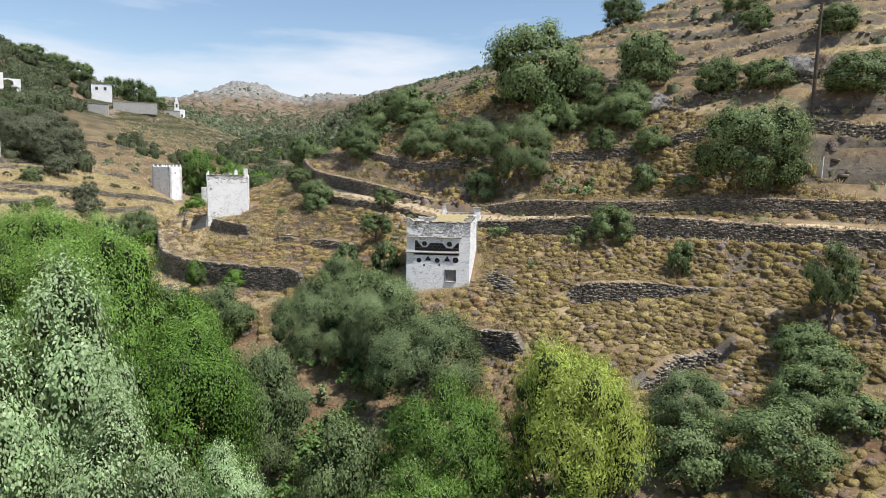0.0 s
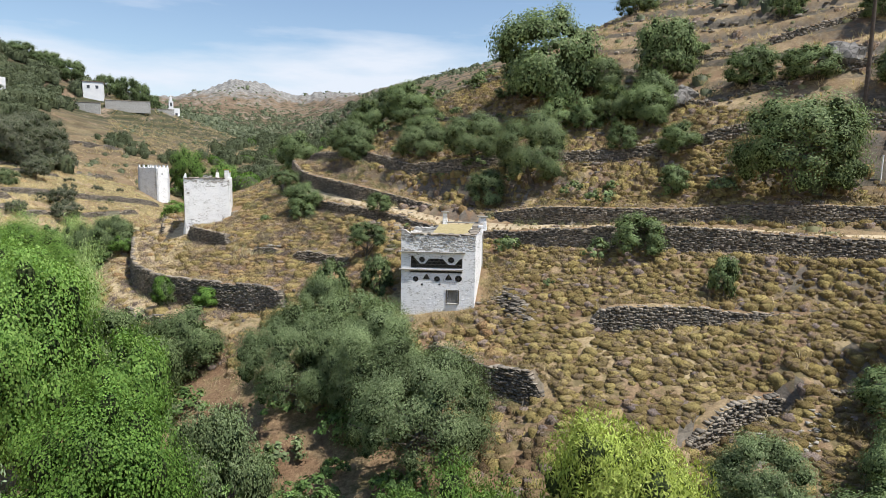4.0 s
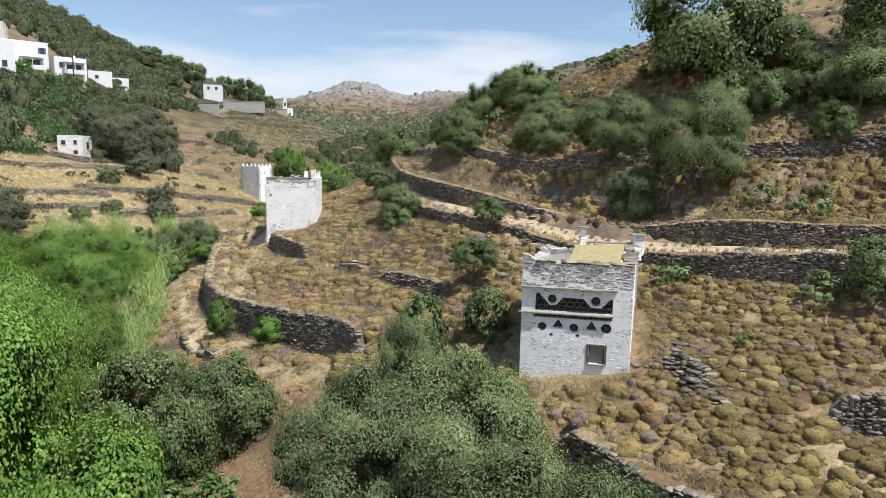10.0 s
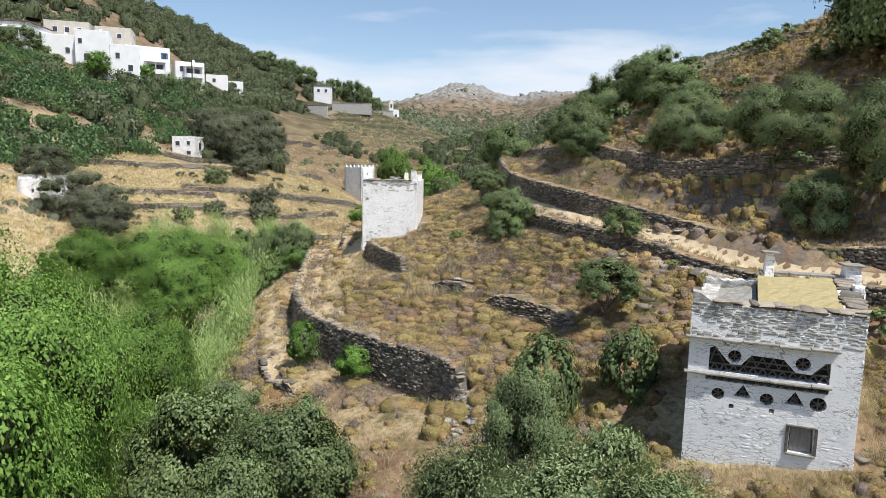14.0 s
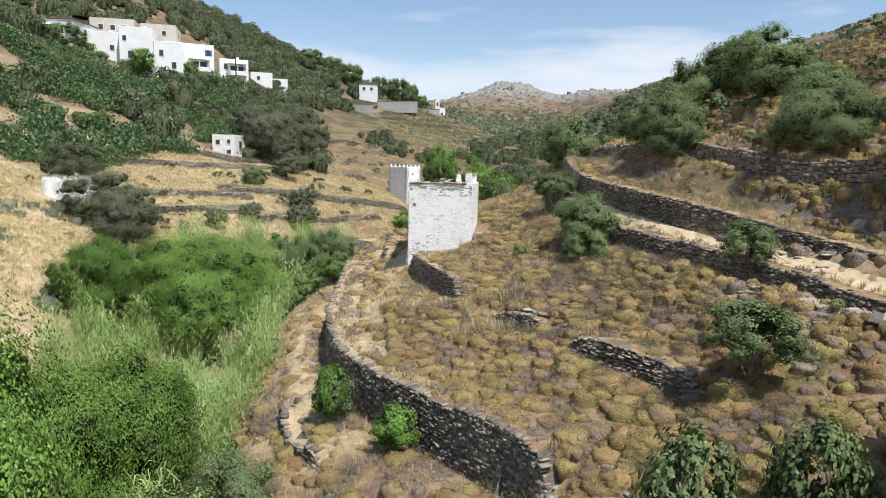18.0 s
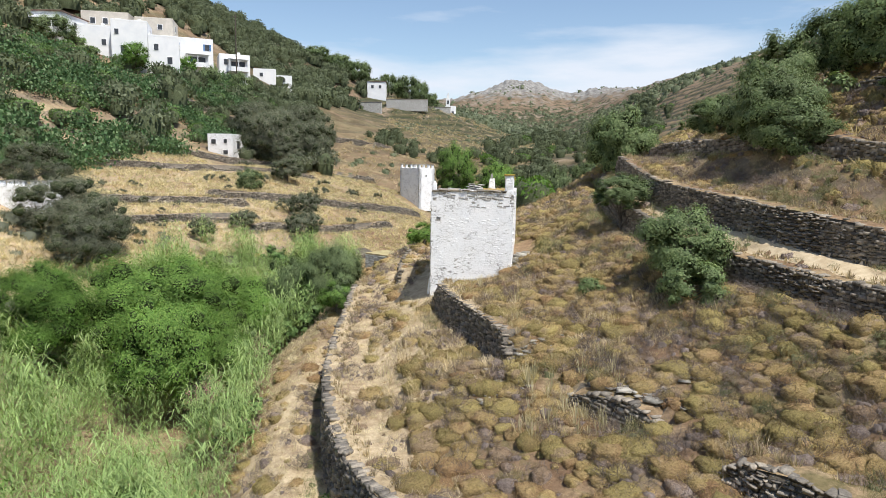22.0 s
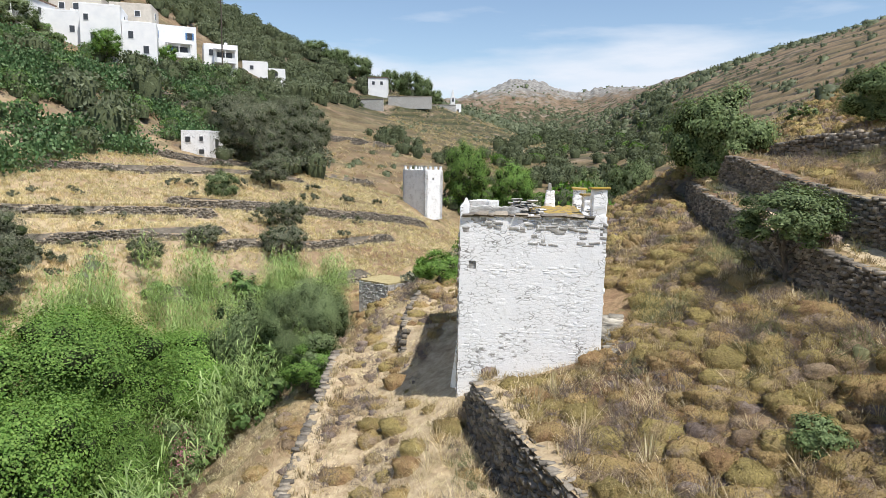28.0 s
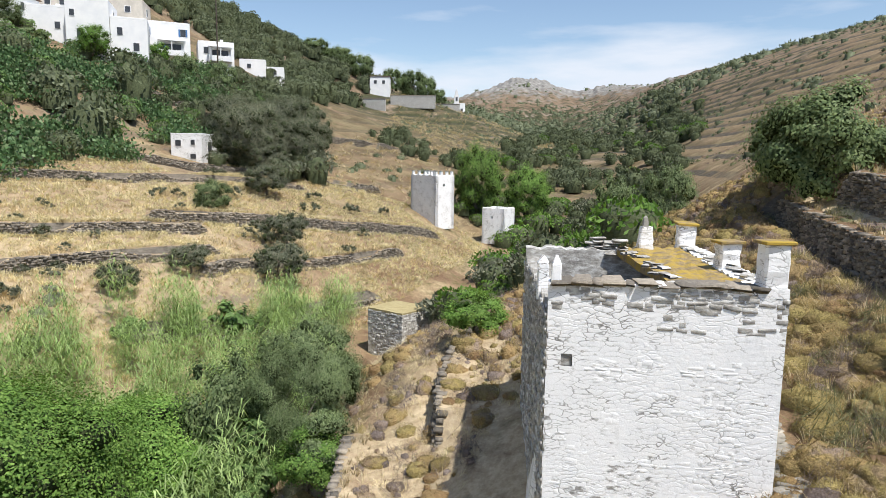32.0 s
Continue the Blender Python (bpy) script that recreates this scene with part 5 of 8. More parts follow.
def plain_dovecote():
    """The second dovecote: a blank white wall, a half-fallen lichen roof, and pillars."""
    FL, FR, BR, BL = (-3.12, 69.66), (0.84, 69.5), (0.98, 75.7), (-3.45, 75.7)
    base_z, crown = -8.6, -1.5
    dv = tagged(new("dovecote"), "old whitewashed dovecote with roof pillars and a lichen-covered roof", "dovecote", "dovecotes of the valley")
    hole = [(0.26, -2.98), (0.46, -2.98), (0.46, -2.76), (0.26, -2.76)]
    front, at, wide = wall_slab("front_wall", FL, FR, base_z, crown, LIMEWASH, dv, holes=[hole], crest=0.02, seed=21, label="blank whitewashed rubble wall", slope=0.06, depth=0.45)
    face_stones(front, at, wide, -7.0, -2.35, 22, 230, [(0.1, 0.62, -3.15, -2.6)], proud=0.006, cover=0.22)
    face_stones(front, at, wide, -2.25, -1.78, 23, 70, (), BARE_STONES, BARE, 0.014, (0.05, 0.10), cover=0.45)
    face_stones(front, at, wide, -1.86, crown + 0.02, 40, 70, (), BARE_STONES, BARE, 0.022, (0.05, 0.10), cover=0.9)
    coping(front, at, 0.05, 3.5, crown, 41)
    side, at2, long = wall_slab("side_wall", (0.843, 69.62), BR, base_z, crown, LIMEWASH, dv, crest=0.05, seed=24)
    face_stones(side, at2, long, -6.0, crown, 25, 200, cover=0.7)
    back, at3, w3 = wall_slab("back_wall", BR, BL, base_z, crown - 0.1, BARE, dv, crest=0.06, seed=26)
    west, at4, w4 = wall_slab("side_wall", BL, FL, base_z, crown - 0.45, BARE, dv, crest=0.12, seed=27)
    face_stones(west, at4, w4, -7.5, crown - 0.5, 28, 260, (), BARE_STONES, BARE, 0.05, cover=0.85)
    # leaning buttress of whitewash at the foot of the west side
    bm = bmesh.new()
    foot = [at(-0.55, -8.6, 0.9), at(-0.55, -8.6, 5.2), at(0.05, -8.6, 5.2), at(0.05, -8.6, 0.12)]
    head = [at(-0.06, -4.6, 0.9), at(-0.06, -4.6, 5.2), at(0.05, -4.6, 5.2), at(0.05, -4.6, 0.12)]
    vs = [bm.verts.new(v) for v in foot + head]
    for k in range(4):
        bm.faces.new((vs[k], vs[(k + 1) % 4], vs[(k + 1) % 4 + 4], vs[k + 4]))
    bm.faces.new(vs[4:]), bm.faces.new(vs[:4][::-1])
    bmesh.ops.recalc_face_normals(bm, faces=bm.faces)
    bm_part("buttress", bm, LIMEWASH, dv, "sloping whitewashed buttress")
    # quoins that stick out of the east corner
    rng = np.random.default_rng(29)
    z = -5.6
    while z < -1.6:
        h = rng.uniform(0.07, 0.14)
        if rng.random() < 0.75:
            ob = part("quoin", WASHED_STONES[rng.integers(10)], dv)
            ob.matrix_basis = Matrix.LocRotScale((0.66 + rng.uniform(-0.04, 0.03), 69.62 + rng.uniform(0.08, 0.2), z + h / 2), Euler((0, 0, rng.normal(0, 0.04))), (rng.uniform(0.40, 0.50), 0.42, h * 0.85))
        z += h
    flat_roof(dv, [(-0.75, 69.95), (0.5, 69.95), (0.65, 75.4), (-1.15, 75.4)], -1.62, LICHEN, "slate roof patched with yellow lichen", rise=(0.02, 0.10, 0.12, 0.05), seed=30, grid=13)
    # added dark sheet that stands in for the shade inside the walls
    flat_roof(dv, [(-2.7, 70.1), (-0.75, 70.1), (-1.15, 75.3), (-3.0, 75.3)], -2.75, HOLE_SHADE, "near-black sheet painted as the shade inside the roofless part", seed=31, name="inner_floor")
    # slates left along the edges of the roof
    for k in range(46):
        s = k % 23
        x, y = (0.62 + rng.normal(0, 0.06), 70.2 + 0.235 * s) if k < 23 else (-0.85 - 0.012 * s + rng.normal(0, 0.08), 70.0 + 0.24 * s)
        ob = part("roof_slate", BARE_STONES[rng.integers(10)], dv)
        ob.matrix_basis = Matrix.LocRotScale((x, y, -1.55 + rng.uniform(0, 0.16)), Euler((rng.normal(0, 0.06), rng.normal(0, 0.06), rng.uniform(0, 3))), (rng.uniform(0.14, 0.32), rng.uniform(0.12, 0.24), rng.uniform(0.03, 0.06)))
    pinnacle(dv, 0.62, 69.72, crown - 0.1, -0.70, 0.42, LIMEWASH, True, 0.95, 0, 32, capmat=LICHEN)
    pinnacle(dv, 0.62, 72.1, crown - 0.15, -0.98, 0.42, LIMEWASH, True, 0.95, 3, 33, capmat=LICHEN)
    pinnacle(dv, 0.62, 75.5, crown - 0.15, -0.92, 0.44, LIMEWASH, True, 0.95, -3, 34, capmat=LICHEN)
    pinnacle(dv, -0.42, 75.3, crown - 0.15, -0.98, 0.40, LIMEWASH, False, 0.7, 2, 35)
    pinnacle(dv, -0.44, 75.3, -0.99, -0.70, 0.16, SLATE, False, 0.6, 2, 36, True)
    pinnacle(dv, -2.98, 69.85, crown - 0.55, -1.02, 0.20, LIMEWASH, False, 0.85, 0, 37, True)
    pinnacle(dv, -3.16, 71.2, crown - 0.6, -1.22, 0.24, LIMEWASH, False, 0.9, 0, 38, True)
    # broken wall end beside the roof
    for k in range(13):
        ob = part("loose_stone", BARE_STONES[rng.integers(10)], dv)
        ob.matrix_basis = Matrix.LocRotScale((-1.35 + rng.normal(0, 0.16), 75.45 + rng.normal(0, 0.12), -1.75 + 0.035 * k), Euler((rng.normal(0, 0.06), 0, rng.uniform(-0.4, 0.4))), (rng.uniform(0.3, 0.55) * (1.1 - 0.02 * k), 0.35, 0.07))
    return dv


plain_dovecote()


def far_dovecote(corner, yaw, wide, deep, z0, z1, pins, mat, seed, label, pin_h=0.55):
    """A dovecote seen from further off: four walls, a deck and a row of small pillars."""
    dv = tagged(new("dovecote"), label, "dovecote", "dovecotes of the valley")
    c, s = math.cos(radians(yaw)), math.sin(radians(yaw))
    P = lambda u, v: (corner[0] + c * u - s * v, corner[1] + s * u + c * v)
    walls = [(P(0, 0), P(wide, 0)), (P(wide, 0), P(wide, deep)), (P(wide, deep), P(0, deep)), (P(0, deep), P(0, 0))]
    for k, (p, q) in enumerate(walls):
        hole = [(0.4 * wide, z1 - 1.3), (0.4 * wide + 0.3, z1 - 1.3), (0.4 * wide + 0.3, z1 - 1.0), (0.4 * wide, z1 - 1.0)]
        wall_slab("wall", p, q, z0, z1, mat if k != 3 else LIMEWASH, dv, crest=0.06, seed=seed + k, thick=0.4, holes=[hole] if k == 0 else ())
    flat_roof(dv, [P(0.3, 0.3), P(wide - 0.3, 0.3), P(wide - 0.3, deep - 0.3), P(0.3, deep - 0.3)], z1 - 0.25, SLATE, "slate deck", seed=seed)
    for k in range(pins):
        u = 0.22 + (wide - 0.44) * k / max(pins - 1, 1)
        pinnacle(dv, *P(u, 0.25), z1 - 0.1, z1 + pin_h, 0.34, LIMEWASH, True, 0.8, yaw, seed + k)
        if k in (0, pins - 1):
            for v in (0.28, 0.52, 0.76, 1.0):
                pinnacle(dv, *P(u, deep * v - 0.2), z1 - 0.1, z1 + pin_h, 0.34, LIMEWASH, True, 0.8, yaw, seed + k)
    return dv


far_dovecote((-13.6, 134.6), 46, 2.9, 5.0, -7.5, -1.0, 4, LIMEWASH, 50, "tall white dovecote with roof pillars beyond the dry fields", 0.5)
far_dovecote((-8.2, 138.6), -24, 3.0, 3.2, -9.5, -5.0, 0, LIMEWASH, 60, "roofless white dovecote ruin among green trees")
far_dovecote((-39.6, 84.6), 6, 3.2, 3.6, -6.5, -2.5, 4, LIMEWASH, 70, "white dovecote with small pillars beside a tamarisk", 0.35)

# ---- village and far buildings ----
def box_part(name, m, size, mat, parent, label="", bevel=0.03):
    bm = bmesh.new()
    bmesh.ops.create_cube(bm, size=1, matrix=m @ Matrix.Diagonal((*size, 1)))
    if bevel:
        bmesh.ops.bevel(bm, geom=list(bm.edges), offset=bevel, segments=1, affect="EDGES")
    return bm_part(name, bm, mat, parent, label)


def house(x, y, z0, z1, wide, deep, yaw, mat, windows, label, seed=0, parapet=0.35, roof=None, shutters=False, chimney=False, balcony=None):
    """A flat-roofed cube house. windows: (u, z, width, height) on its front; the front-left foot stands at (x, y)."""
    h = tagged(new("house"), label, "house", "village houses")
    m = pose(x, y, 0, 0, 0, yaw)
    box_part("wall", m @ Matrix.Translation((wide / 2, deep / 2, (z0 + z1) / 2)), (wide, deep, z1 - z0), mat, h)
    for sx, sy, px, py in ((wide, 0.22, wide / 2, 0.11), (wide, 0.22, wide / 2, deep - 0.11), (0.22, deep - 0.46, 0.11, deep / 2), (0.22, deep - 0.46, wide - 0.11, deep / 2)):
        box_part("parapet", m @ Matrix.Translation((px, py, z1 + parapet / 2)), (sx, sy, parapet), mat, h)
    if roof:
        box_part("roof", m @ Matrix.Translation((wide / 2, deep / 2, z1 + parapet + 0.1)), (wide + 0.5, deep + 0.5, 0.22), roof, h, "brown roof edge")
    for u, z, w, t in windows:
        win = box_part("window", m @ Matrix.Translation((u, 0.0, z)), (w + 0.2, 0.10, t + 0.2), VILLAGE_WHITE, h, "", 0.01)
        box_part("pane", m @ Matrix.Translation((u, -0.045, z)), (w, 0.06, t), PANE_AND_SHADE, win, "dark window pane", 0)
        if shutters:
            for s in (-1, 1):
                box_part("shutter", m @ Matrix.Translation((u + s * (w * 0.5 + 0.16), -0.08, z)), (0.28, 0.05, t), SHUTTER_BLUE, win, "blue shutter", 0)
    for u, v, w, t, z in ((wide + 0.0, deep * 0.5, 0.9, 1.2, z1 - 1.4),):
        win = box_part("window", m @ Matrix.Translation((u, v, z)), (0.10, w + 0.2, t + 0.2), VILLAGE_WHITE, h, "", 0.01)
        box_part("pane", m @ Matrix.Translation((u + 0.05, v, z)), (0.06, w, t), PANE_AND_SHADE, win, "", 0)
    if balcony:
        u, z, w = balcony
        deck = box_part("balcony", m @ Matrix.Translation((u, -0.7, z)), (w, 1.5, 0.18), mat, h)
        box_part("railing", m @ Matrix.Translation((u, -1.38, z + 0.5)), (w, 0.10, 0.85), VILLAGE_WHITE, deck)
        for s in (-0.46, 0.0, 0.46):
            box_part("post", m @ Matrix.Translation((u + s * w, -1.35, z + 1.35)), (0.16, 0.16, 2.4), VILLAGE_WHITE, deck)
        box_part("canopy", m @ Matrix.Translation((u, -0.7, z + 2.6)), (w + 0.2, 1.6, 0.14), VILLAGE_WHITE, deck)
        # no real opening: a dark panel paints the doorway's shade
        box_part("opening", m @ Matrix.Translation((u, 0.0, z + 1.15)), (w * 0.7, 0.12, 2.0), PANE_AND_SHADE, h, "doorway with its shade painted as a dark panel", 0)
    if chimney:
        box_part("chimney", m @ Matrix.Translation((wide * 0.7, deep * 0.6, z1 + 0.7)), (0.6, 0.6, 1.4), VILLAGE_WHITE, h)
    return h


BROWN_ROOF = material("brown_eave", lambda b: b.ramp(b.noise(2.0, 4.0), (0.3, (0.12, 0.075, 0.055)), (0.7, (0.22, 0.15, 0.11))), 0.8)
house(-97, 151, 14, 26.0, 13.5, 9, 6, VILLAGE_WHITE, [(3, 24.2, 1.0, 1.3), (8, 24.2, 1.0, 1.3)], "white house with a brown-edged porch roof", roof=BROWN_ROOF, balcony=(10, 22.4, 5.5))
house(-88.5, 165, 18, 29.2, 9, 8, 18, VILLAGE_GREY, [(2.2, 27.6, 0.9, 1.1), (4.6, 27.6, 0.9, 1.1), (7, 27.6, 0.9, 1.1)], "unpainted grey house on the upper street", parapet=0.3)
house(-80, 170, 18, 29.0, 7.5, 7, 20, VILLAGE_GREY, [(2, 27.4, 0.9, 1.0), (5, 27.4, 0.9, 1.0)], "sand-coloured unfinished house on the upper street", parapet=0.3)
house(-87.5, 156, 14, 24.8, 10.5, 7, 20, VILLAGE_WHITE, [(3, 22, 0.8, 1.1), (8.4, 22, 0.8, 1.1)], "long white house above a retaining wall", chimney=True)
house(-77.2, 157.5, 10, 25.8, 6.4, 8, 24, VILLAGE_WHITE, [(1.0, 23.8, 0.7, 1.0), (2.0, 20.6, 0.8, 1.4), (4.4, 17.9, 0.8, 1.2), (1.0, 17.6, 0.5, 0.6)], "tall white three-storey house", chimney=True)
house(-71.4, 160.4, 10, 23.4, 5.6, 7, 28, VILLAGE_WHITE, [(1.4, 21.4, 0.8, 1.2), (3.8, 19.0, 0.9, 1.3)], "white house half hidden by a mulberry tree")
house(-73.0, 169.5, 14, 24.9, 9.4, 8, 30, VILLAGE_WHITE, [(2.0, 23.4, 0.9, 1.3), (4.4, 20.4, 0.9, 1.4), (8.2, 23.4, 0.9, 1.3)], "white two-storey house with a shaded veranda", shutters=True, balcony=(6.2, 19.2, 4.5))
house(-65.6, 178.5, 14, 22.8, 6.6, 7, 30, VILLAGE_WHITE, [(1.4, 21.4, 0.8, 1.2)], "white house with a terrace canopy", balcony=(4.0, 19.4, 4.2), chimney=True)
house(-65, 195.5, 14, 22.0, 5.5, 6, 20, VILLAGE_WHITE, [(2, 20.9, 0.8, 0.9)], "small white outbuilding beside the lane")
house(-60.5, 199, 14, 20.8, 4.0, 5, 20, VILLAGE_WHITE, [(2, 19.9, 0.7, 0.8)], "low white store room")
house(-46.5, 133.7, -1.5, 3.5, 4.0, 4, 0, LIMEWASH, [(1.0, 2.5, 0.7, 0.7), (2.9, 2.6, 0.5, 0.6), (2.9, 0.9, 0.7, 0.6)], "abandoned white stone hut with empty windows", parapet=0.2)
house(-58.3, 290, 20, 30.6, 7.2, 7, 8, VILLAGE_WHITE, [(2.0, 29, 1.0, 1.2), (5.0, 29, 1.0, 1.2)], "white house with a tiled edge on the far spur", roof=BROWN_ROOF)


def far_chapel(x, y, z):
    ch = tagged(new("chapel"), "small white chapel with a tall bell gable on the spur", "chapel")
    m = pose(x, y, 0, 0, 0, 12)
    box_part("nave", m @ Matrix.Translation((2.4, 3.5, z + 1.6)), (4.8, 7, 4.4), VILLAGE_WHITE, ch)
    box_part("terrace", m @ Matrix.Translation((2.5, 3.0, z - 1.2)), (7.0, 9, 3.0), VILLAGE_WHITE, ch)
    belfry = box_part("belfry", m @ Matrix.Translation((1.2, 0.4, z + 5.0)), (1.9, 0.9, 4.0), VILLAGE_WHITE, ch, "stepped bell gable")
    box_part("belfry_top", m @ Matrix.Translation((1.2, 0.4, z + 7.8)), (1.1, 0.8, 1.8), VILLAGE_WHITE, belfry)
    box_part("finial", m @ Matrix.Translation((1.2, 0.4, z + 9.1)), (0.5, 0.5, 1.0), VILLAGE_WHITE, belfry)
    # the gable is solid; this dark panel paints the shade of its arch
    box_part("bell_arch", m @ Matrix.Translation((1.2, -0.07, z + 5.4)), (0.8, 0.06, 1.6), PANE_AND_SHADE, belfry, "bell opening with its shade painted as a dark panel", 0)
    box_part("door", m @ Matrix.Translation((3.4, -0.03, z + 0.6)), (1.0, 0.10, 1.9), PANE_AND_SHADE, ch, "", 0)


far_chapel(-31.6, 327, 21.2)
for k, (x, y, z, w, h, yaw) in enumerate(((-63, 284, 21.0, 12, 4.6, -4), (-50, 287, 22.6, 16, 4.4, 3), (-37, 305, 21.8, 10, 3.4, 8))):
    wl = tagged(new("retaining_wall"), "pale stone retaining wall on the far spur", "stone wall", kind="structure")
    box_part("wall", pose(x, y, z, 0, 0, yaw) @ Matrix.Translation((w / 2, 0, -1)), (w, 1.0, h), BARE, wl)
    box_part("coping", pose(x, y, z, 0, 0, yaw) @ Matrix.Translation((w / 2, 0, -1 + h / 2 + 0.1)), (w + 0.2, 1.2, 0.25), ROCK, wl)


def stone_shed():
    sh = tagged(new("shed"), "roofed rubble-stone shed beside the stream", "shed")
    quad = [(-13.2, 98.2), (-10.7, 96.8), (-9.1, 99.1), (-11.8, 100.6)]
    for k in range(4):
        w, at, ln = wall_slab("wall", quad[k], quad[(k + 1) % 4], -13.4, -8.9, BARE, sh, crest=0.05, seed=80 + k, thick=0.4)
        if k < 2:
            face_stones(w, at, ln, -12.6, -8.95, 84 + k, 120, (), BARE_STONES, BARE, 0.03, (0.1, 0.2), cover=0.9)
    flat_roof(sh, quad, -8.8, DRY_ROOF, "earth roof with dry grass", seed=8)


stone_shed()


def power_pole(x, y, tall, label):
    p = tagged(new("utility_pole"), label, "utility pole")
    z = float(ground_z(x, y)) - 0.3
    part("post", quick_mesh("post", *tube([(x, y, z), (x, y, z + tall * 0.5), (x, y, z + tall)], [0.15, 0.13, 0.10], 8), POLE_WOOD), p)
    box_part("crossarm", pose(x, y, z + tall - 0.6, 0, 0, 30), (1.4, 0.1, 0.12), POLE_WOOD, p)


POLE_WOOD = material("pole_wood", lambda b: b.ramp(b.noise(5.0, 4.0), (0.3, (0.06, 0.048, 0.04)), (0.7, (0.13, 0.105, 0.085))), 0.9)
power_pole(40.6, 38.4, 8.5, "dark wooden power pole on the terraced slope")
power_pole(-60.5, 176.0, 16.0, "tall thin pole behind the white houses")


def boulder(x, y, r, seed, tall=0.8):
    """A cracked grey boulder."""
    bm = bmesh.new()
    bmesh.ops.create_icosphere(bm, subdivisions=3, radius=1)
    off = Vector((seed * 3.1, seed * 1.7, 0))
    for v in bm.verts:
        n = v.co.normalized()
        k = 1 + 0.45 * noise.noise(n * 1.6 + off) + 0.18 * noise.noise(n * 4 + off)
        v.co = Vector((n.x * r * k * 1.3, n.y * r * k, max(n.z, -0.6) * r * k * tall))
    me = bpy.data.meshes.new("boulder")
    bm.to_mesh(me)
    bm.free()
    me.materials.append(BOULDER)
    ob = tagged(new("boulder", me), "big cracked grey boulder on the slope", "boulder", "boulders")
    ob.location = (x, y, float(ground_z(x, y)) + 0.2 * r)


BOULDER = material("boulder_rock", lambda b: (b.mix(1.0, b.ramp(b.noise(1.2, 7.0, 0.7), (0.3, (0.10, 0.096, 0.09)), (0.7, (0.30, 0.285, 0.265))), b.ramp(b.cells(1.5, feature="DISTANCE_TO_EDGE").outputs["Distance"], (0.0, 0.3), (0.06, 1.0)), "MULTIPLY"), b.noise(4.0, 7.0, 0.7)), 0.95, 0.06)
for n, (x, y, r, t) in enumerate(((34.6, 50.0, 1.15, 0.8), (36.0, 50.6, 0.9, 0.9), (30.6, 54.5, 0.7, 0.6), (43.5, 43.0, 1.3, 1.2))):
    boulder(x, y, r, n + 1, t)

# ---- trees ----
KINDS = {}


def tree_kind(kind, name, leafmat, shape, lift, density, leaf, label, sizes, far_sizes=(), droop=0.0, low=-0.6, seed=0, gap=0.08):
    """Model trees of a kind in several sizes; copies of them are planted. shape: the crown's half widths for radius one, lift: its centre's height.
    density: leaves for a square metre of crown; far ones get fewer, larger leaves."""
    KINDS[kind] = (lift, [], [], shape[2], gap)
    for far, rs in ((0, sizes), (1, far_sizes)):
        for n, r in enumerate(rs):
            grow = 1.55 if far else 1.0
            leaves = int(0.92 * density * 12.6 * r * r / (grow * grow * (1.3 if far else 1.0)))
            clumps = int(min(48 + 14 * r, 105))
            v, f = crown_arrays(seed + 10 * far + n, [k * r for k in shape], clumps, leaves, (leaf[0] * grow, leaf[1] * grow), droop=droop, low=low, heart=0.54)
            # the hearts' dark colour paints in the shade between leaf clumps
            crown = quick_mesh("crown", v, f, leafmat, False, np.arange(len(f)) >= len(f) - 18 * clumps, SHADED_TWIGS)
            wood = quick_mesh("trunk", *trunk_arrays(seed + n, lift * r * 1.05, 0.045 * r, shape[0] * r * 0.85, 6), BARK)
            KINDS[kind][1 + far].append([r, name, crown, wood, label, None])


def plant(kind, text, wide=1.06, lift_off=None):
    """Trees of a kind at 'x,y,crown height,radius ...'; crowns hang low, trunks reach down to the ground there."""
    lift, close, remote, high, gap = KINDS[kind]
    gap = lift_off or gap
    for n, w in enumerate(text.split()):
        x, y, zc, r = (float(k) for k in w.split(","))
        r *= wide
        g = float(ground_z(x, y)) - 0.15
        away = math.hypot(x - 2, max(0.0, y - 58, -y))
        models = remote if remote and away > 30 else close
        model = min(models, key=lambda m: abs(math.log(m[0] / r)) + 0.1 * ((n + models.index(m)) % 2))
        r0, name, crown, wood, label, first = model
        s = r / r0
        top = max(zc + high * r * 0.92, g + 1.1 * r)
        foot = g + gap * (top - g)
        stretch = min(max((top - foot) / (2 * high * r), 0.75), 1.7)
        centre = top - high * r * stretch * 0.92
        turn = pose(x, y, g, 0, 0, (x * 37 + y * 91) % 360)
        if first is None:
            tree = model[5] = tagged(new(name), label, name.split("_")[-1], name + "s of the valley")
            part("trunk", wood, tree)
            part("crown", crown, tree)
            tree.matrix_basis = turn @ Matrix.Diagonal((s, s, s, 1))
        else:
            k = s / first.scale.x
            tree = copy_thing(first, turn @ Matrix.Diagonal((k, k, k, 1)))
        for piece in tree.children:
            if piece.name.startswith("trunk"):
                piece.scale = (1, 1, (centre - g) / (lift * r))
            else:
                piece.location, piece.scale = (0, 0, (centre - g) / s), (1, 1, stretch)


tree_kind("willow", "willow_tree", WILLOW_LEAF, (1, 0.95, 0.9), 1.7, 560, (0.125, 0.036), "yellow-green willow with feathery twigs above the stream", (2.6,), (), 0.7, -0.8, 10)
tree_kind("sallow", "willow_tree", LIME_LEAF, (1, 0.95, 0.9), 1.7, 560, (0.125, 0.036), "fresh green willow with feathery twigs above the stream", (2.4,), (), 0.7, -0.8, 15)
tree_kind("poplar", "poplar_tree", POPLAR_LEAF, (1, 1, 1.15), 3.0, 620, (0.085, 0.048), "white poplar with silvery leaves in the valley floor", (2.0,), (), 0.3, -0.9, 20)
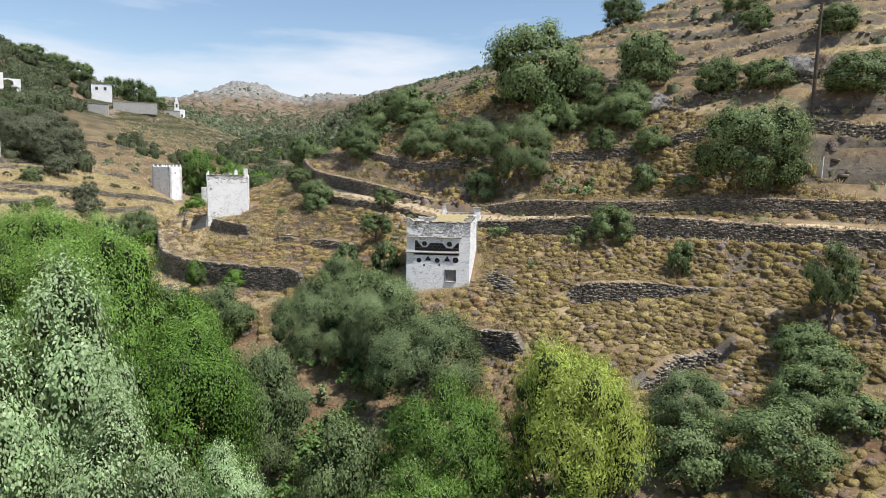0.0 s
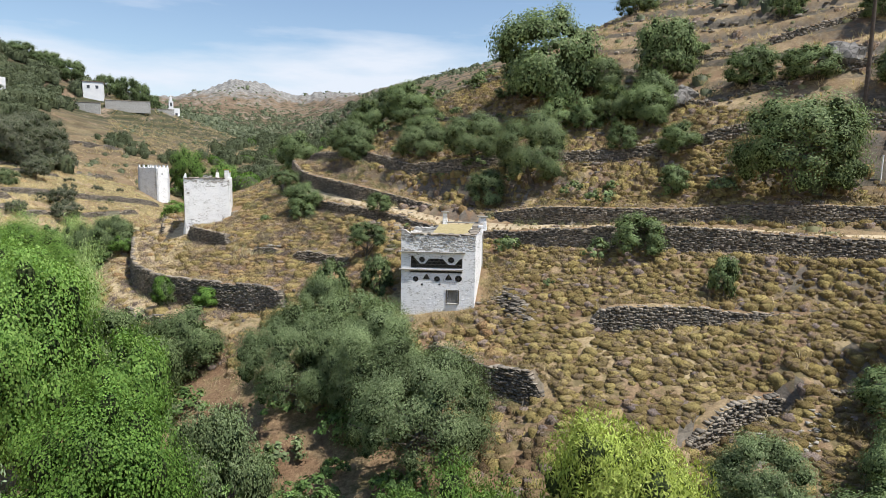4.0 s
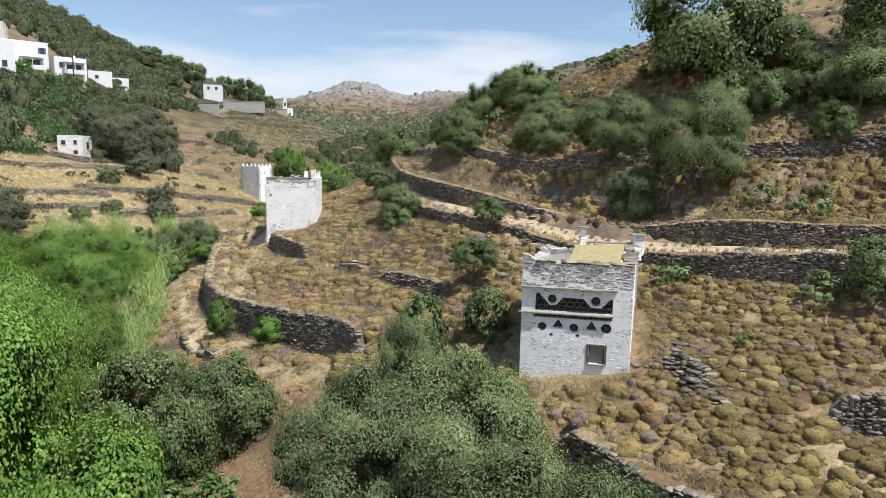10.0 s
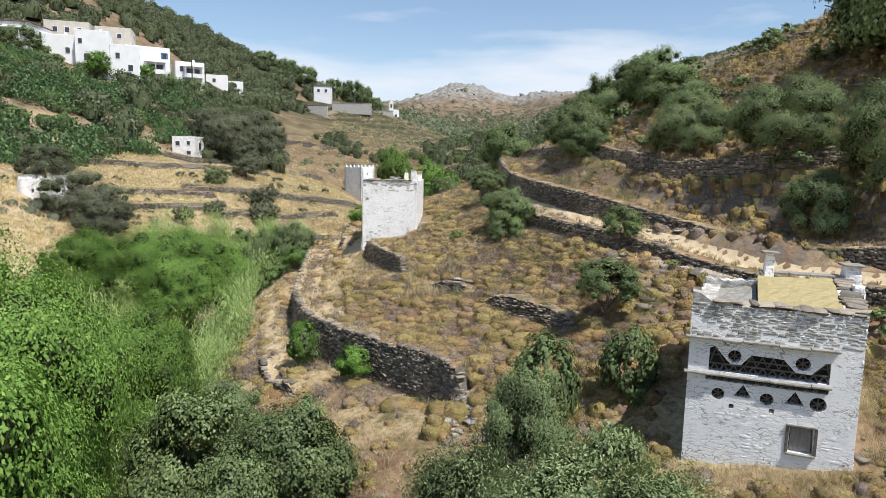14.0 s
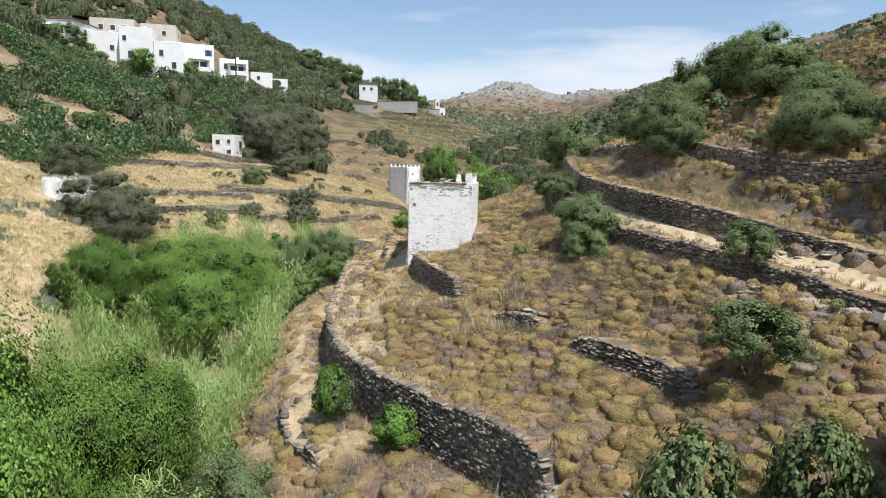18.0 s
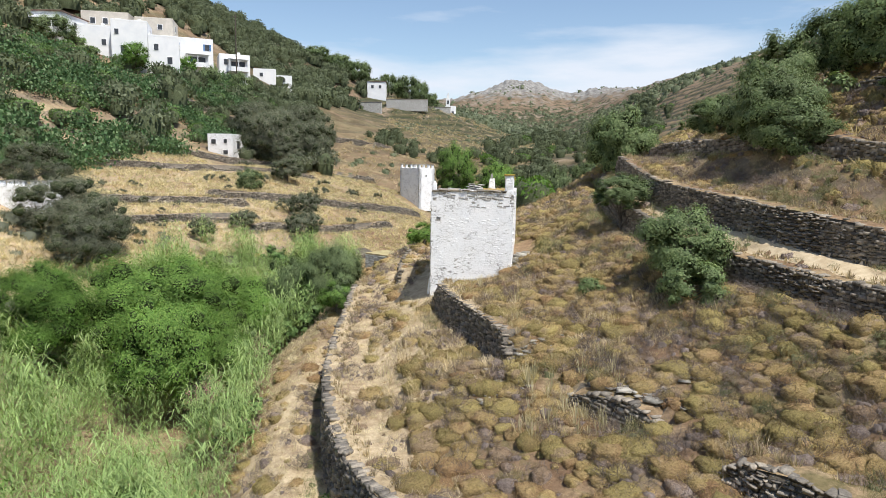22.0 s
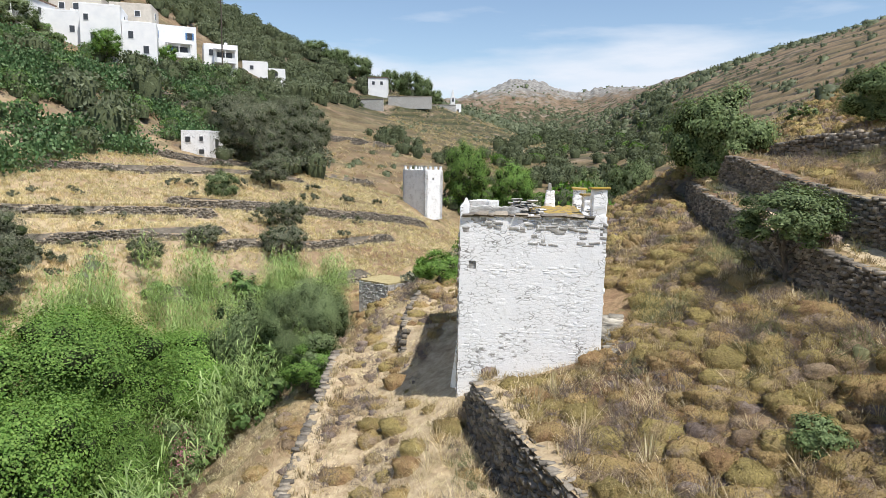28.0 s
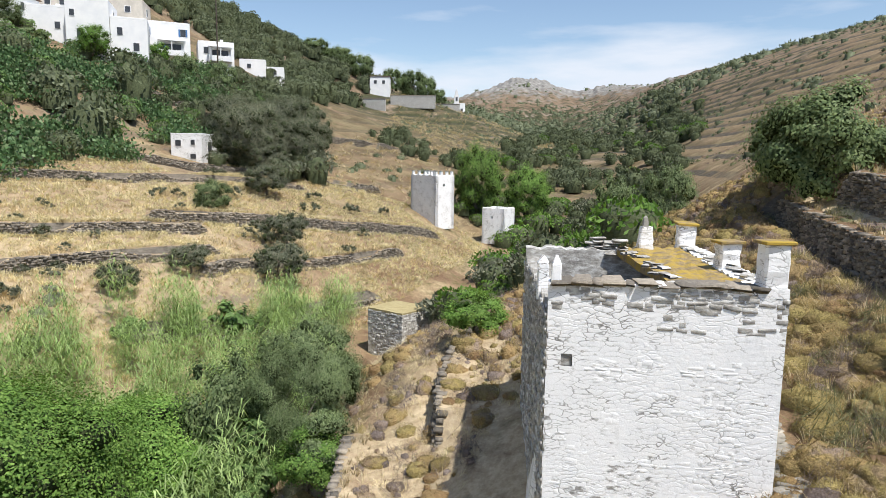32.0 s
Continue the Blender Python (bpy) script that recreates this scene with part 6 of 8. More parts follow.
tree_kind("maple", "plane_tree", MAPLE_LEAF, (1, 1, 0.9), 1.6, 600, (0.082, 0.064), "bright green broad-leaved tree in the stream bed", (0.9, 2.2, 3.4), (3.4, 5.2), 0.0, -0.9, 30)
tree_kind("lime", "mulberry_tree", LIME_LEAF, (1, 1, 0.9), 1.7, 600, (0.082, 0.058), "light green leafy tree along the stream", (1.3, 2.6, 3.8), (3.5,), 0.3, -0.9, 40)
tree_kind("oak", "oak_tree", OAK_LEAF, (1, 1, 0.82), 0.85, 470, (0.095, 0.062), "dark green evergreen oak on a terrace", (0.9, 1.5, 2.0), (1.6, 2.6, 4.2), 0.0, -0.9, 50, -0.10)
tree_kind("olive", "olive_tree", OLIVE_LEAF, (1, 1, 0.8), 0.85, 640, (0.086, 0.038), "grey-green olive tree with several stems", (1.2, 2.0, 3.0), (2.2, 3.4), 0.5, -0.9, 60, -0.12)
tree_kind("tam", "tamarisk_tree", GREY_LEAF, (1, 1, 0.85), 0.9, 560, (0.10, 0.036), "dull grey-green tamarisk on the dry fields", (1.6,), (1.6, 3.4), 0.9, -0.9, 70)
plant("willow", "10.9,18.8,-8.3,2.5")
plant("sallow", "7.3,20.4,-9.9,2.3 5.4,17.6,-11.0,1.9")
plant("poplar", "-4.5,20,-5.9,2.3 -5.2,16.4,-6.3,1.9 -2.2,15.6,-7.5,1.5 0.2,16.6,-8.5,1")
plant("maple", "-1.5,24.1,-8.4,2.5 8.8,14.6,-10.8,1.7 -23.9,68.7,-8.1,2.8 -3.1,51.6,-8.2,0.7 -0.3,49.2,-8.7,0.8")
plant("lime", "-9.8,40.7,-6.2,3.8 -5.6,33.6,-6.4,3 -19.2,73.5,-9.6,4.6 -16.8,78.5,-10.6,3 -19.2,76.6,-10.4,2.6 -16.6,68.6,-9.9,3 -14.9,70.6,-10.6,2 -2.2,32.4,-8.4,1.6 -10.2,46.2,-8.6,2.9 -6.9,38.4,-8.5,2.1 -11.8,46.7,-9.3,2.8 -9.4,49.8,-8.8,1.9 -9.1,48.5,-8.6,2.2 -9.4,149.3,-0.3,3.6 -2.4,154.4,-3.1,3.5 -5.2,82,-5.3,1.2 -16.5,81.2,-11.5,1.1 -9.7,76,-8.4,1.1 -2.1,33,-8.1,1.5")
plant("oak", "-4.1,42.4,-9.6,2.3 -0.8,42.1,-9.5,2.1 -2.4,40.4,-9.9,1.6 3.8,22.1,-10.6,1.8 5.4,19,-11.0,1.5 23.6,20.6,-8.4,1.6 22.7,18,-9.4,1.1 -14.4,80.4,-8.5,2.2 7,42.1,-6.3,1.1 9.7,43,-6.1,1 8.3,88.2,1.3,2.3 23.9,37.7,-3.9,1.6 25.7,32.8,-5.0,0.8 27.3,58.5,9.6,5 34.3,37.3,1.6,3.9 36.9,54.4,10.4,3")
plant("oak", "19,77.1,6.6,2.9 18.6,68.3,4.7,2.3 31.2,44.1,2.0,1.6 19,72.9,6.5,2.7 17.8,62.3,3.0,1.9 12.6,68.2,1.4,1.9 12.9,79.5,2.6,1.9 13.0,73.2,2.0,2 8.4,85.4,1.6,2.7 15.5,77.2,5.4,2.3 -13.3,80.1,-11.1,1.4 -3.1,51.9,-8.5,0.8")
plant("olive", "-5,47,-10.4,1.6 1.4,26.9,-9.6,1.9 4.3,35.4,-8.6,2.6 8.7,30,-9.6,3.3 7.4,34.8,-8.6,3.1 7,33.6,-9.1,1.9 9.1,32.1,-9.6,1.8 6.2,40.4,-7.4,1.5 8.1,37.7,-7.8,1.5 18,21.6,-10.0,1.8 -10.9,79.5,-7.3,2.2 12.7,70.1,2.3,2.4 17,60.4,1.8,2.3 19.9,54.9,2.1,2.6 22.6,49.7,1.6,2.9 27.9,24.2,-4.6,1.2")
plant("olive", "-30.8,112.4,-2.6,1.8 9.8,118.3,-1.4,2.4 6.9,132.8,-2.8,2.7 -14.5,90,-9.9,2.9 -9.3,76.6,-8.0,1.1")
plant("tam", "-39.5,144,4.6,4.4 -28.4,79.6,-6.2,2.8 -29.8,82.6,-5.0,2.6 -45.5,148.5,6.4,4.4 -37.5,149,5.4,5 -33.6,146,3.4,3.6 -33,131.2,0.4,2.6 -22.6,108.6,-5.2,2.0 -35.6,156,5.8,3.2 -36.2,132.8,3.4,4.6 -38.6,137.5,4.2,3.4 -33.3,138,2.6,3.8 -37.4,133,3.4,2.6 -29.5,121.7,-1.8,2.4 -32.8,83.4,-4.6,3.7 -39.8,89.4,-1.5,3 -21.1,103.4,-7.1,2.1 -26.6,92.4,-6.3,1.2 -25.2,97.9,-6.1,1.4")


# ---- low growth ----
def on_ground(n, x0, x1, y0, y1, keep, seed):
    """Random places on the ground where keep(x, y) allows."""
    rng = np.random.default_rng(seed)
    x, y = rng.uniform(x0, x1, n), rng.uniform(y0, y1, n)
    m = rng.random(n) < keep(x, y)
    x, y = x[m], y[m]
    return np.stack([x, y, ground_z(x, y)], 1), rng


def clear_of_buildings(x, y):
    free = np.ones_like(x)
    for cx, cy, r in ((13.4, 41.4, 3.0), (-1.2, 72.6, 3.6), (-37.8, 86, 2.6), (-14, 136, 3.6), (-7.5, 140, 2.6), (-11.2, 98.7, 2.4), (-44, 135.5, 4.5), (-46.5, 130.5, 4.5), (-45, 126, 4.0), (-42.5, 131, 4.0), (-40, 125, 3.5), (-37.5, 119, 3.0)):
        free = free * (np.hypot(x - cx, y - cy) > r)
    for name in ("path_wall", "upper_path_wall", "garden_wall", "dovecote_wall", "bank_wall", "flank_wall", "heap_wall", "middle_wall", "stub_wall", "bush_terrace_wall"):
        fine, _, left, *_ = WALLS[name]
        centre = fine + left * (0.9 if name == "path_wall" else 0.0)
        d = np.min(np.hypot(x[:, None] - centre[None, :, 0], y[:, None] - centre[None, :, 1]), 1)
        free = free * (d > (1.1 if name == "path_wall" else 0.45))
    return free


def dome_model(seed, blades, length, width, squash=0.50, k=9, rows=3, heads=9, gain=(0.10, 0.48), wild=0.65, tight=7.0, core=0.93):
    """A cushion shrub of radius one: a low, lopsided mound of several heads, bristling with thin twigs. wild: how far the twigs stray from the mound's face, core: how large the close mass inside is."""
    rng = np.random.default_rng(seed)
    lumps = rng.normal(0, 1, (heads, 3))
    lumps[:, 2] = np.abs(lumps[:, 2]) * 0.7
    lumps /= np.linalg.norm(lumps, axis=1)[:, None]
    gains = rng.uniform(*gain, heads)
    a0, reach = rng.uniform(0, 6.28), rng.uniform(0.75, 1.15, 2)
    def swell(u):
        near = np.exp(tight * ((u[:, None] * lumps[None]).sum(-1) - 1)) * gains
        return 0.66 + near.max(1)
    def shear(p):
        c, s = math.cos(a0), math.sin(a0)
        q = np.stack([p[:, 0] * c - p[:, 1] * s, p[:, 0] * s + p[:, 1] * c, p[:, 2]], 1)
        return q * [reach[0], reach[1], 1.0]
    u = rng.normal(0, 1, (blades, 3))
    u /= np.linalg.norm(u, axis=1)[:, None]
    u[:, 2] = np.abs(u[:, 2])
    p = shear(u * swell(u)[:, None] * [1, 1, squash])
    way = u + rng.normal(0, wild, (blades, 3)) + [0, 0, 0.35]
    way /= np.linalg.norm(way, axis=1)[:, None]
    side = np.cross(way, rng.normal(0, 1, (blades, 3)))
    side /= np.linalg.norm(side, axis=1)[:, None]
    ln, wd = length * rng.uniform(0.4, 1.6, (blades, 1)), width * rng.uniform(0.6, 1.3, (blades, 1))
    v = np.stack([p - way * ln * 0.35, p + side * wd * 0.5, p + way * ln * 0.65, p - side * wd * 0.5], 1).reshape(-1, 3)
    f = np.arange(4 * blades).reshape(-1, 4)
    e = (math.pi / 2 * np.arange(rows + 1) / rows)[:, None]
    a = (2 * math.pi * np.arange(k) / k)[None] + 0.5 * e
    hu = np.stack([np.cos(a) * np.cos(e), np.sin(a) * np.cos(e), np.sin(e) + 0 * a], -1).reshape(-1, 3)
    hv = shear(hu * (core * swell(hu) * rng.uniform(0.90, 1.04, len(hu)))[:, None] * [1, 1, squash])
    foot = hu[:, 2] < 0.05
    hv[foot] = hv[foot] * [0.72, 0.72, 0] - [0, 0, 0.5]
    hf = [(i * k + j, i * k + (j + 1) % k, (i + 1) * k + (j + 1) % k, (i + 1) * k + j) for i in range(rows) for j in range(k)]
    return join([(v, f), (hv, np.array(hf))])


def strew(name, models, spots, sizes, rng, mat, label, category, tall=None, inner=0):
    """Many copies of small models as one mesh of stuff. inner: how many faces at the end of each model are its twiggy
    heart, painted as if in shade.
    """
    out_v, out_f, out_s, count = [], [], [], 0
    pick = rng.integers(len(models), size=len(spots))
    yaw = rng.uniform(0, 2 * np.pi, len(spots))
    tall = np.ones(len(spots)) if tall is None else tall
    for k, (v, f) in enumerate(models):
        idx = np.flatnonzero(pick == k)
        if not len(idx):
            continue
        c, s = np.cos(yaw[idx])[:, None], np.sin(yaw[idx])[:, None]
        sz = sizes[idx][:, None]
        w = np.stack([(v[None, :, 0] * c - v[None, :, 1] * s) * sz, (v[None, :, 0] * s + v[None, :, 1] * c) * sz, v[None, :, 2] * sz * tall[idx][:, None]], -1) + spots[idx][:, None]
        out_v.append(w.reshape(-1, 3))
        out_f.append((f[None] + len(v) * np.arange(len(idx))[:, None, None]).reshape(-1, 4) + count)
        out_s.append(np.tile(np.arange(len(f)) >= len(f) - inner, len(idx)))
        count += len(idx) * len(v)
    ob = new(name, quick_mesh(name, np.concatenate(out_v), np.concatenate(out_f), mat, True, np.concatenate(out_s), SHADED_LEAVES if inner else None))
    return tagged(ob, label, category, kind="stuff")


NEAR_DOMES = [dome_model(s, 170, 0.20, 0.022, 0.58, 12, 4, 30, (0.14, 0.40), 0.75, 20.0, 0.88) for s in (1, 2, 3, 4, 8, 9)]
TWIGGY_DOMES = [dome_model(s, 230, 0.42, 0.014, 0.66, 9, 3, 14, (0.10, 0.40), 0.85, 9.0, 0.72) for s in (41, 42, 43, 44)]
MID_DOMES = [dome_model(s, 48, 0.20, 0.044, 0.60, 9, 4, 16, (0.12, 0.36), 0.6, 12.0) for s in (11, 12, 13, 14)]
ROUND_DOMES = [dome_model(s, 50, 0.18, 0.044, 0.64, 10, 4, 18, (0.12, 0.36), 0.6, 12.0) for s in (15, 16, 17, 18)]
FAR_DOMES = [dome_model(s, 16, 0.40, 0.07, 0.6, 7, 2, 7, (0.12, 0.40), 0.6) for s in (5, 6, 7)]


def patchy(x, y, scale, seed, lo, hi):
    return smooth01((ripple(x, y, scale + 0 * x, seed) - lo) / (hi - lo))


def right_bank(x, y):
    """Where cushions grow: the benches east of the stream."""
    inside = (x > np.interp(y, [10, 30, 42, 50, 60, 80, 100], [16, 9, 0, -7, -11, -11, -5])) & (x < np.interp(y, [10, 40, 60, 90, 110], [40, 38, 32, 26, 30]))
    return inside * clear_of_buildings(x, y)


def straw_bench(x, y):
    """The golden grass bench above the footpath."""
    lo, hi = np.interp(y, [56, 66, 76, 86], [12.4, 9.8, 8.2, 8.0]), np.interp(y, [56, 66, 76, 86], [15.4, 13.0, 11.6, 11.0])
    return ((x > lo) & (x < hi) & (y > 55) & (y < 88)) * 1.0


def bare_bench(x, y):
    """The dry-grass bench inside the garden wall, and the footpath round it."""
    return smooth01(1.2 - np.hypot((x + 4.6) / 4.8, (y - 68) / 18))


outer_strip = lambda x, y: (x > np.interp(y, [42, 50, 60, 70, 80, 95], [-4, -9, -12, -13.5, -13, -10])) * (x < np.interp(y, [42, 50, 60, 70, 80, 95], [4, 2, -4, -6, -6, -2])) * 1.0


for n, (mat, name, label, thick, size) in enumerate((
        (OCHRE_SHRUB, "ochre_cushion_shrubs", "low ochre cushion shrubs covering the benches", 0.95, (0.16, 0.80)),
        (GREEN_SHRUB, "yellow_green_cushion_shrubs", "yellow-green spiny cushion shrubs on the slope", 0.75, (0.18, 0.85)),
        (BROWN_SHRUB, "brown_cushion_shrubs", "dried brown-mauve cushion shrubs", 0.75, (0.14, 0.65)))):
    keep = lambda x, y: right_bank(x, y) * np.maximum(patchy(x, y, 4.0, 30 + n, -0.60, 0.05), 0.9 * (n == 1) * (y < 46)) * thick * (1 - 0.85 * bare_bench(x, y)) * (1 - 0.9 * straw_bench(x, y)) * (1 - 0.8 * outer_strip(x, y)) * np.where((n == 2) & (y < 45), 0.7, 1.0)
    spots, rng = on_ground(27000, -12, 46, 14, 100, keep, 40 + n)
    grow = size[0] + (size[1] - size[0]) * rng.random(len(spots)) ** 1.8
    near = (spots[:, 1] > 44) & (spots[:, 1] < 78) & (spots[:, 0] < 11)
    flank = (spots[:, 1] < 44) & (spots[:, 0] > 14.5) & (spots[:, 0] < 34)
    mid = ~near & ~flank & (spots[:, 1] > 34) & (spots[:, 0] < 19)
    for flag, models, tag in ((near, TWIGGY_DOMES if n == 2 else NEAR_DOMES, ""), (mid, MID_DOMES, "_lower"), (flank, ROUND_DOMES, "_flank"), (~near & ~mid & ~flank, FAR_DOMES, "_upper")):
        sp = spots[flag]
        strew(name + tag, models, sp - [0, 0, 0.04], grow[flag] * {"_upper": 1.0, "_flank": 0.72, "": 0.98, "_lower": 0.85}[tag], rng, RUST_SHRUB if tag == "_upper" and n == 0 else OLIVE_SHRUB if tag == "_flank" and n == 0 else mat, label, "shrubs", tall=rng.uniform(0.75, 1.25, len(sp)) * (1.3 if tag == "_lower" else 1.0))


def tuft_model(seed, blades, spread=0.30, width=0.035):
    """A tuft of dry stalks, one unit tall."""
    rng = np.random.default_rng(seed)
    a = rng.uniform(0, 2 * np.pi, blades)
    foot = np.stack([np.cos(a), np.sin(a), 0 * a], 1) * rng.uniform(0, 0.16, (blades, 1))
    tip = np.stack([np.cos(a), np.sin(a), 0 * a], 1) * rng.uniform(0.05, spread * 2, (blades, 1)) + np.stack([0 * a, 0 * a, rng.uniform(0.55, 1.1, blades)], 1)
    side = np.stack([-np.sin(a), np.cos(a), 0 * a], 1) * width
    mid = foot * 0.45 + tip * 0.55 + [0, 0, 0.06]
    v = np.stack([foot, mid + side, tip, mid - side], 1).reshape(-1, 3)
    return v, np.arange(4 * blades).reshape(-1, 4)


TUFTS = [tuft_model(s, 16) for s in (1, 2, 3)]
FIELD_TUFTS = [tuft_model(s, 9, 0.62, 0.036) for s in (7, 8, 9)]
FINE_TUFTS = [tuft_model(s, 12, 0.60, 0.014) for s in (4, 5, 6)]
spots, rng = on_ground(50000, -14, 16, 32, 98, lambda x, y: clear_of_buildings(x, y) * np.clip(right_bank(x, y) * (0.30 + 0.62 * bare_bench(x, y)) + 0.6 * outer_strip(x, y), 0, 0.95) * (0.35 + 0.65 * patchy(x, y, 2.2, 74, -0.3, 0.2)), 60)
strew("dry_grass", FINE_TUFTS, spots, rng.uniform(0.10, 0.36, len(spots)), rng, STRAW, "bleached dry grass between the shrubs", "grass", tall=rng.uniform(0.35, 0.9, len(spots)))
fields = lambda x, y: ((x < np.interp(y, [60, 85, 100, 125, 140], [-26, -24, -15, -9, -6])) & (x > np.interp(y, [60, 100, 140], [-50, -52, -40]))) * patchy(x, y, 9, 71, -0.6, -0.1) * clear_of_buildings(x, y)
spots, rng = on_ground(52000, -52, -8, 62, 140, fields, 61)
pale = ripple(spots[:, 0], spots[:, 1], 6.0 + 0 * spots[:, 0], 77) > -0.3
for flag, mat, name in ((pale, PALE_STRAW, "pale_field_grass"), (~pale, STRAW, "field_grass")):
    strew(name, FIELD_TUFTS, spots[flag], rng.uniform(0.18, 0.50, flag.sum()), rng, mat, "straw-coloured grass on the abandoned fields", "grass")


# broom, dead twigs and seeding stalks
BROOMS = [dome_model(s, 150, 0.80, 0.018, 0.85, 6, 2, core=0.5) for s in (21, 22, 23)]
DEAD = [dome_model(s, 110, 0.85, 0.013, 0.75, 5, 2, wild=0.8, core=0.4) for s in (24, 25, 26)]
SPIKES = [tuft_model(s, 12, 0.26, 0.013) for s in (27, 28)]
slope_side = lambda x, y: right_bank(x, y) * (x > np.interp(y, [40, 60, 80, 95], [6, 1, 1.5, 0])) * (x < 26) * patchy(x, y, 5, 75, 0.0, 0.3)
spots, rng = on_ground(1500, 0, 28, 40, 95, slope_side, 80)
strew("broom_bushes", BROOMS, spots - [0, 0, 0.05], rng.uniform(0.3, 0.62, len(spots)), rng, BROOM, "grey-green wiry broom bushes among the cushions", "shrubs")
spots, rng = on_ground(7000, -8, 24, 40, 95, lambda x, y: right_bank(x, y) * np.clip(0.8 * patchy(x, y, 3.5, 76, -0.05, 0.3) + 0.6 * (np.hypot((x - 7) / 4, (y - 57) / 6) < 1), 0, 1), 81)
strew("dead_twigs", DEAD, spots - [0, 0, 0.0], rng.uniform(0.25, 0.62, len(spots)), rng, DEAD_TWIG, "dead grey-brown twiggy shrubs", "shrubs")
spots, rng = on_ground(160, 1.2, 4.2, 54.4, 58.6, lambda x, y: 0.5 + 0 * x, 82)
more, rng = on_ground(140, -5.0, 1.5, 60.5, 69.0, lambda x, y: 0.35 * patchy(x, y, 1.6, 78, 0.0, 0.2), 83)
spots = np.concatenate([spots, more])
strew("seeding_stalks", SPIKES, spots, rng.uniform(0.35, 0.75, len(spots)), rng, PALE_STRAW, "pale seeding flower stalks on the bench", "flowers")
banks = lambda x, y: (x > np.interp(y, [5, 40, 60, 100], [24, 20, 14, 9])) * (0.25 + 0.75 * patchy(x, y, 7, 72, -0.25, 0.15)) * clear_of_buildings(x, y)
spots, rng = on_ground(16000, 12, 84, 6, 105, banks, 62)
strew("bank_grass", FIELD_TUFTS, spots - [0, 0, 0.05], rng.uniform(0.22, 0.55, len(spots)), rng, STRAW, "dry grass on the upper benches", "grass")


def reed_model(seed, leaves=30):
    """A reed stalk with long bent leaves, one unit tall."""
    rng = np.random.default_rng(seed)
    pts = []
    for k in range(leaves):
        a, z = rng.uniform(0, 2 * np.pi), 0.25 + 0.7 * k / leaves
        o = np.array([rng.normal(0, 0.07), rng.normal(0, 0.07), z])
        d = np.array([np.cos(a), np.sin(a), 0])
        s = np.array([-np.sin(a), np.cos(a), 0]) * 0.0065
        tip, mid = o + d * rng.uniform(0.08, 0.19) + [0, 0, rng.uniform(-0.08, 0.14)], o + d * 0.06 + [0, 0, rng.uniform(0.03, 0.09)]
        pts.append([o, mid + s, tip, mid - s])
    v = np.array(pts).reshape(-1, 3)
    return v, np.arange(len(v)).reshape(-1, 4)


REEDS = [reed_model(s) for s in (1, 2, 3)]
stream = lambda x, y: np.interp(y, [10, 40, 55, 70, 85, 100, 120, 150], [-1, -9, -13, -18.5, -19, -15, -8, 0])
reedy = lambda x, y: (np.abs(x - stream(x, y)) < np.interp(y, [40, 60, 70, 90, 100], [3.5, 6.5, 7.0, 8.0, 4.0])) * clear_of_buildings(x, y) * ((x < -15) | (y < 84)) * (np.hypot((x + 13.6) / 1.9, (y - 69.2) / 6.0) > 1)
spots, rng = on_ground(18000, -31, -2, 44, 104, lambda x, y: reedy(x, y) * (0.35 + 0.65 * patchy(x, y, 5.0, 79, -0.3, 0.1)), 63)
stand = 0.55 + 0.75 * patchy(spots[:, 0], spots[:, 1], 4.5, 120, -0.35, 0.3)
strew("reed_bed", REEDS, spots, rng.uniform(1.5, 3.3, len(spots)) * stand, rng, REED_LEAF, "dense green giant reeds filling the stream bed", "reeds")


def pad_model(seed, pads=60):
    """A prickly pear: thick oval pads growing out of one another."""
    rng = np.random.default_rng(seed)
    c = np.stack([rng.normal(0, 0.45, pads), rng.normal(0, 0.45, pads), rng.uniform(0.1, 1.0, pads)], 1)
    n = rng.normal(0, 1, (pads, 3)) * [1, 1, 0.5]
    return leaves_at(c, n * 3, 0.19, 0.145, rng)


PADS = [pad_model(s) for s in (1, 2, 3)]
pears = lambda x, y: ((x < np.interp(y, [80, 105, 130, 175], [-43, -46, -42, -48])) & (x > np.interp(y, [80, 110, 140, 175], [-60, -74, -78, -72]))) * patchy(x, y, 13, 73, -0.10, 0.04) * clear_of_buildings(x, y)
spots, rng = on_ground(4600, -80, -40, 84, 176, pears, 64)
strew("prickly_pears", PADS, spots, rng.uniform(1.3, 2.4, len(spots)), rng, CACTUS, "thicket of dark green prickly pears below the village", "cactus")


def clump_model(seed, leaves, leaf):
    return crown_arrays(seed, (1, 1, 0.8), 12, leaves, leaf, low=-0.2)


CLUMPS = [dome_model(s, 300, 0.15, 0.105, 0.85, 9, 3, 16, (0.15, 0.45), 0.6, 10.0, 0.88) for s in (21, 22, 23, 34, 35)]
TINY_CLUMPS = [dome_model(s, 16, 0.26, 0.20, 0.75, 6, 2, 6, (0.12, 0.40), 0.4) for s in (27, 28, 29)]
SMALL_CLUMPS = [dome_model(s, 44, 0.20, 0.12, 0.75, 8, 2, 8, (0.12, 0.40), 0.5) for s in (24, 25, 26, 36)]


HEARTS = {id(CLUMPS): 27, id(TINY_CLUMPS): 0, id(SMALL_CLUMPS): 0}


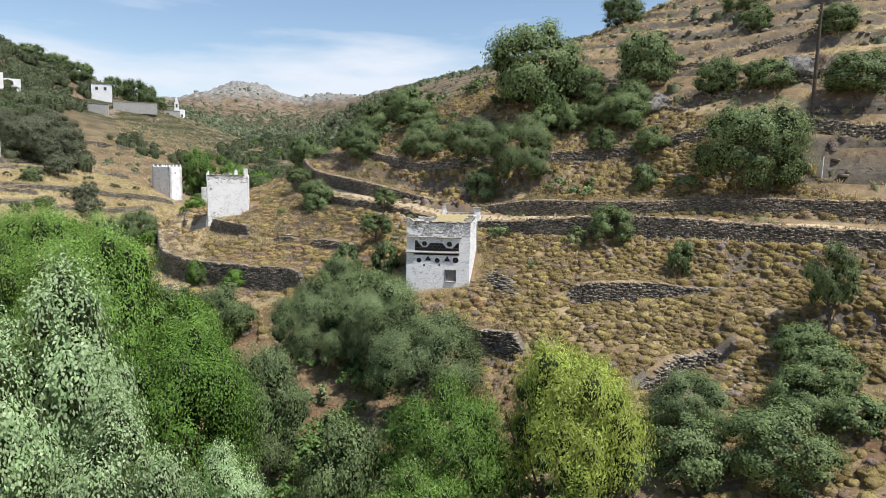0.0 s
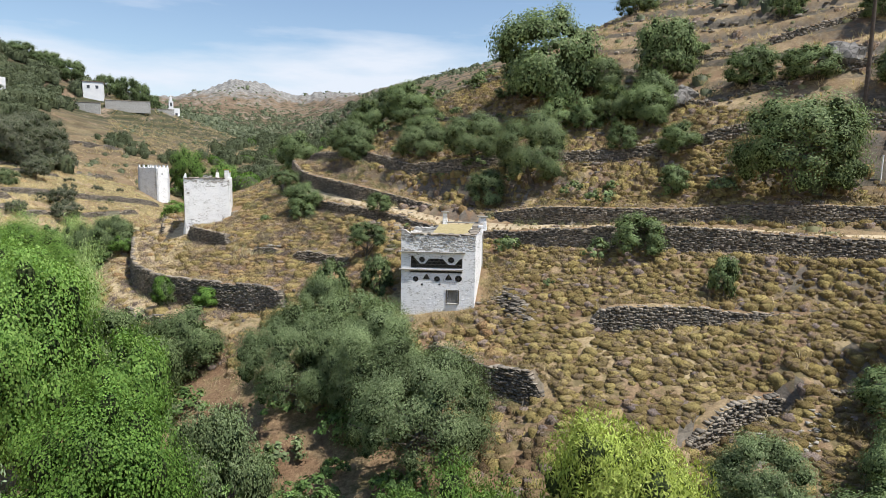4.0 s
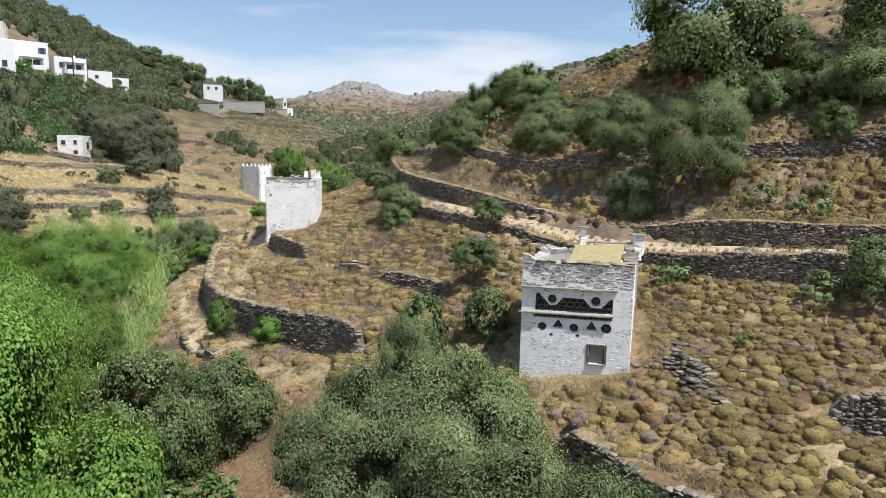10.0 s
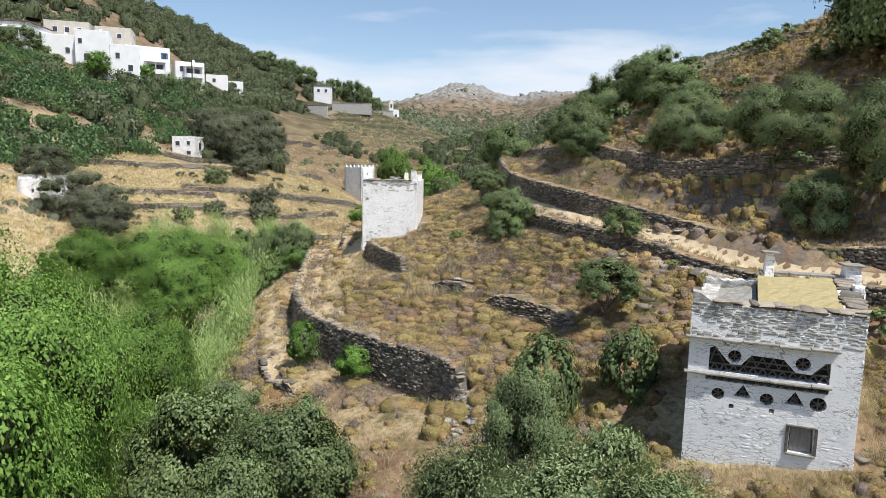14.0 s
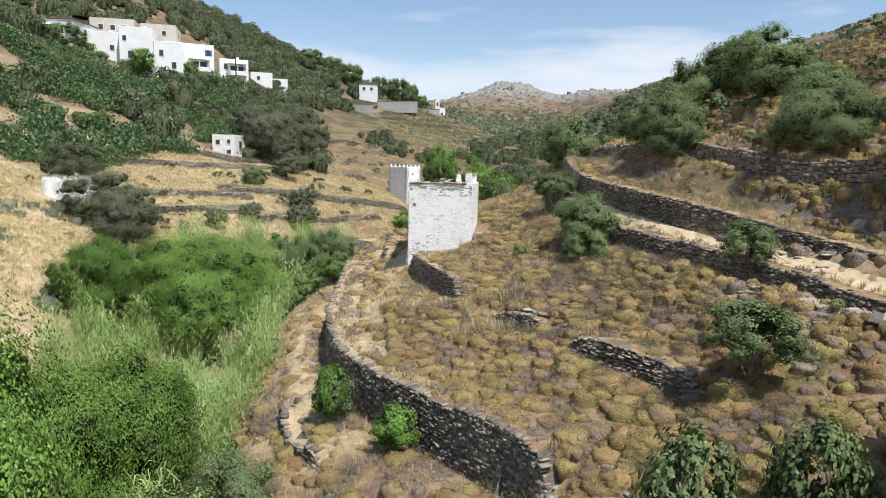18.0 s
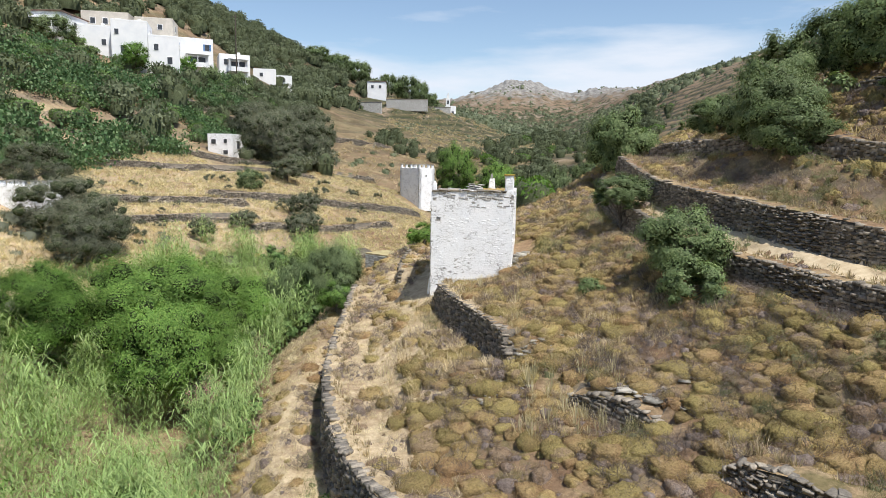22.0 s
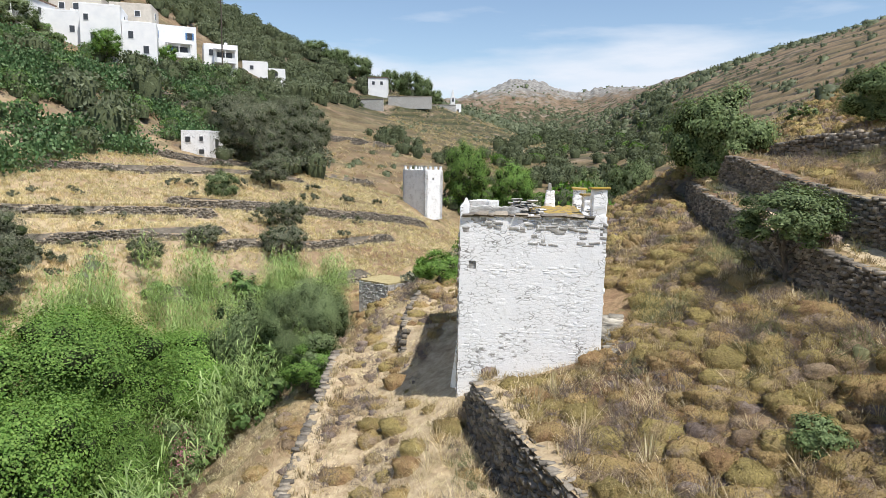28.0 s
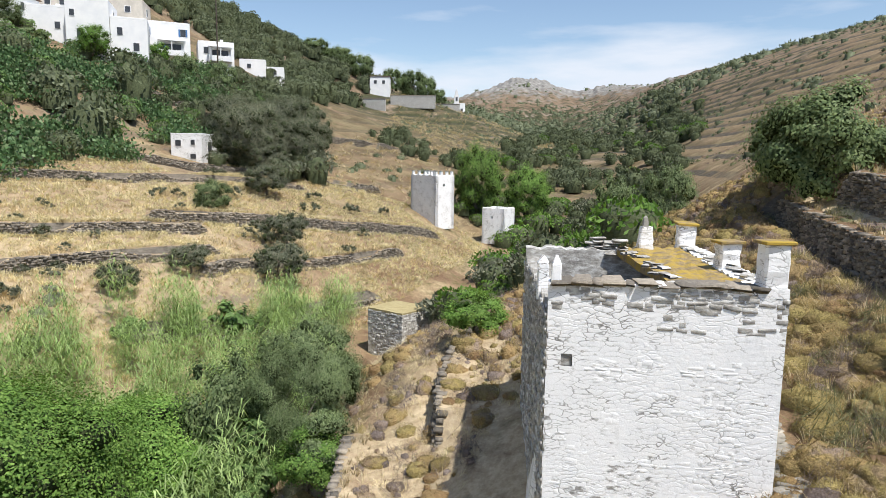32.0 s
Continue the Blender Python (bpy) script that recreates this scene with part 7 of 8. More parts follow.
def woods(name, n, x0, x1, y0, y1, keep, size, mat, seed, label, models):
    spots, rng = on_ground(n, x0, x1, y0, y1, keep, seed)
    sz = (size[0] + (size[1] - size[0]) * rng.random(len(spots)) ** 1.7) * (0.7 + 0.6 * rng.random(len(spots)))
    strew(name, models, spots + np.stack([0 * sz, 0 * sz, sz * (0.0 if len(models[0][0]) < 700 else 0.45)], 1), sz, rng, mat, label, "trees", tall=rng.uniform(0.8, 1.15, len(spots)), inner=HEARTS[id(models)])


left_slope = lambda x, y: (x < np.interp(y, [60, 110, 135, 160, 200, 250, 300, 360], [-48, -50, -38, -42, -47, -56, -68, -70])) * patchy(x, y, 30, 81, -0.42, 0.0) * np.where((x > -82) & (y < 178), 0.25, 1.0) * clear_of_buildings(x, y) * ((y < 140) | (x > -58 - 0.05 * (y - 140)) | (x < -84) | (y > 205))
woods("hillside_scrub", 2100, -130, -30, 60, 330, left_slope, (1.4, 3.3), HILL_LEAF, 65, "grey-green olives and scrub on the western slope", CLUMPS)
woods("hillside_oaks", 800, -130, -30, 70, 330, left_slope, (1.6, 3.8), HILL_LEAF, 66, "dark evergreen trees on the western slope", CLUMPS)
right_slope = lambda x, y: (x > np.interp(y, [10, 60, 90, 150, 300], [34, 26, 16, 24, 50])) * (0.12 + 0.88 * patchy(x, y, 18, 82, -0.25, 0.25))
woods("eastern_scrub", 2000, 14, 150, 5, 330, right_slope, (0.45, 1.5), HILL_LEAF, 67, "dark scrub dotted over the terraced eastern slope", SMALL_CLUMPS)
valley = lambda x, y: (np.abs(x - np.interp(y, [100, 150, 200, 300, 450], [-2, 4, 12, 30, 42])) < np.interp(y, [100, 150, 200, 300, 450], [5, 15, 22, 30, 34])) * (0.55 + 0.45 * patchy(x, y, 20, 83, -0.3, 0.2)) * clear_of_buildings(x, y) * ((x > -3) | (y > 150))
woods("valley_woods", 900, -14, 90, 104, 450, valley, (1.6, 3.4), HILL_LEAF, 68, "woods of mixed green along the valley floor", CLUMPS)
woods("valley_green", 380, -14, 80, 108, 330, lambda x, y: valley(x, y) * patchy(x, y, 15, 84, -0.1, 0.3), (1.6, 3.2), MAPLE_LEAF, 69, "fresh green trees along the stream", CLUMPS)
behind = lambda x, y: (x > np.interp(y, [88, 100, 120, 134, 146, 165], [-6, -8.5, -6, -4, -12, -12])) * (x < np.interp(y, [88, 100, 120, 165], [3, 3, 10, 20])) * clear_of_buildings(x, y)
for n, (mat, count, name, label) in enumerate(((MAPLE_LEAF, 110, "stream_trees", "fresh green trees behind the white dovecote"), (LIME_LEAF, 70, "stream_bushes", "light green bushes behind the white dovecote"), (GREY_LEAF, 80, "stream_scrub", "grey-green scrub behind the white dovecote"))):
    woods(name, count, -14, 20, 88, 165, behind, (1.1, 2.4), mat, 130 + n, label, CLUMPS)
distant = lambda x, y: (np.abs(x) < 0.42 * y) * np.clip(0.15 * patchy(x, y, 90, 85, -0.1, 0.35) + smooth01((75 - base(x, y)) / 40) * (0.35 + 0.65 * patchy(x, y, 50, 88, -0.3, 0.2)), 0, 1)
woods("distant_scrub", 11000, -170, 230, 330, 1000, distant, (1.8, 4.2), HILL_LEAF, 70, "far dark scrub on the rocky hills", TINY_CLUMPS)


# ---- growth along the wall tops, rubble and flowers ----
def crest_spots(names, step, inset, seed):
    rng = np.random.default_rng(seed)
    out = []
    for name in names:
        fine, top, left, *_ = WALLS[name]
        run = np.r_[0, np.cumsum(np.linalg.norm(np.diff(fine, axis=0), axis=1))]
        for u in np.arange(0.3, run[-1] - 0.3, step):
            u += rng.uniform(-step, step) / 2
            xy = np.array([np.interp(u, run, fine[:, k]) + np.interp(u, run, left[:, k]) * (inset + rng.uniform(-0.15, 0.5)) for k in (0, 1)])
            out.append([*xy, float(np.interp(u, run, top)) - 0.06])
    return np.array(out), rng


spots, rng = crest_spots(("garden_wall", "dovecote_wall", "path_wall", "upper_path_wall", "middle_wall", "bank_wall", "flank_wall", "bush_terrace_wall", "oak_terrace_wall", "long_field_wall", "field_wall", "reed_wall"), 0.16, 0.25, 90)
strew("wall_top_grass", TUFTS, spots, rng.uniform(0.15, 0.38, len(spots)), rng, STRAW, "dry grass hanging over the terrace walls", "grass")
spots, rng = crest_spots(("garden_wall", "dovecote_wall", "path_wall", "upper_path_wall", "middle_wall", "bank_wall", "flank_wall", "bush_terrace_wall", "oak_terrace_wall", "high_terrace_wall"), 0.75, 0.45, 91)
strew("wall_top_shrubs", MID_DOMES, spots, rng.uniform(0.18, 0.45, len(spots)), rng, BROWN_SHRUB, "brown cushions growing along the wall tops", "shrubs")


def rubble(x, y, spread, n, seed, label, size=(0.12, 0.5), long=(1, 1), mat=PALE_STONE, heap=0.0):
    """Loose fallen stones lying on the ground."""
    rng = np.random.default_rng(seed)
    px, py = x + rng.normal(0, spread * long[0], n), y + rng.normal(0, spread * long[1], n)
    sz = 0.75 * rng.uniform(*size, (n, 1)) * np.stack([np.ones(n), rng.uniform(0.5, 0.9, n), rng.uniform(0.10, 0.24, n)], 1)
    c = np.stack([px, py, ground_z(px, py) + sz[:, 2] * 0.3 + heap * rng.random(n) * np.exp(-((px - x) / spread / long[0]) ** 2 - ((py - y) / spread / long[1]) ** 2)], 1)
    ob = new("rubble", quick_mesh("rubble", *box_arrays(c, sz, rng.uniform(0, 3.1, n), 0.3, rng), mat))
    tagged(ob, label, "stones", kind="stuff")


rubble(0.7, 57.9, 0.7, 110, 1, "spill of pale fallen stones on the bench", (0.10, 0.42), (0.7, 1.3))
rubble(1.6, 59.6, 0.45, 80, 2, "tumbled stones at the end of the wall", (0.1, 0.45))
rubble(16.1, 37.6, 0.7, 230, 3, "dark heap of fallen slabs beside the dovecote", (0.18, 0.62), (0.7, 1.5), ROCK, 0.5)
rubble(12.6, 52.6, 1.2, 160, 4, "broken stones below the path", (0.15, 0.5), (0.7, 1.6))
rubble(8.6, 48.6, 0.9, 110, 5, "stones strewn down the gully", (0.12, 0.45), (0.7, 1.6))
rubble(20.6, 24.0, 1.0, 220, 6, "pale stone pile where the wall has fallen", (0.12, 0.45), (1.4, 0.5))
rubble(1.35, 70.9, 0.4, 90, 7, "stacked slabs beside the white wall", (0.3, 0.9), (0.4, 1.7))
rubble(4.3, 56.0, 0.55, 70, 9, "pale slabs tumbled at the broken stub of wall", (0.15, 0.55))
rubble(4.9, 44.6, 0.6, 90, 8, "broken end of the garden wall", (0.2, 0.7))


def oleander(x, y, r, seed, flower=OLEANDER_PINK, name="oleander", label="flowering pink oleander bush beside the stream"):
    ob = tagged(new(name), label, name, name + "s")
    z = float(ground_z(x, y))
    v, f = crown_arrays(seed, (r, r, r * 1.1), 34, 4200, (0.14, 0.032), droop=0.8, low=-0.7)
    part("foliage", quick_mesh("foliage", v + [x, y, z + r], f, OAK_LEAF), ob)
    v, f = crown_arrays(seed + 1, (r * 1.06, r * 1.06, r * 1.16), 70, 900, (0.055, 0.05), low=-0.3, heart=0.05)
    part("blossom", quick_mesh("blossom", v + [x, y, z + r], f, flower), ob)
    part("stem", quick_mesh("stem", *[a if k else a + [x, y, z] for k, a in enumerate(trunk_arrays(seed, r, 0.05, r * 0.7, 5))], BARK), ob)


woods("slope_bushes", 90, -40, -23, 62, 90, lambda x, y: 0.8 * (x < np.interp(y, [60, 90], [-23, -27])) * clear_of_buildings(x, y), (0.6, 1.5), GREY_LEAF, 84, "grey-green bushes on the bank beyond the reeds", SMALL_CLUMPS)
spots, rng = on_ground(3500, -44, -22, 58, 92, lambda x, y: 0.8 * clear_of_buildings(x, y), 85)
strew("bank_straw", FIELD_TUFTS, spots, rng.uniform(0.2, 0.5, len(spots)), rng, STRAW, "dry grass on the bank beyond the reeds", "grass")
for x, y, r, seed in ((-14.3, 68.2, 1.2, 31), (-13.6, 67.0, 1.0, 33), (-14.6, 74.4, 1.4, 35), (-14.4, 72.0, 1.2, 37)):
    oleander(x, y, r, seed)

spur = lambda x, y: (x > np.interp(y, [140, 200, 330], [-34, -30, -45])) * (x < np.interp(y, [140, 200, 330], [-8, 0, 16])) * 0.8 * patchy(x, y, 9, 86, -0.3, 0.2)
woods("spur_scrub", 800, -46, 20, 146, 335, spur, (0.4, 1.5), HILL_LEAF, 71, "low scrub dotted over the bare spur", SMALL_CLUMPS)
woods("pear_bushes", 520, -82, -40, 92, 178, lambda x, y: ((x < np.interp(y, [80, 105, 130, 175], [-47, -50, -46, -50])) * patchy(x, y, 12, 87, -0.1, 0.15)) * clear_of_buildings(x, y) * (x > -80), (1.0, 2.2), GREEN_BUSH, 72, "fresh green bushes and creepers among the prickly pears", CLUMPS)
woods("village_garden", 120, -98, -52, 148, 176, lambda x, y: (np.abs(y - (152 + (x + 88) * 0.62)) < 2.6) * 1.0, (1.0, 2.0), GREEN_BUSH, 73, "garden bushes at the feet of the white houses", CLUMPS)
plant("maple", "-72.5,157.5,19.5,2.6 -66.5,166.5,19.0,1.8")
plant("olive", "-84.5,151.5,19.5,4 -93,148,20.5,3.4 -78.5,151.5,16.5,2.4 -62,166,16.4,2.6 -57.5,172,16.2,2.4")
plant("oak", "-45,305,31.0,5.5 -40,306,30.0,4.2 -36.5,318,27.0,3.4 -52,300,32.0,4.2 -64,300,36.0,5.5 -72,298,38.0,6 -80,296,40.0,6")


# ---- thickets along the stream ----
thicket = lambda x, y: (np.abs(x - np.interp(y, [8, 20, 30, 40, 50], [4, 3, 0, -6, -10])) < np.interp(y, [8, 25, 40, 50], [9, 8, 6, 5])) * (0.3 + 0.7 * patchy(x, y, 5, 89, -0.2, 0.2)) * clear_of_buildings(x, y)
NEAR_CLUMPS = [clump_model(s, 380, (0.17, 0.11)) for s in (31, 32, 33)]
HEARTS[id(NEAR_CLUMPS)] = 18 * 12
woods("stream_thicket", 320, -16, 13, 8, 50, thicket, (0.7, 1.6), GREEN_BUSH, 74, "dark green undergrowth below the trees by the stream", NEAR_CLUMPS)
woods("grey_thicket", 180, -16, 14, 12, 48, thicket, (0.6, 1.4), OLIVE_LEAF, 75, "grey-green undergrowth below the trees by the stream", NEAR_CLUMPS)
woods("reed_thicket", 120, -26, -6, 44, 98, lambda x, y: reedy(x, y) * patchy(x, y, 6, 90, -0.1, 0.2), (0.9, 1.9), GREEN_BUSH, 76, "leafy bushes among the reeds", NEAR_CLUMPS)

spots, rng = crest_spots(("garden_wall", "dovecote_wall", "middle_wall", "yard_wall"), 0.045, 0.05, 92)
strew("wall_crest_grass", FINE_TUFTS, spots, rng.uniform(0.10, 0.30, len(spots)), rng, STRAW, "dry grass over the crest of the bench walls", "grass", tall=rng.uniform(0.4, 1.0, len(spots)))
tussocky = lambda x, y: (x > np.interp(y, [10, 60, 90, 150], [36, 28, 18, 24])) * (0.25 + 0.75 * patchy(x, y, 8, 93, -0.3, 0.2))
for n, (mat, name, label) in enumerate(((BROWN_SHRUB, "brown_tussocks", "brown tussocks over the terraced eastern slope"), (BROOM, "green_tussocks", "dull green tussocks over the terraced eastern slope"))):
    spots, rng = on_ground(3600, 18, 120, 12, 170, tussocky, 94 + n)
    strew(name, FAR_DOMES, spots - [0, 0, 0.15], rng.uniform(0.3, 0.9, len(spots)), rng, mat, label, "shrubs", tall=rng.uniform(0.8, 1.4, len(spots)))

plant("oak", "19,17.9,-10.1,2 16.4,19.4,-10.7,1.5 22,19.6,-9.1,1.6 14,20.6,-11.1,1.3 24.9,22.6,-8.1,1.4 39,46.8,7.8,2 41.2,43.5,7.2,2.2 43.8,37.6,6.7,2.6 46.5,74,19.6,2.8 40.5,56,10.4,1.6 49.5,54.4,15.2,1.6 49.8,45.4,12.8,2 29.2,42,-0.5,1 52,60,17.6,1.8 56,52,17.8,1.5")
woods("tamarisk_grove", 46, -42, -28, 129, 141, lambda x, y: clear_of_buildings(x, y) * (np.hypot((x + 35) / 7, (y - 135) / 6) < 1), (1.4, 2.7), GREY_LEAF, 77, "dense grey-green grove beside the abandoned hut", CLUMPS)
woods("hut_bank_grove", 200, -64, -36, 146, 190, lambda x, y: clear_of_buildings(x, y) * (x < -38 - 0.15 * (y - 146)) * (0.3 + 0.7 * patchy(x, y, 6, 118, -0.3, 0.1)), (1.2, 2.8), HILL_LEAF, 119, "dark olive scrub climbing the bank behind the hut", CLUMPS)
spots, rng = on_ground(9000, -56, 18, 140, 330, lambda x, y: (x > np.interp(y, [140, 200, 330], [-36, -34, -56])) * (x < np.interp(y, [140, 200, 330], [-6, 4, 20])) * (0.3 + 0.7 * patchy(x, y, 8, 121, -0.3, 0.2)), 122)
strew("spur_grass", FIELD_TUFTS, spots, rng.uniform(0.4, 1.1, len(spots)), rng, STRAW, "dry grass and thistles over the bare spur", "grass", tall=rng.uniform(0.5, 1.0, len(spots)))
woods("spur_bushes", 70, -34, -12, 172, 196, lambda x, y: (np.hypot((x + 23) / 10, (y - 184) / 10) < 1) * 0.9, (0.9, 2.2), HILL_LEAF, 123, "dark bushes in the fold of the spur", CLUMPS)
woods("ridge_trees", 160, -84, -52, 196, 296, lambda x, y: (np.abs(x + 64 + 0.1 * (y - 245)) < 9) * 0.9, (1.6, 3.6), HILL_LEAF, 124, "dark trees along the shoulder of the spur", CLUMPS)
woods("field_bushes", 60, -50, -16, 84, 132, lambda x, y: fields(x, y), (0.5, 1.1), GREY_LEAF, 78, "low grey-green bushes on the abandoned fields", NEAR_CLUMPS)

woods("western_scrub", 420, -60, -24, 140, 330, lambda x, y: (x > -30 - 0.1 * (y - 140)) * (0.2 + 0.8 * patchy(x, y, 14, 97, -0.2, 0.2)), (0.3, 0.9), HILL_LEAF, 79, "small dark bushes over the dry spur", SMALL_CLUMPS)
woods("far_terrace_scrub", 1500, 40, 260, 90, 460, lambda x, y: (x > 40 + 0.05 * y) * (0.1 + 0.9 * patchy(x, y, 20, 98, -0.05, 0.3)), (0.4, 2.3), HILL_LEAF, 83, "dark bushes dotted over the far terraces", TINY_CLUMPS)
rng = np.random.default_rng(99)
px, py = rng.uniform(19, 62, 1900), rng.uniform(18, 92, 1900)
keep = (clear_of_buildings(px, py) > 0) & (ripple(px, py, 6 + 0 * px, 100) > -0.02) & ((px > 34) | (py > 46))
px, py = px[keep], py[keep]
sz = rng.uniform(0.15, 0.7, (len(px), 1)) * np.stack([np.ones(len(px)), rng.uniform(0.5, 0.9, len(px)), rng.uniform(0.25, 0.55, len(px))], 1)
tagged(new("hillside_stones", quick_mesh("hillside_stones", *box_arrays(np.stack([px, py, ground_z(px, py) + sz[:, 2] * 0.25], 1), sz, rng.uniform(0, 3.1, len(px)), 0.3, rng), ROCK)), "grey stones strewn over the upper terraces", "stones", kind="stuff")


def foot_spots(names, step, seed):
    """Places along the foot of walls."""
    rng = np.random.default_rng(seed)
    out = []
    for name in names:
        fine, top, left, *_ = WALLS[name]
        run = np.r_[0, np.cumsum(np.linalg.norm(np.diff(fine, axis=0), axis=1))]
        u = np.arange(0.3, run[-1] - 0.3, step)
        u = u + rng.uniform(-step, step, len(u)) / 2
        off = rng.uniform(0.45, 0.95, len(u))
        x, y = (np.interp(u, run, fine[:, k]) - np.interp(u, run, left[:, k]) * off for k in (0, 1))
        out.append(np.stack([x, y, ground_z(x, y) - 0.05], 1))
    return np.concatenate(out), rng


footed = ("garden_wall", "dovecote_wall", "path_wall", "upper_path_wall", "middle_wall", "bush_terrace_wall", "oak_terrace_wall", "long_field_wall", "field_wall", "field_wall_low", "flank_wall", "bank_wall")
spots, rng = foot_spots(footed, 1.1, 101)
keep = rng.random(len(spots)) < 0.62
strew("wall_foot_broom", BROOMS, spots[keep], rng.uniform(0.22, 0.60, keep.sum()), rng, BROOM, "grey-green broom growing at the foot of the walls", "shrubs")
strew("wall_foot_shrubs", MID_DOMES, spots[~keep], rng.uniform(0.3, 0.7, (~keep).sum()), rng, BROWN_SHRUB, "brown cushions at the foot of the walls", "shrubs")


# ---- steps, bedrock and a white post beside the path ----
def stone_steps():
    st = tagged(new("stone_steps"), "rough stone steps climbing to the footpath", "steps")
    rng = np.random.default_rng(102)
    for k in range(9):
        s = k / 8
        x, y = 11.2 + 2.2 * s, 48.2 + 3.2 * s
        for j in range(3):
            px, py = x + 0.42 * (j - 1) * 0.82, y - 0.42 * (j - 1) * 0.57
            ob = part("step", STONE_MESHES[rng.integers(12)], st)
            ob.matrix_basis = Matrix.LocRotScale((px, py, float(ground_z(px, py)) + 0.08), Euler((rng.normal(0, 0.06), rng.normal(0, 0.06), -0.6 + rng.normal(0, 0.15))), (rng.uniform(0.35, 0.55), rng.uniform(0.3, 0.42), 0.22))


def bedrock():
    oc = tagged(new("rock_outcrop"), "tilted pale bedrock slabs below the footpath", "rock")
    rng = np.random.default_rng(103)
    for k in range(16):
        x, y = 13.4 + 0.09 * k + rng.normal(0, 0.25), 51.2 - 0.2 * k + rng.normal(0, 0.3)
        ob = part("rock_slab", STONE_MESHES[rng.integers(12)], oc)
        ob.matrix_basis = Matrix.LocRotScale((x, y, float(ground_z(x, y)) + 0.04 + 0.02 * (k % 4)), Euler((0.12 + rng.normal(0, 0.05), 0.10 + rng.normal(0, 0.05), -1.1 + rng.normal(0, 0.2))), (rng.uniform(0.8, 1.9), rng.uniform(0.35, 0.7), rng.uniform(0.12, 0.24)))


stone_steps()
bedrock()
post = tagged(new("marker_post"), "thin white marker post on the upper terrace", "post")
z = float(ground_z(38.4, 35.05))
part("post", quick_mesh("post", *tube([(38.4, 35.05, z - 0.2), (38.41, 35.05, z + 0.7), (38.43, 35.05, z + 1.5)], [0.05, 0.05, 0.045], 8), VILLAGE_WHITE), post)

spots, rng = on_ground(12000, -14, 2, 46, 92, lambda x, y: clear_of_buildings(x, y) * np.maximum(bare_bench(x, y), 0.7 * outer_strip(x, y)) * (0.25 + 0.75 * patchy(x, y, 2.0, 104, -0.3, 0.15)), 105)
strew("bench_straw", FINE_TUFTS, spots, rng.uniform(0.12, 0.36, len(spots)), rng, PALE_STRAW, "pale standing straw on the bench below the dovecote", "grass", tall=rng.uniform(0.3, 0.85, len(spots)))

spots, rng = on_ground(9000, 8, 16, 55, 88, lambda x, y: straw_bench(x, y) * (0.4 + 0.6 * patchy(x, y, 2.4, 116, -0.3, 0.2)), 117)
strew("terrace_straw", FINE_TUFTS, spots, rng.uniform(0.12, 0.36, len(spots)), rng, STRAW, "golden dry grass on the bench above the footpath", "grass", tall=rng.uniform(0.4, 1.0, len(spots)))
plant("oak", "7.0,62.9,-3.0,1.75 6.9,60.6,-4.1,1.2 4.0,63.7,-4.9,0.55")
plant("oak", "6.1,71.2,-1.75,1.45 12.1,54.4,-3.0,1.05 10,47.6,-4.9,1.35", lift_off=0.45)
spots, rng = on_ground(6400, 14.5, 37, 20, 44, lambda x, y: right_bank(x, y) * 0.85, 110)
strew("olive_cushion_shrubs", MID_DOMES, spots - [0, 0, 0.06], rng.uniform(0.2, 0.46, len(spots)), rng, OLIVE_SHRUB, "close-set olive cushion shrubs on the dry flank", "shrubs", tall=rng.uniform(0.7, 1.2, len(spots)))
spots, rng = on_ground(4200, 12, 38, 40, 74, lambda x, y: right_bank(x, y) * 0.7 * patchy(x, y, 5, 111, -0.4, 0.0) * (1 - straw_bench(x, y)), 112)
strew("terrace_cushion_shrubs", MID_DOMES, spots - [0, 0, 0.06], rng.uniform(0.25, 0.6, len(spots)), rng, OLIVE_SHRUB, "yellow-olive cushion shrubs on the upper terraces", "shrubs", tall=rng.uniform(0.7, 1.2, len(spots)))
flank_slope = lambda x, y: right_bank(x, y) * (x > np.interp(y, [47, 56, 66], [7.5, 6.5, 4.5])) * (0.35 + 0.65 * patchy(x, y, 2.6, 113, -0.1, 0.2))
spots, rng = on_ground(230, 4.5, 13, 47, 66, flank_slope, 114)
strew("slope_broom", BROOMS, spots - [0, 0, 0.05], rng.uniform(0.25, 0.6, len(spots)), rng, BROOM, "dark grey-green broom on the rough slope below the path", "shrubs")
rng = np.random.default_rng(125)
px, py = np.array([2.4, 2.7, 3.1, 6.6, 6.2, 7.0, 5.0, 5.4, 4.6, 3.4, 5.8]), np.array([71.0, 71.8, 70.6, 70.0, 69.4, 68.6, 74.2, 73.2, 68.0, 73.4, 66.2])
strew("tall_broom", BROOMS, np.c_[px, py, ground_z(px, py)], rng.uniform(0.5, 0.85, len(px)), rng, BROOM, "tall grey-green broom beside the plain dovecote", "shrubs")
spots, rng = on_ground(9000, -3.5, 7.5, 58, 84, lambda x, y: clear_of_buildings(x, y) * patchy(x, y, 1.8, 126, -0.15, 0.2), 127)
strew("dovecote_straw", FINE_TUFTS, spots, rng.uniform(0.2, 0.55, len(spots)), rng, STRAW, "standing dry grass round the plain dovecote", "grass", tall=rng.uniform(0.5, 1.0, len(spots)))
spots, rng = on_ground(420, 4.5, 13, 47, 66, flank_slope, 115)
strew("slope_rust_shrubs", NEAR_DOMES, spots - [0, 0, 0.04], rng.uniform(0.25, 0.6, len(spots)), rng, RUST_SHRUB, "dull brown cushions on the rough slope below the path", "shrubs", tall=rng.uniform(0.8, 1.3, len(spots)))
plant("olive", "19.7,51.2,-1.6,1.6")
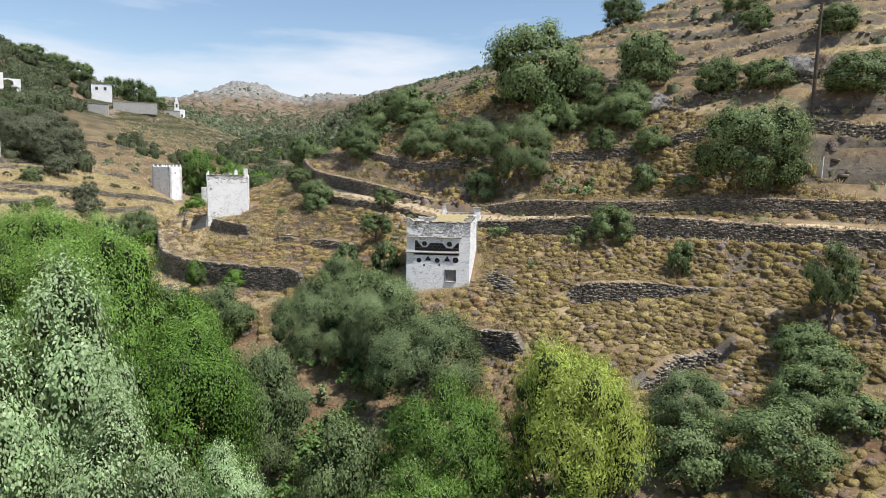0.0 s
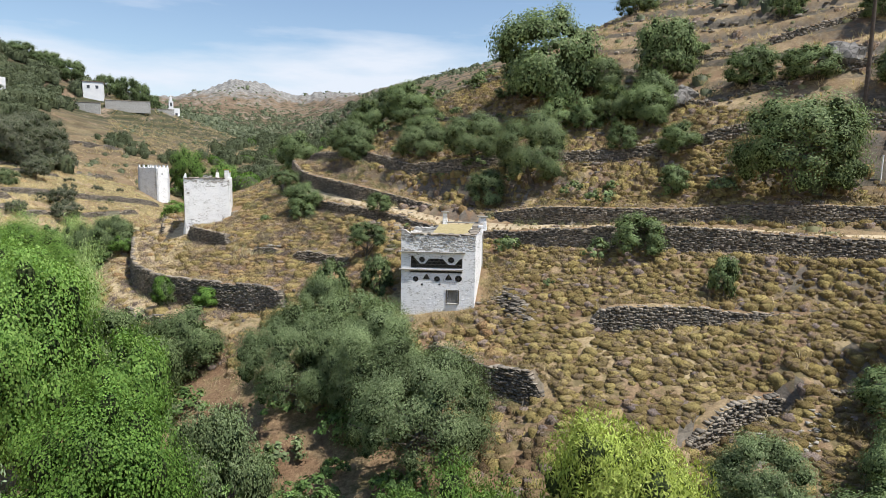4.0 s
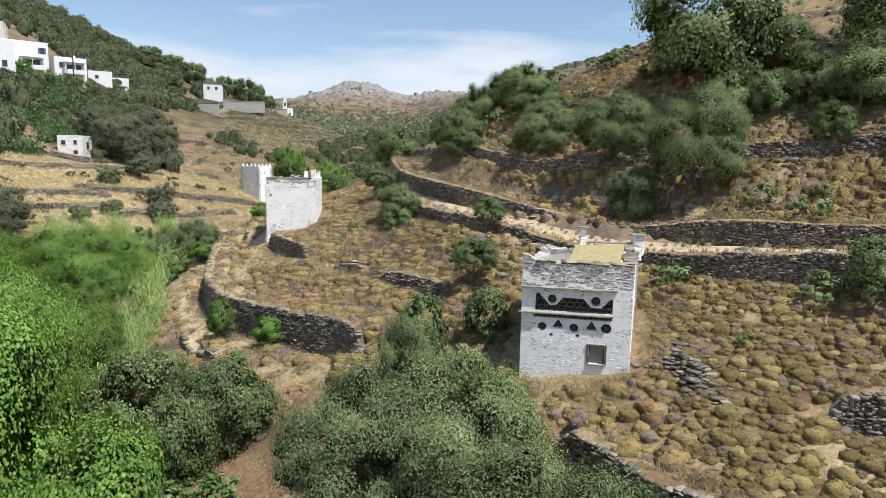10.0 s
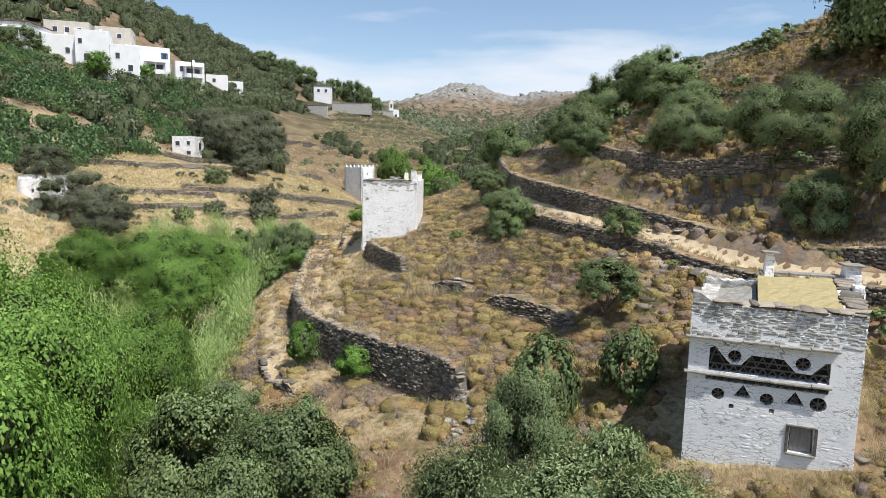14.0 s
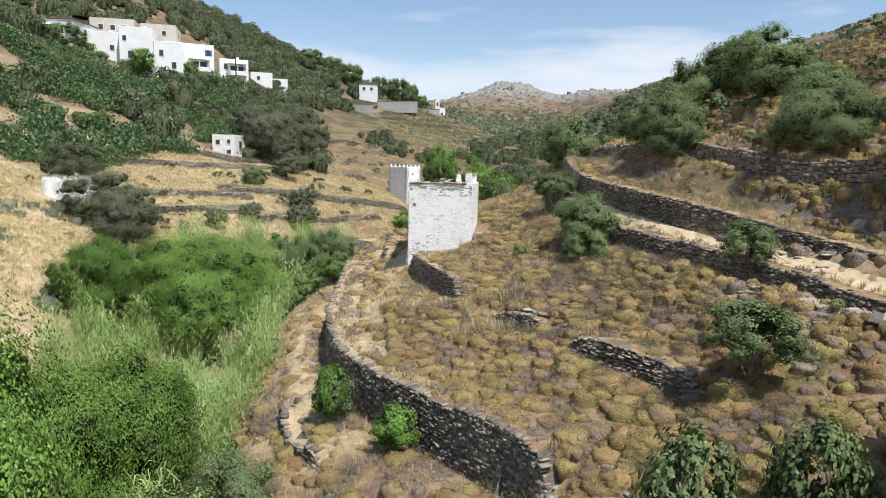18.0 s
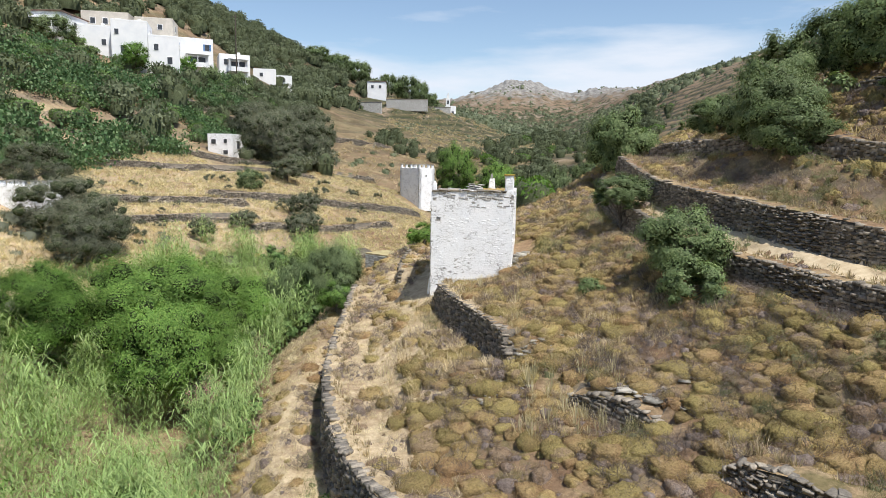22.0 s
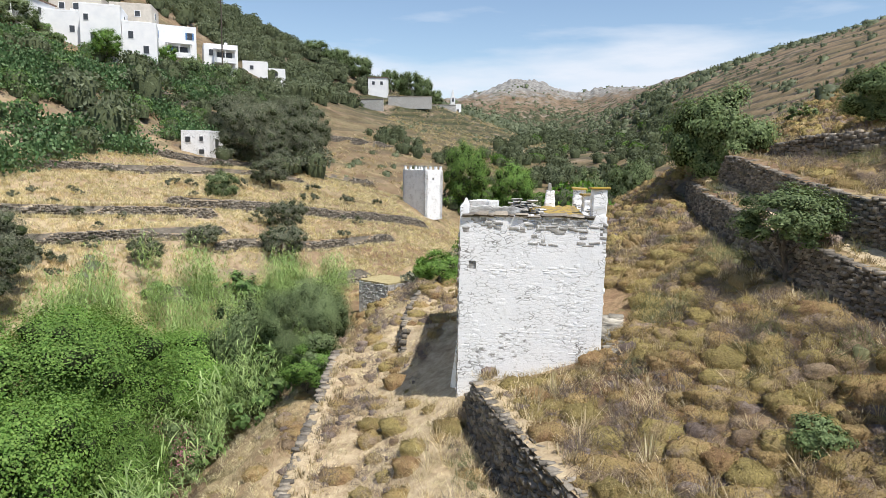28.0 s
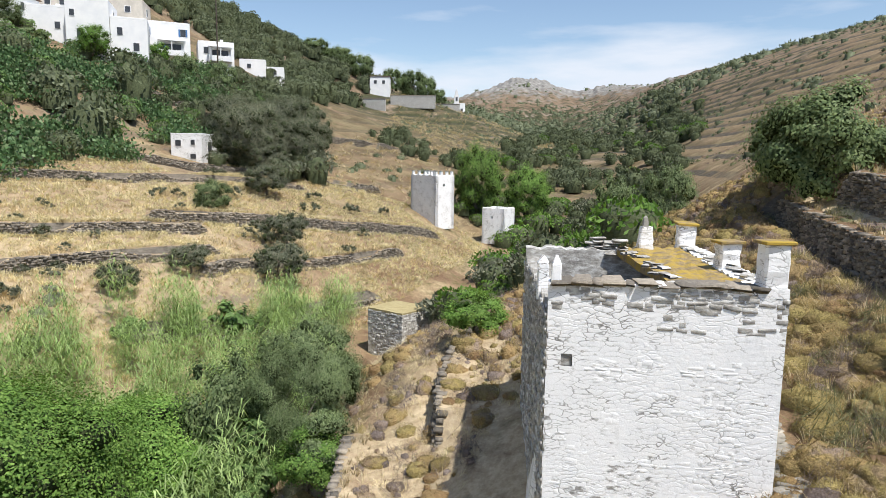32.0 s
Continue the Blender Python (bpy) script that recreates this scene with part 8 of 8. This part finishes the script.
plant("oak", "29.2,59.2,7.4,2.4 31.8,57.2,7.6,2.6 30.2,51.4,5.0,1.9 31.6,49.2,4.9,2 28.4,52.2,4.2,1.5 33.2,50.4,6.0,2.1 26.6,53.8,4.2,1.6 28.6,47.4,2.3,1.2")
woods("hollow_thicket", 110, -2, 9, 18, 33, lambda x, y: 0.8 + 0 * x, (0.6, 1.3), GREEN_BUSH, 106, "dark green undergrowth in the stream hollow", NEAR_CLUMPS)
woods("terrace_bushes", 420, 13, 36, 38, 92, lambda x, y: right_bank(x, y) * patchy(x, y, 5.5, 107, 0.0, 0.25) * (1 - straw_bench(x, y)), (0.4, 1.25), OAK_LEAF, 108, "dark green bushes on the upper terraces", NEAR_CLUMPS)

oleander(-70.0, 164.0, 1.5, 41, RED_FLOWER, "bougainvillea", "red bougainvillea climbing beside the white houses")

foot = []
rng = np.random.default_rng(110)
for (ax, ay), (bx, by) in (((10.2, 40.1), (14.6, 38.5)), ((-3.3, 69.6), (1.0, 69.4)), ((14.5, 38.6), (16.4, 42.6))):
    u, off = rng.uniform(0, 1, 420), rng.uniform(0.12, 1.3, 420)
    ln = math.hypot(bx - ax, by - ay)
    foot.append(np.stack([ax + (bx - ax) * u + (by - ay) / ln * off, ay + (by - ay) * u - (bx - ax) / ln * off], 1))
foot = np.concatenate(foot)
strew("dovecote_foot_grass", FINE_TUFTS, np.c_[foot, ground_z(foot[:, 0], foot[:, 1])], rng.uniform(0.10, 0.34, len(foot)), rng, STRAW, "dry grass at the foot of the dovecotes", "grass")


# ---- drystone terrace walls ----
for n, (k, near) in enumerate({"garden_wall": (0, 49), "dovecote_wall": (-1, 64), "stub_wall": None, "yard_wall": None, "path_wall": (10, 60), "upper_path_wall": (10, 62), "bush_terrace_wall": None, "spur_wall": None, "oak_terrace_wall": None, "high_terrace_wall": None, "flank_wall": None, "bank_wall": (14, 32), "heap_wall": None, "heap_wall_upper": None, "low_wall": None, "middle_wall": (7, 52), "field_wall": None, "field_wall_low": None, "long_field_wall": None, "reed_wall": None, "stream_wall": None, "cactus_wall": None, "hut_wall": None, "shrine_wall": None}.items()):
    drystone_wall(k, near, 20 + n, "grey-brown drystone terrace wall holding a dry bench")
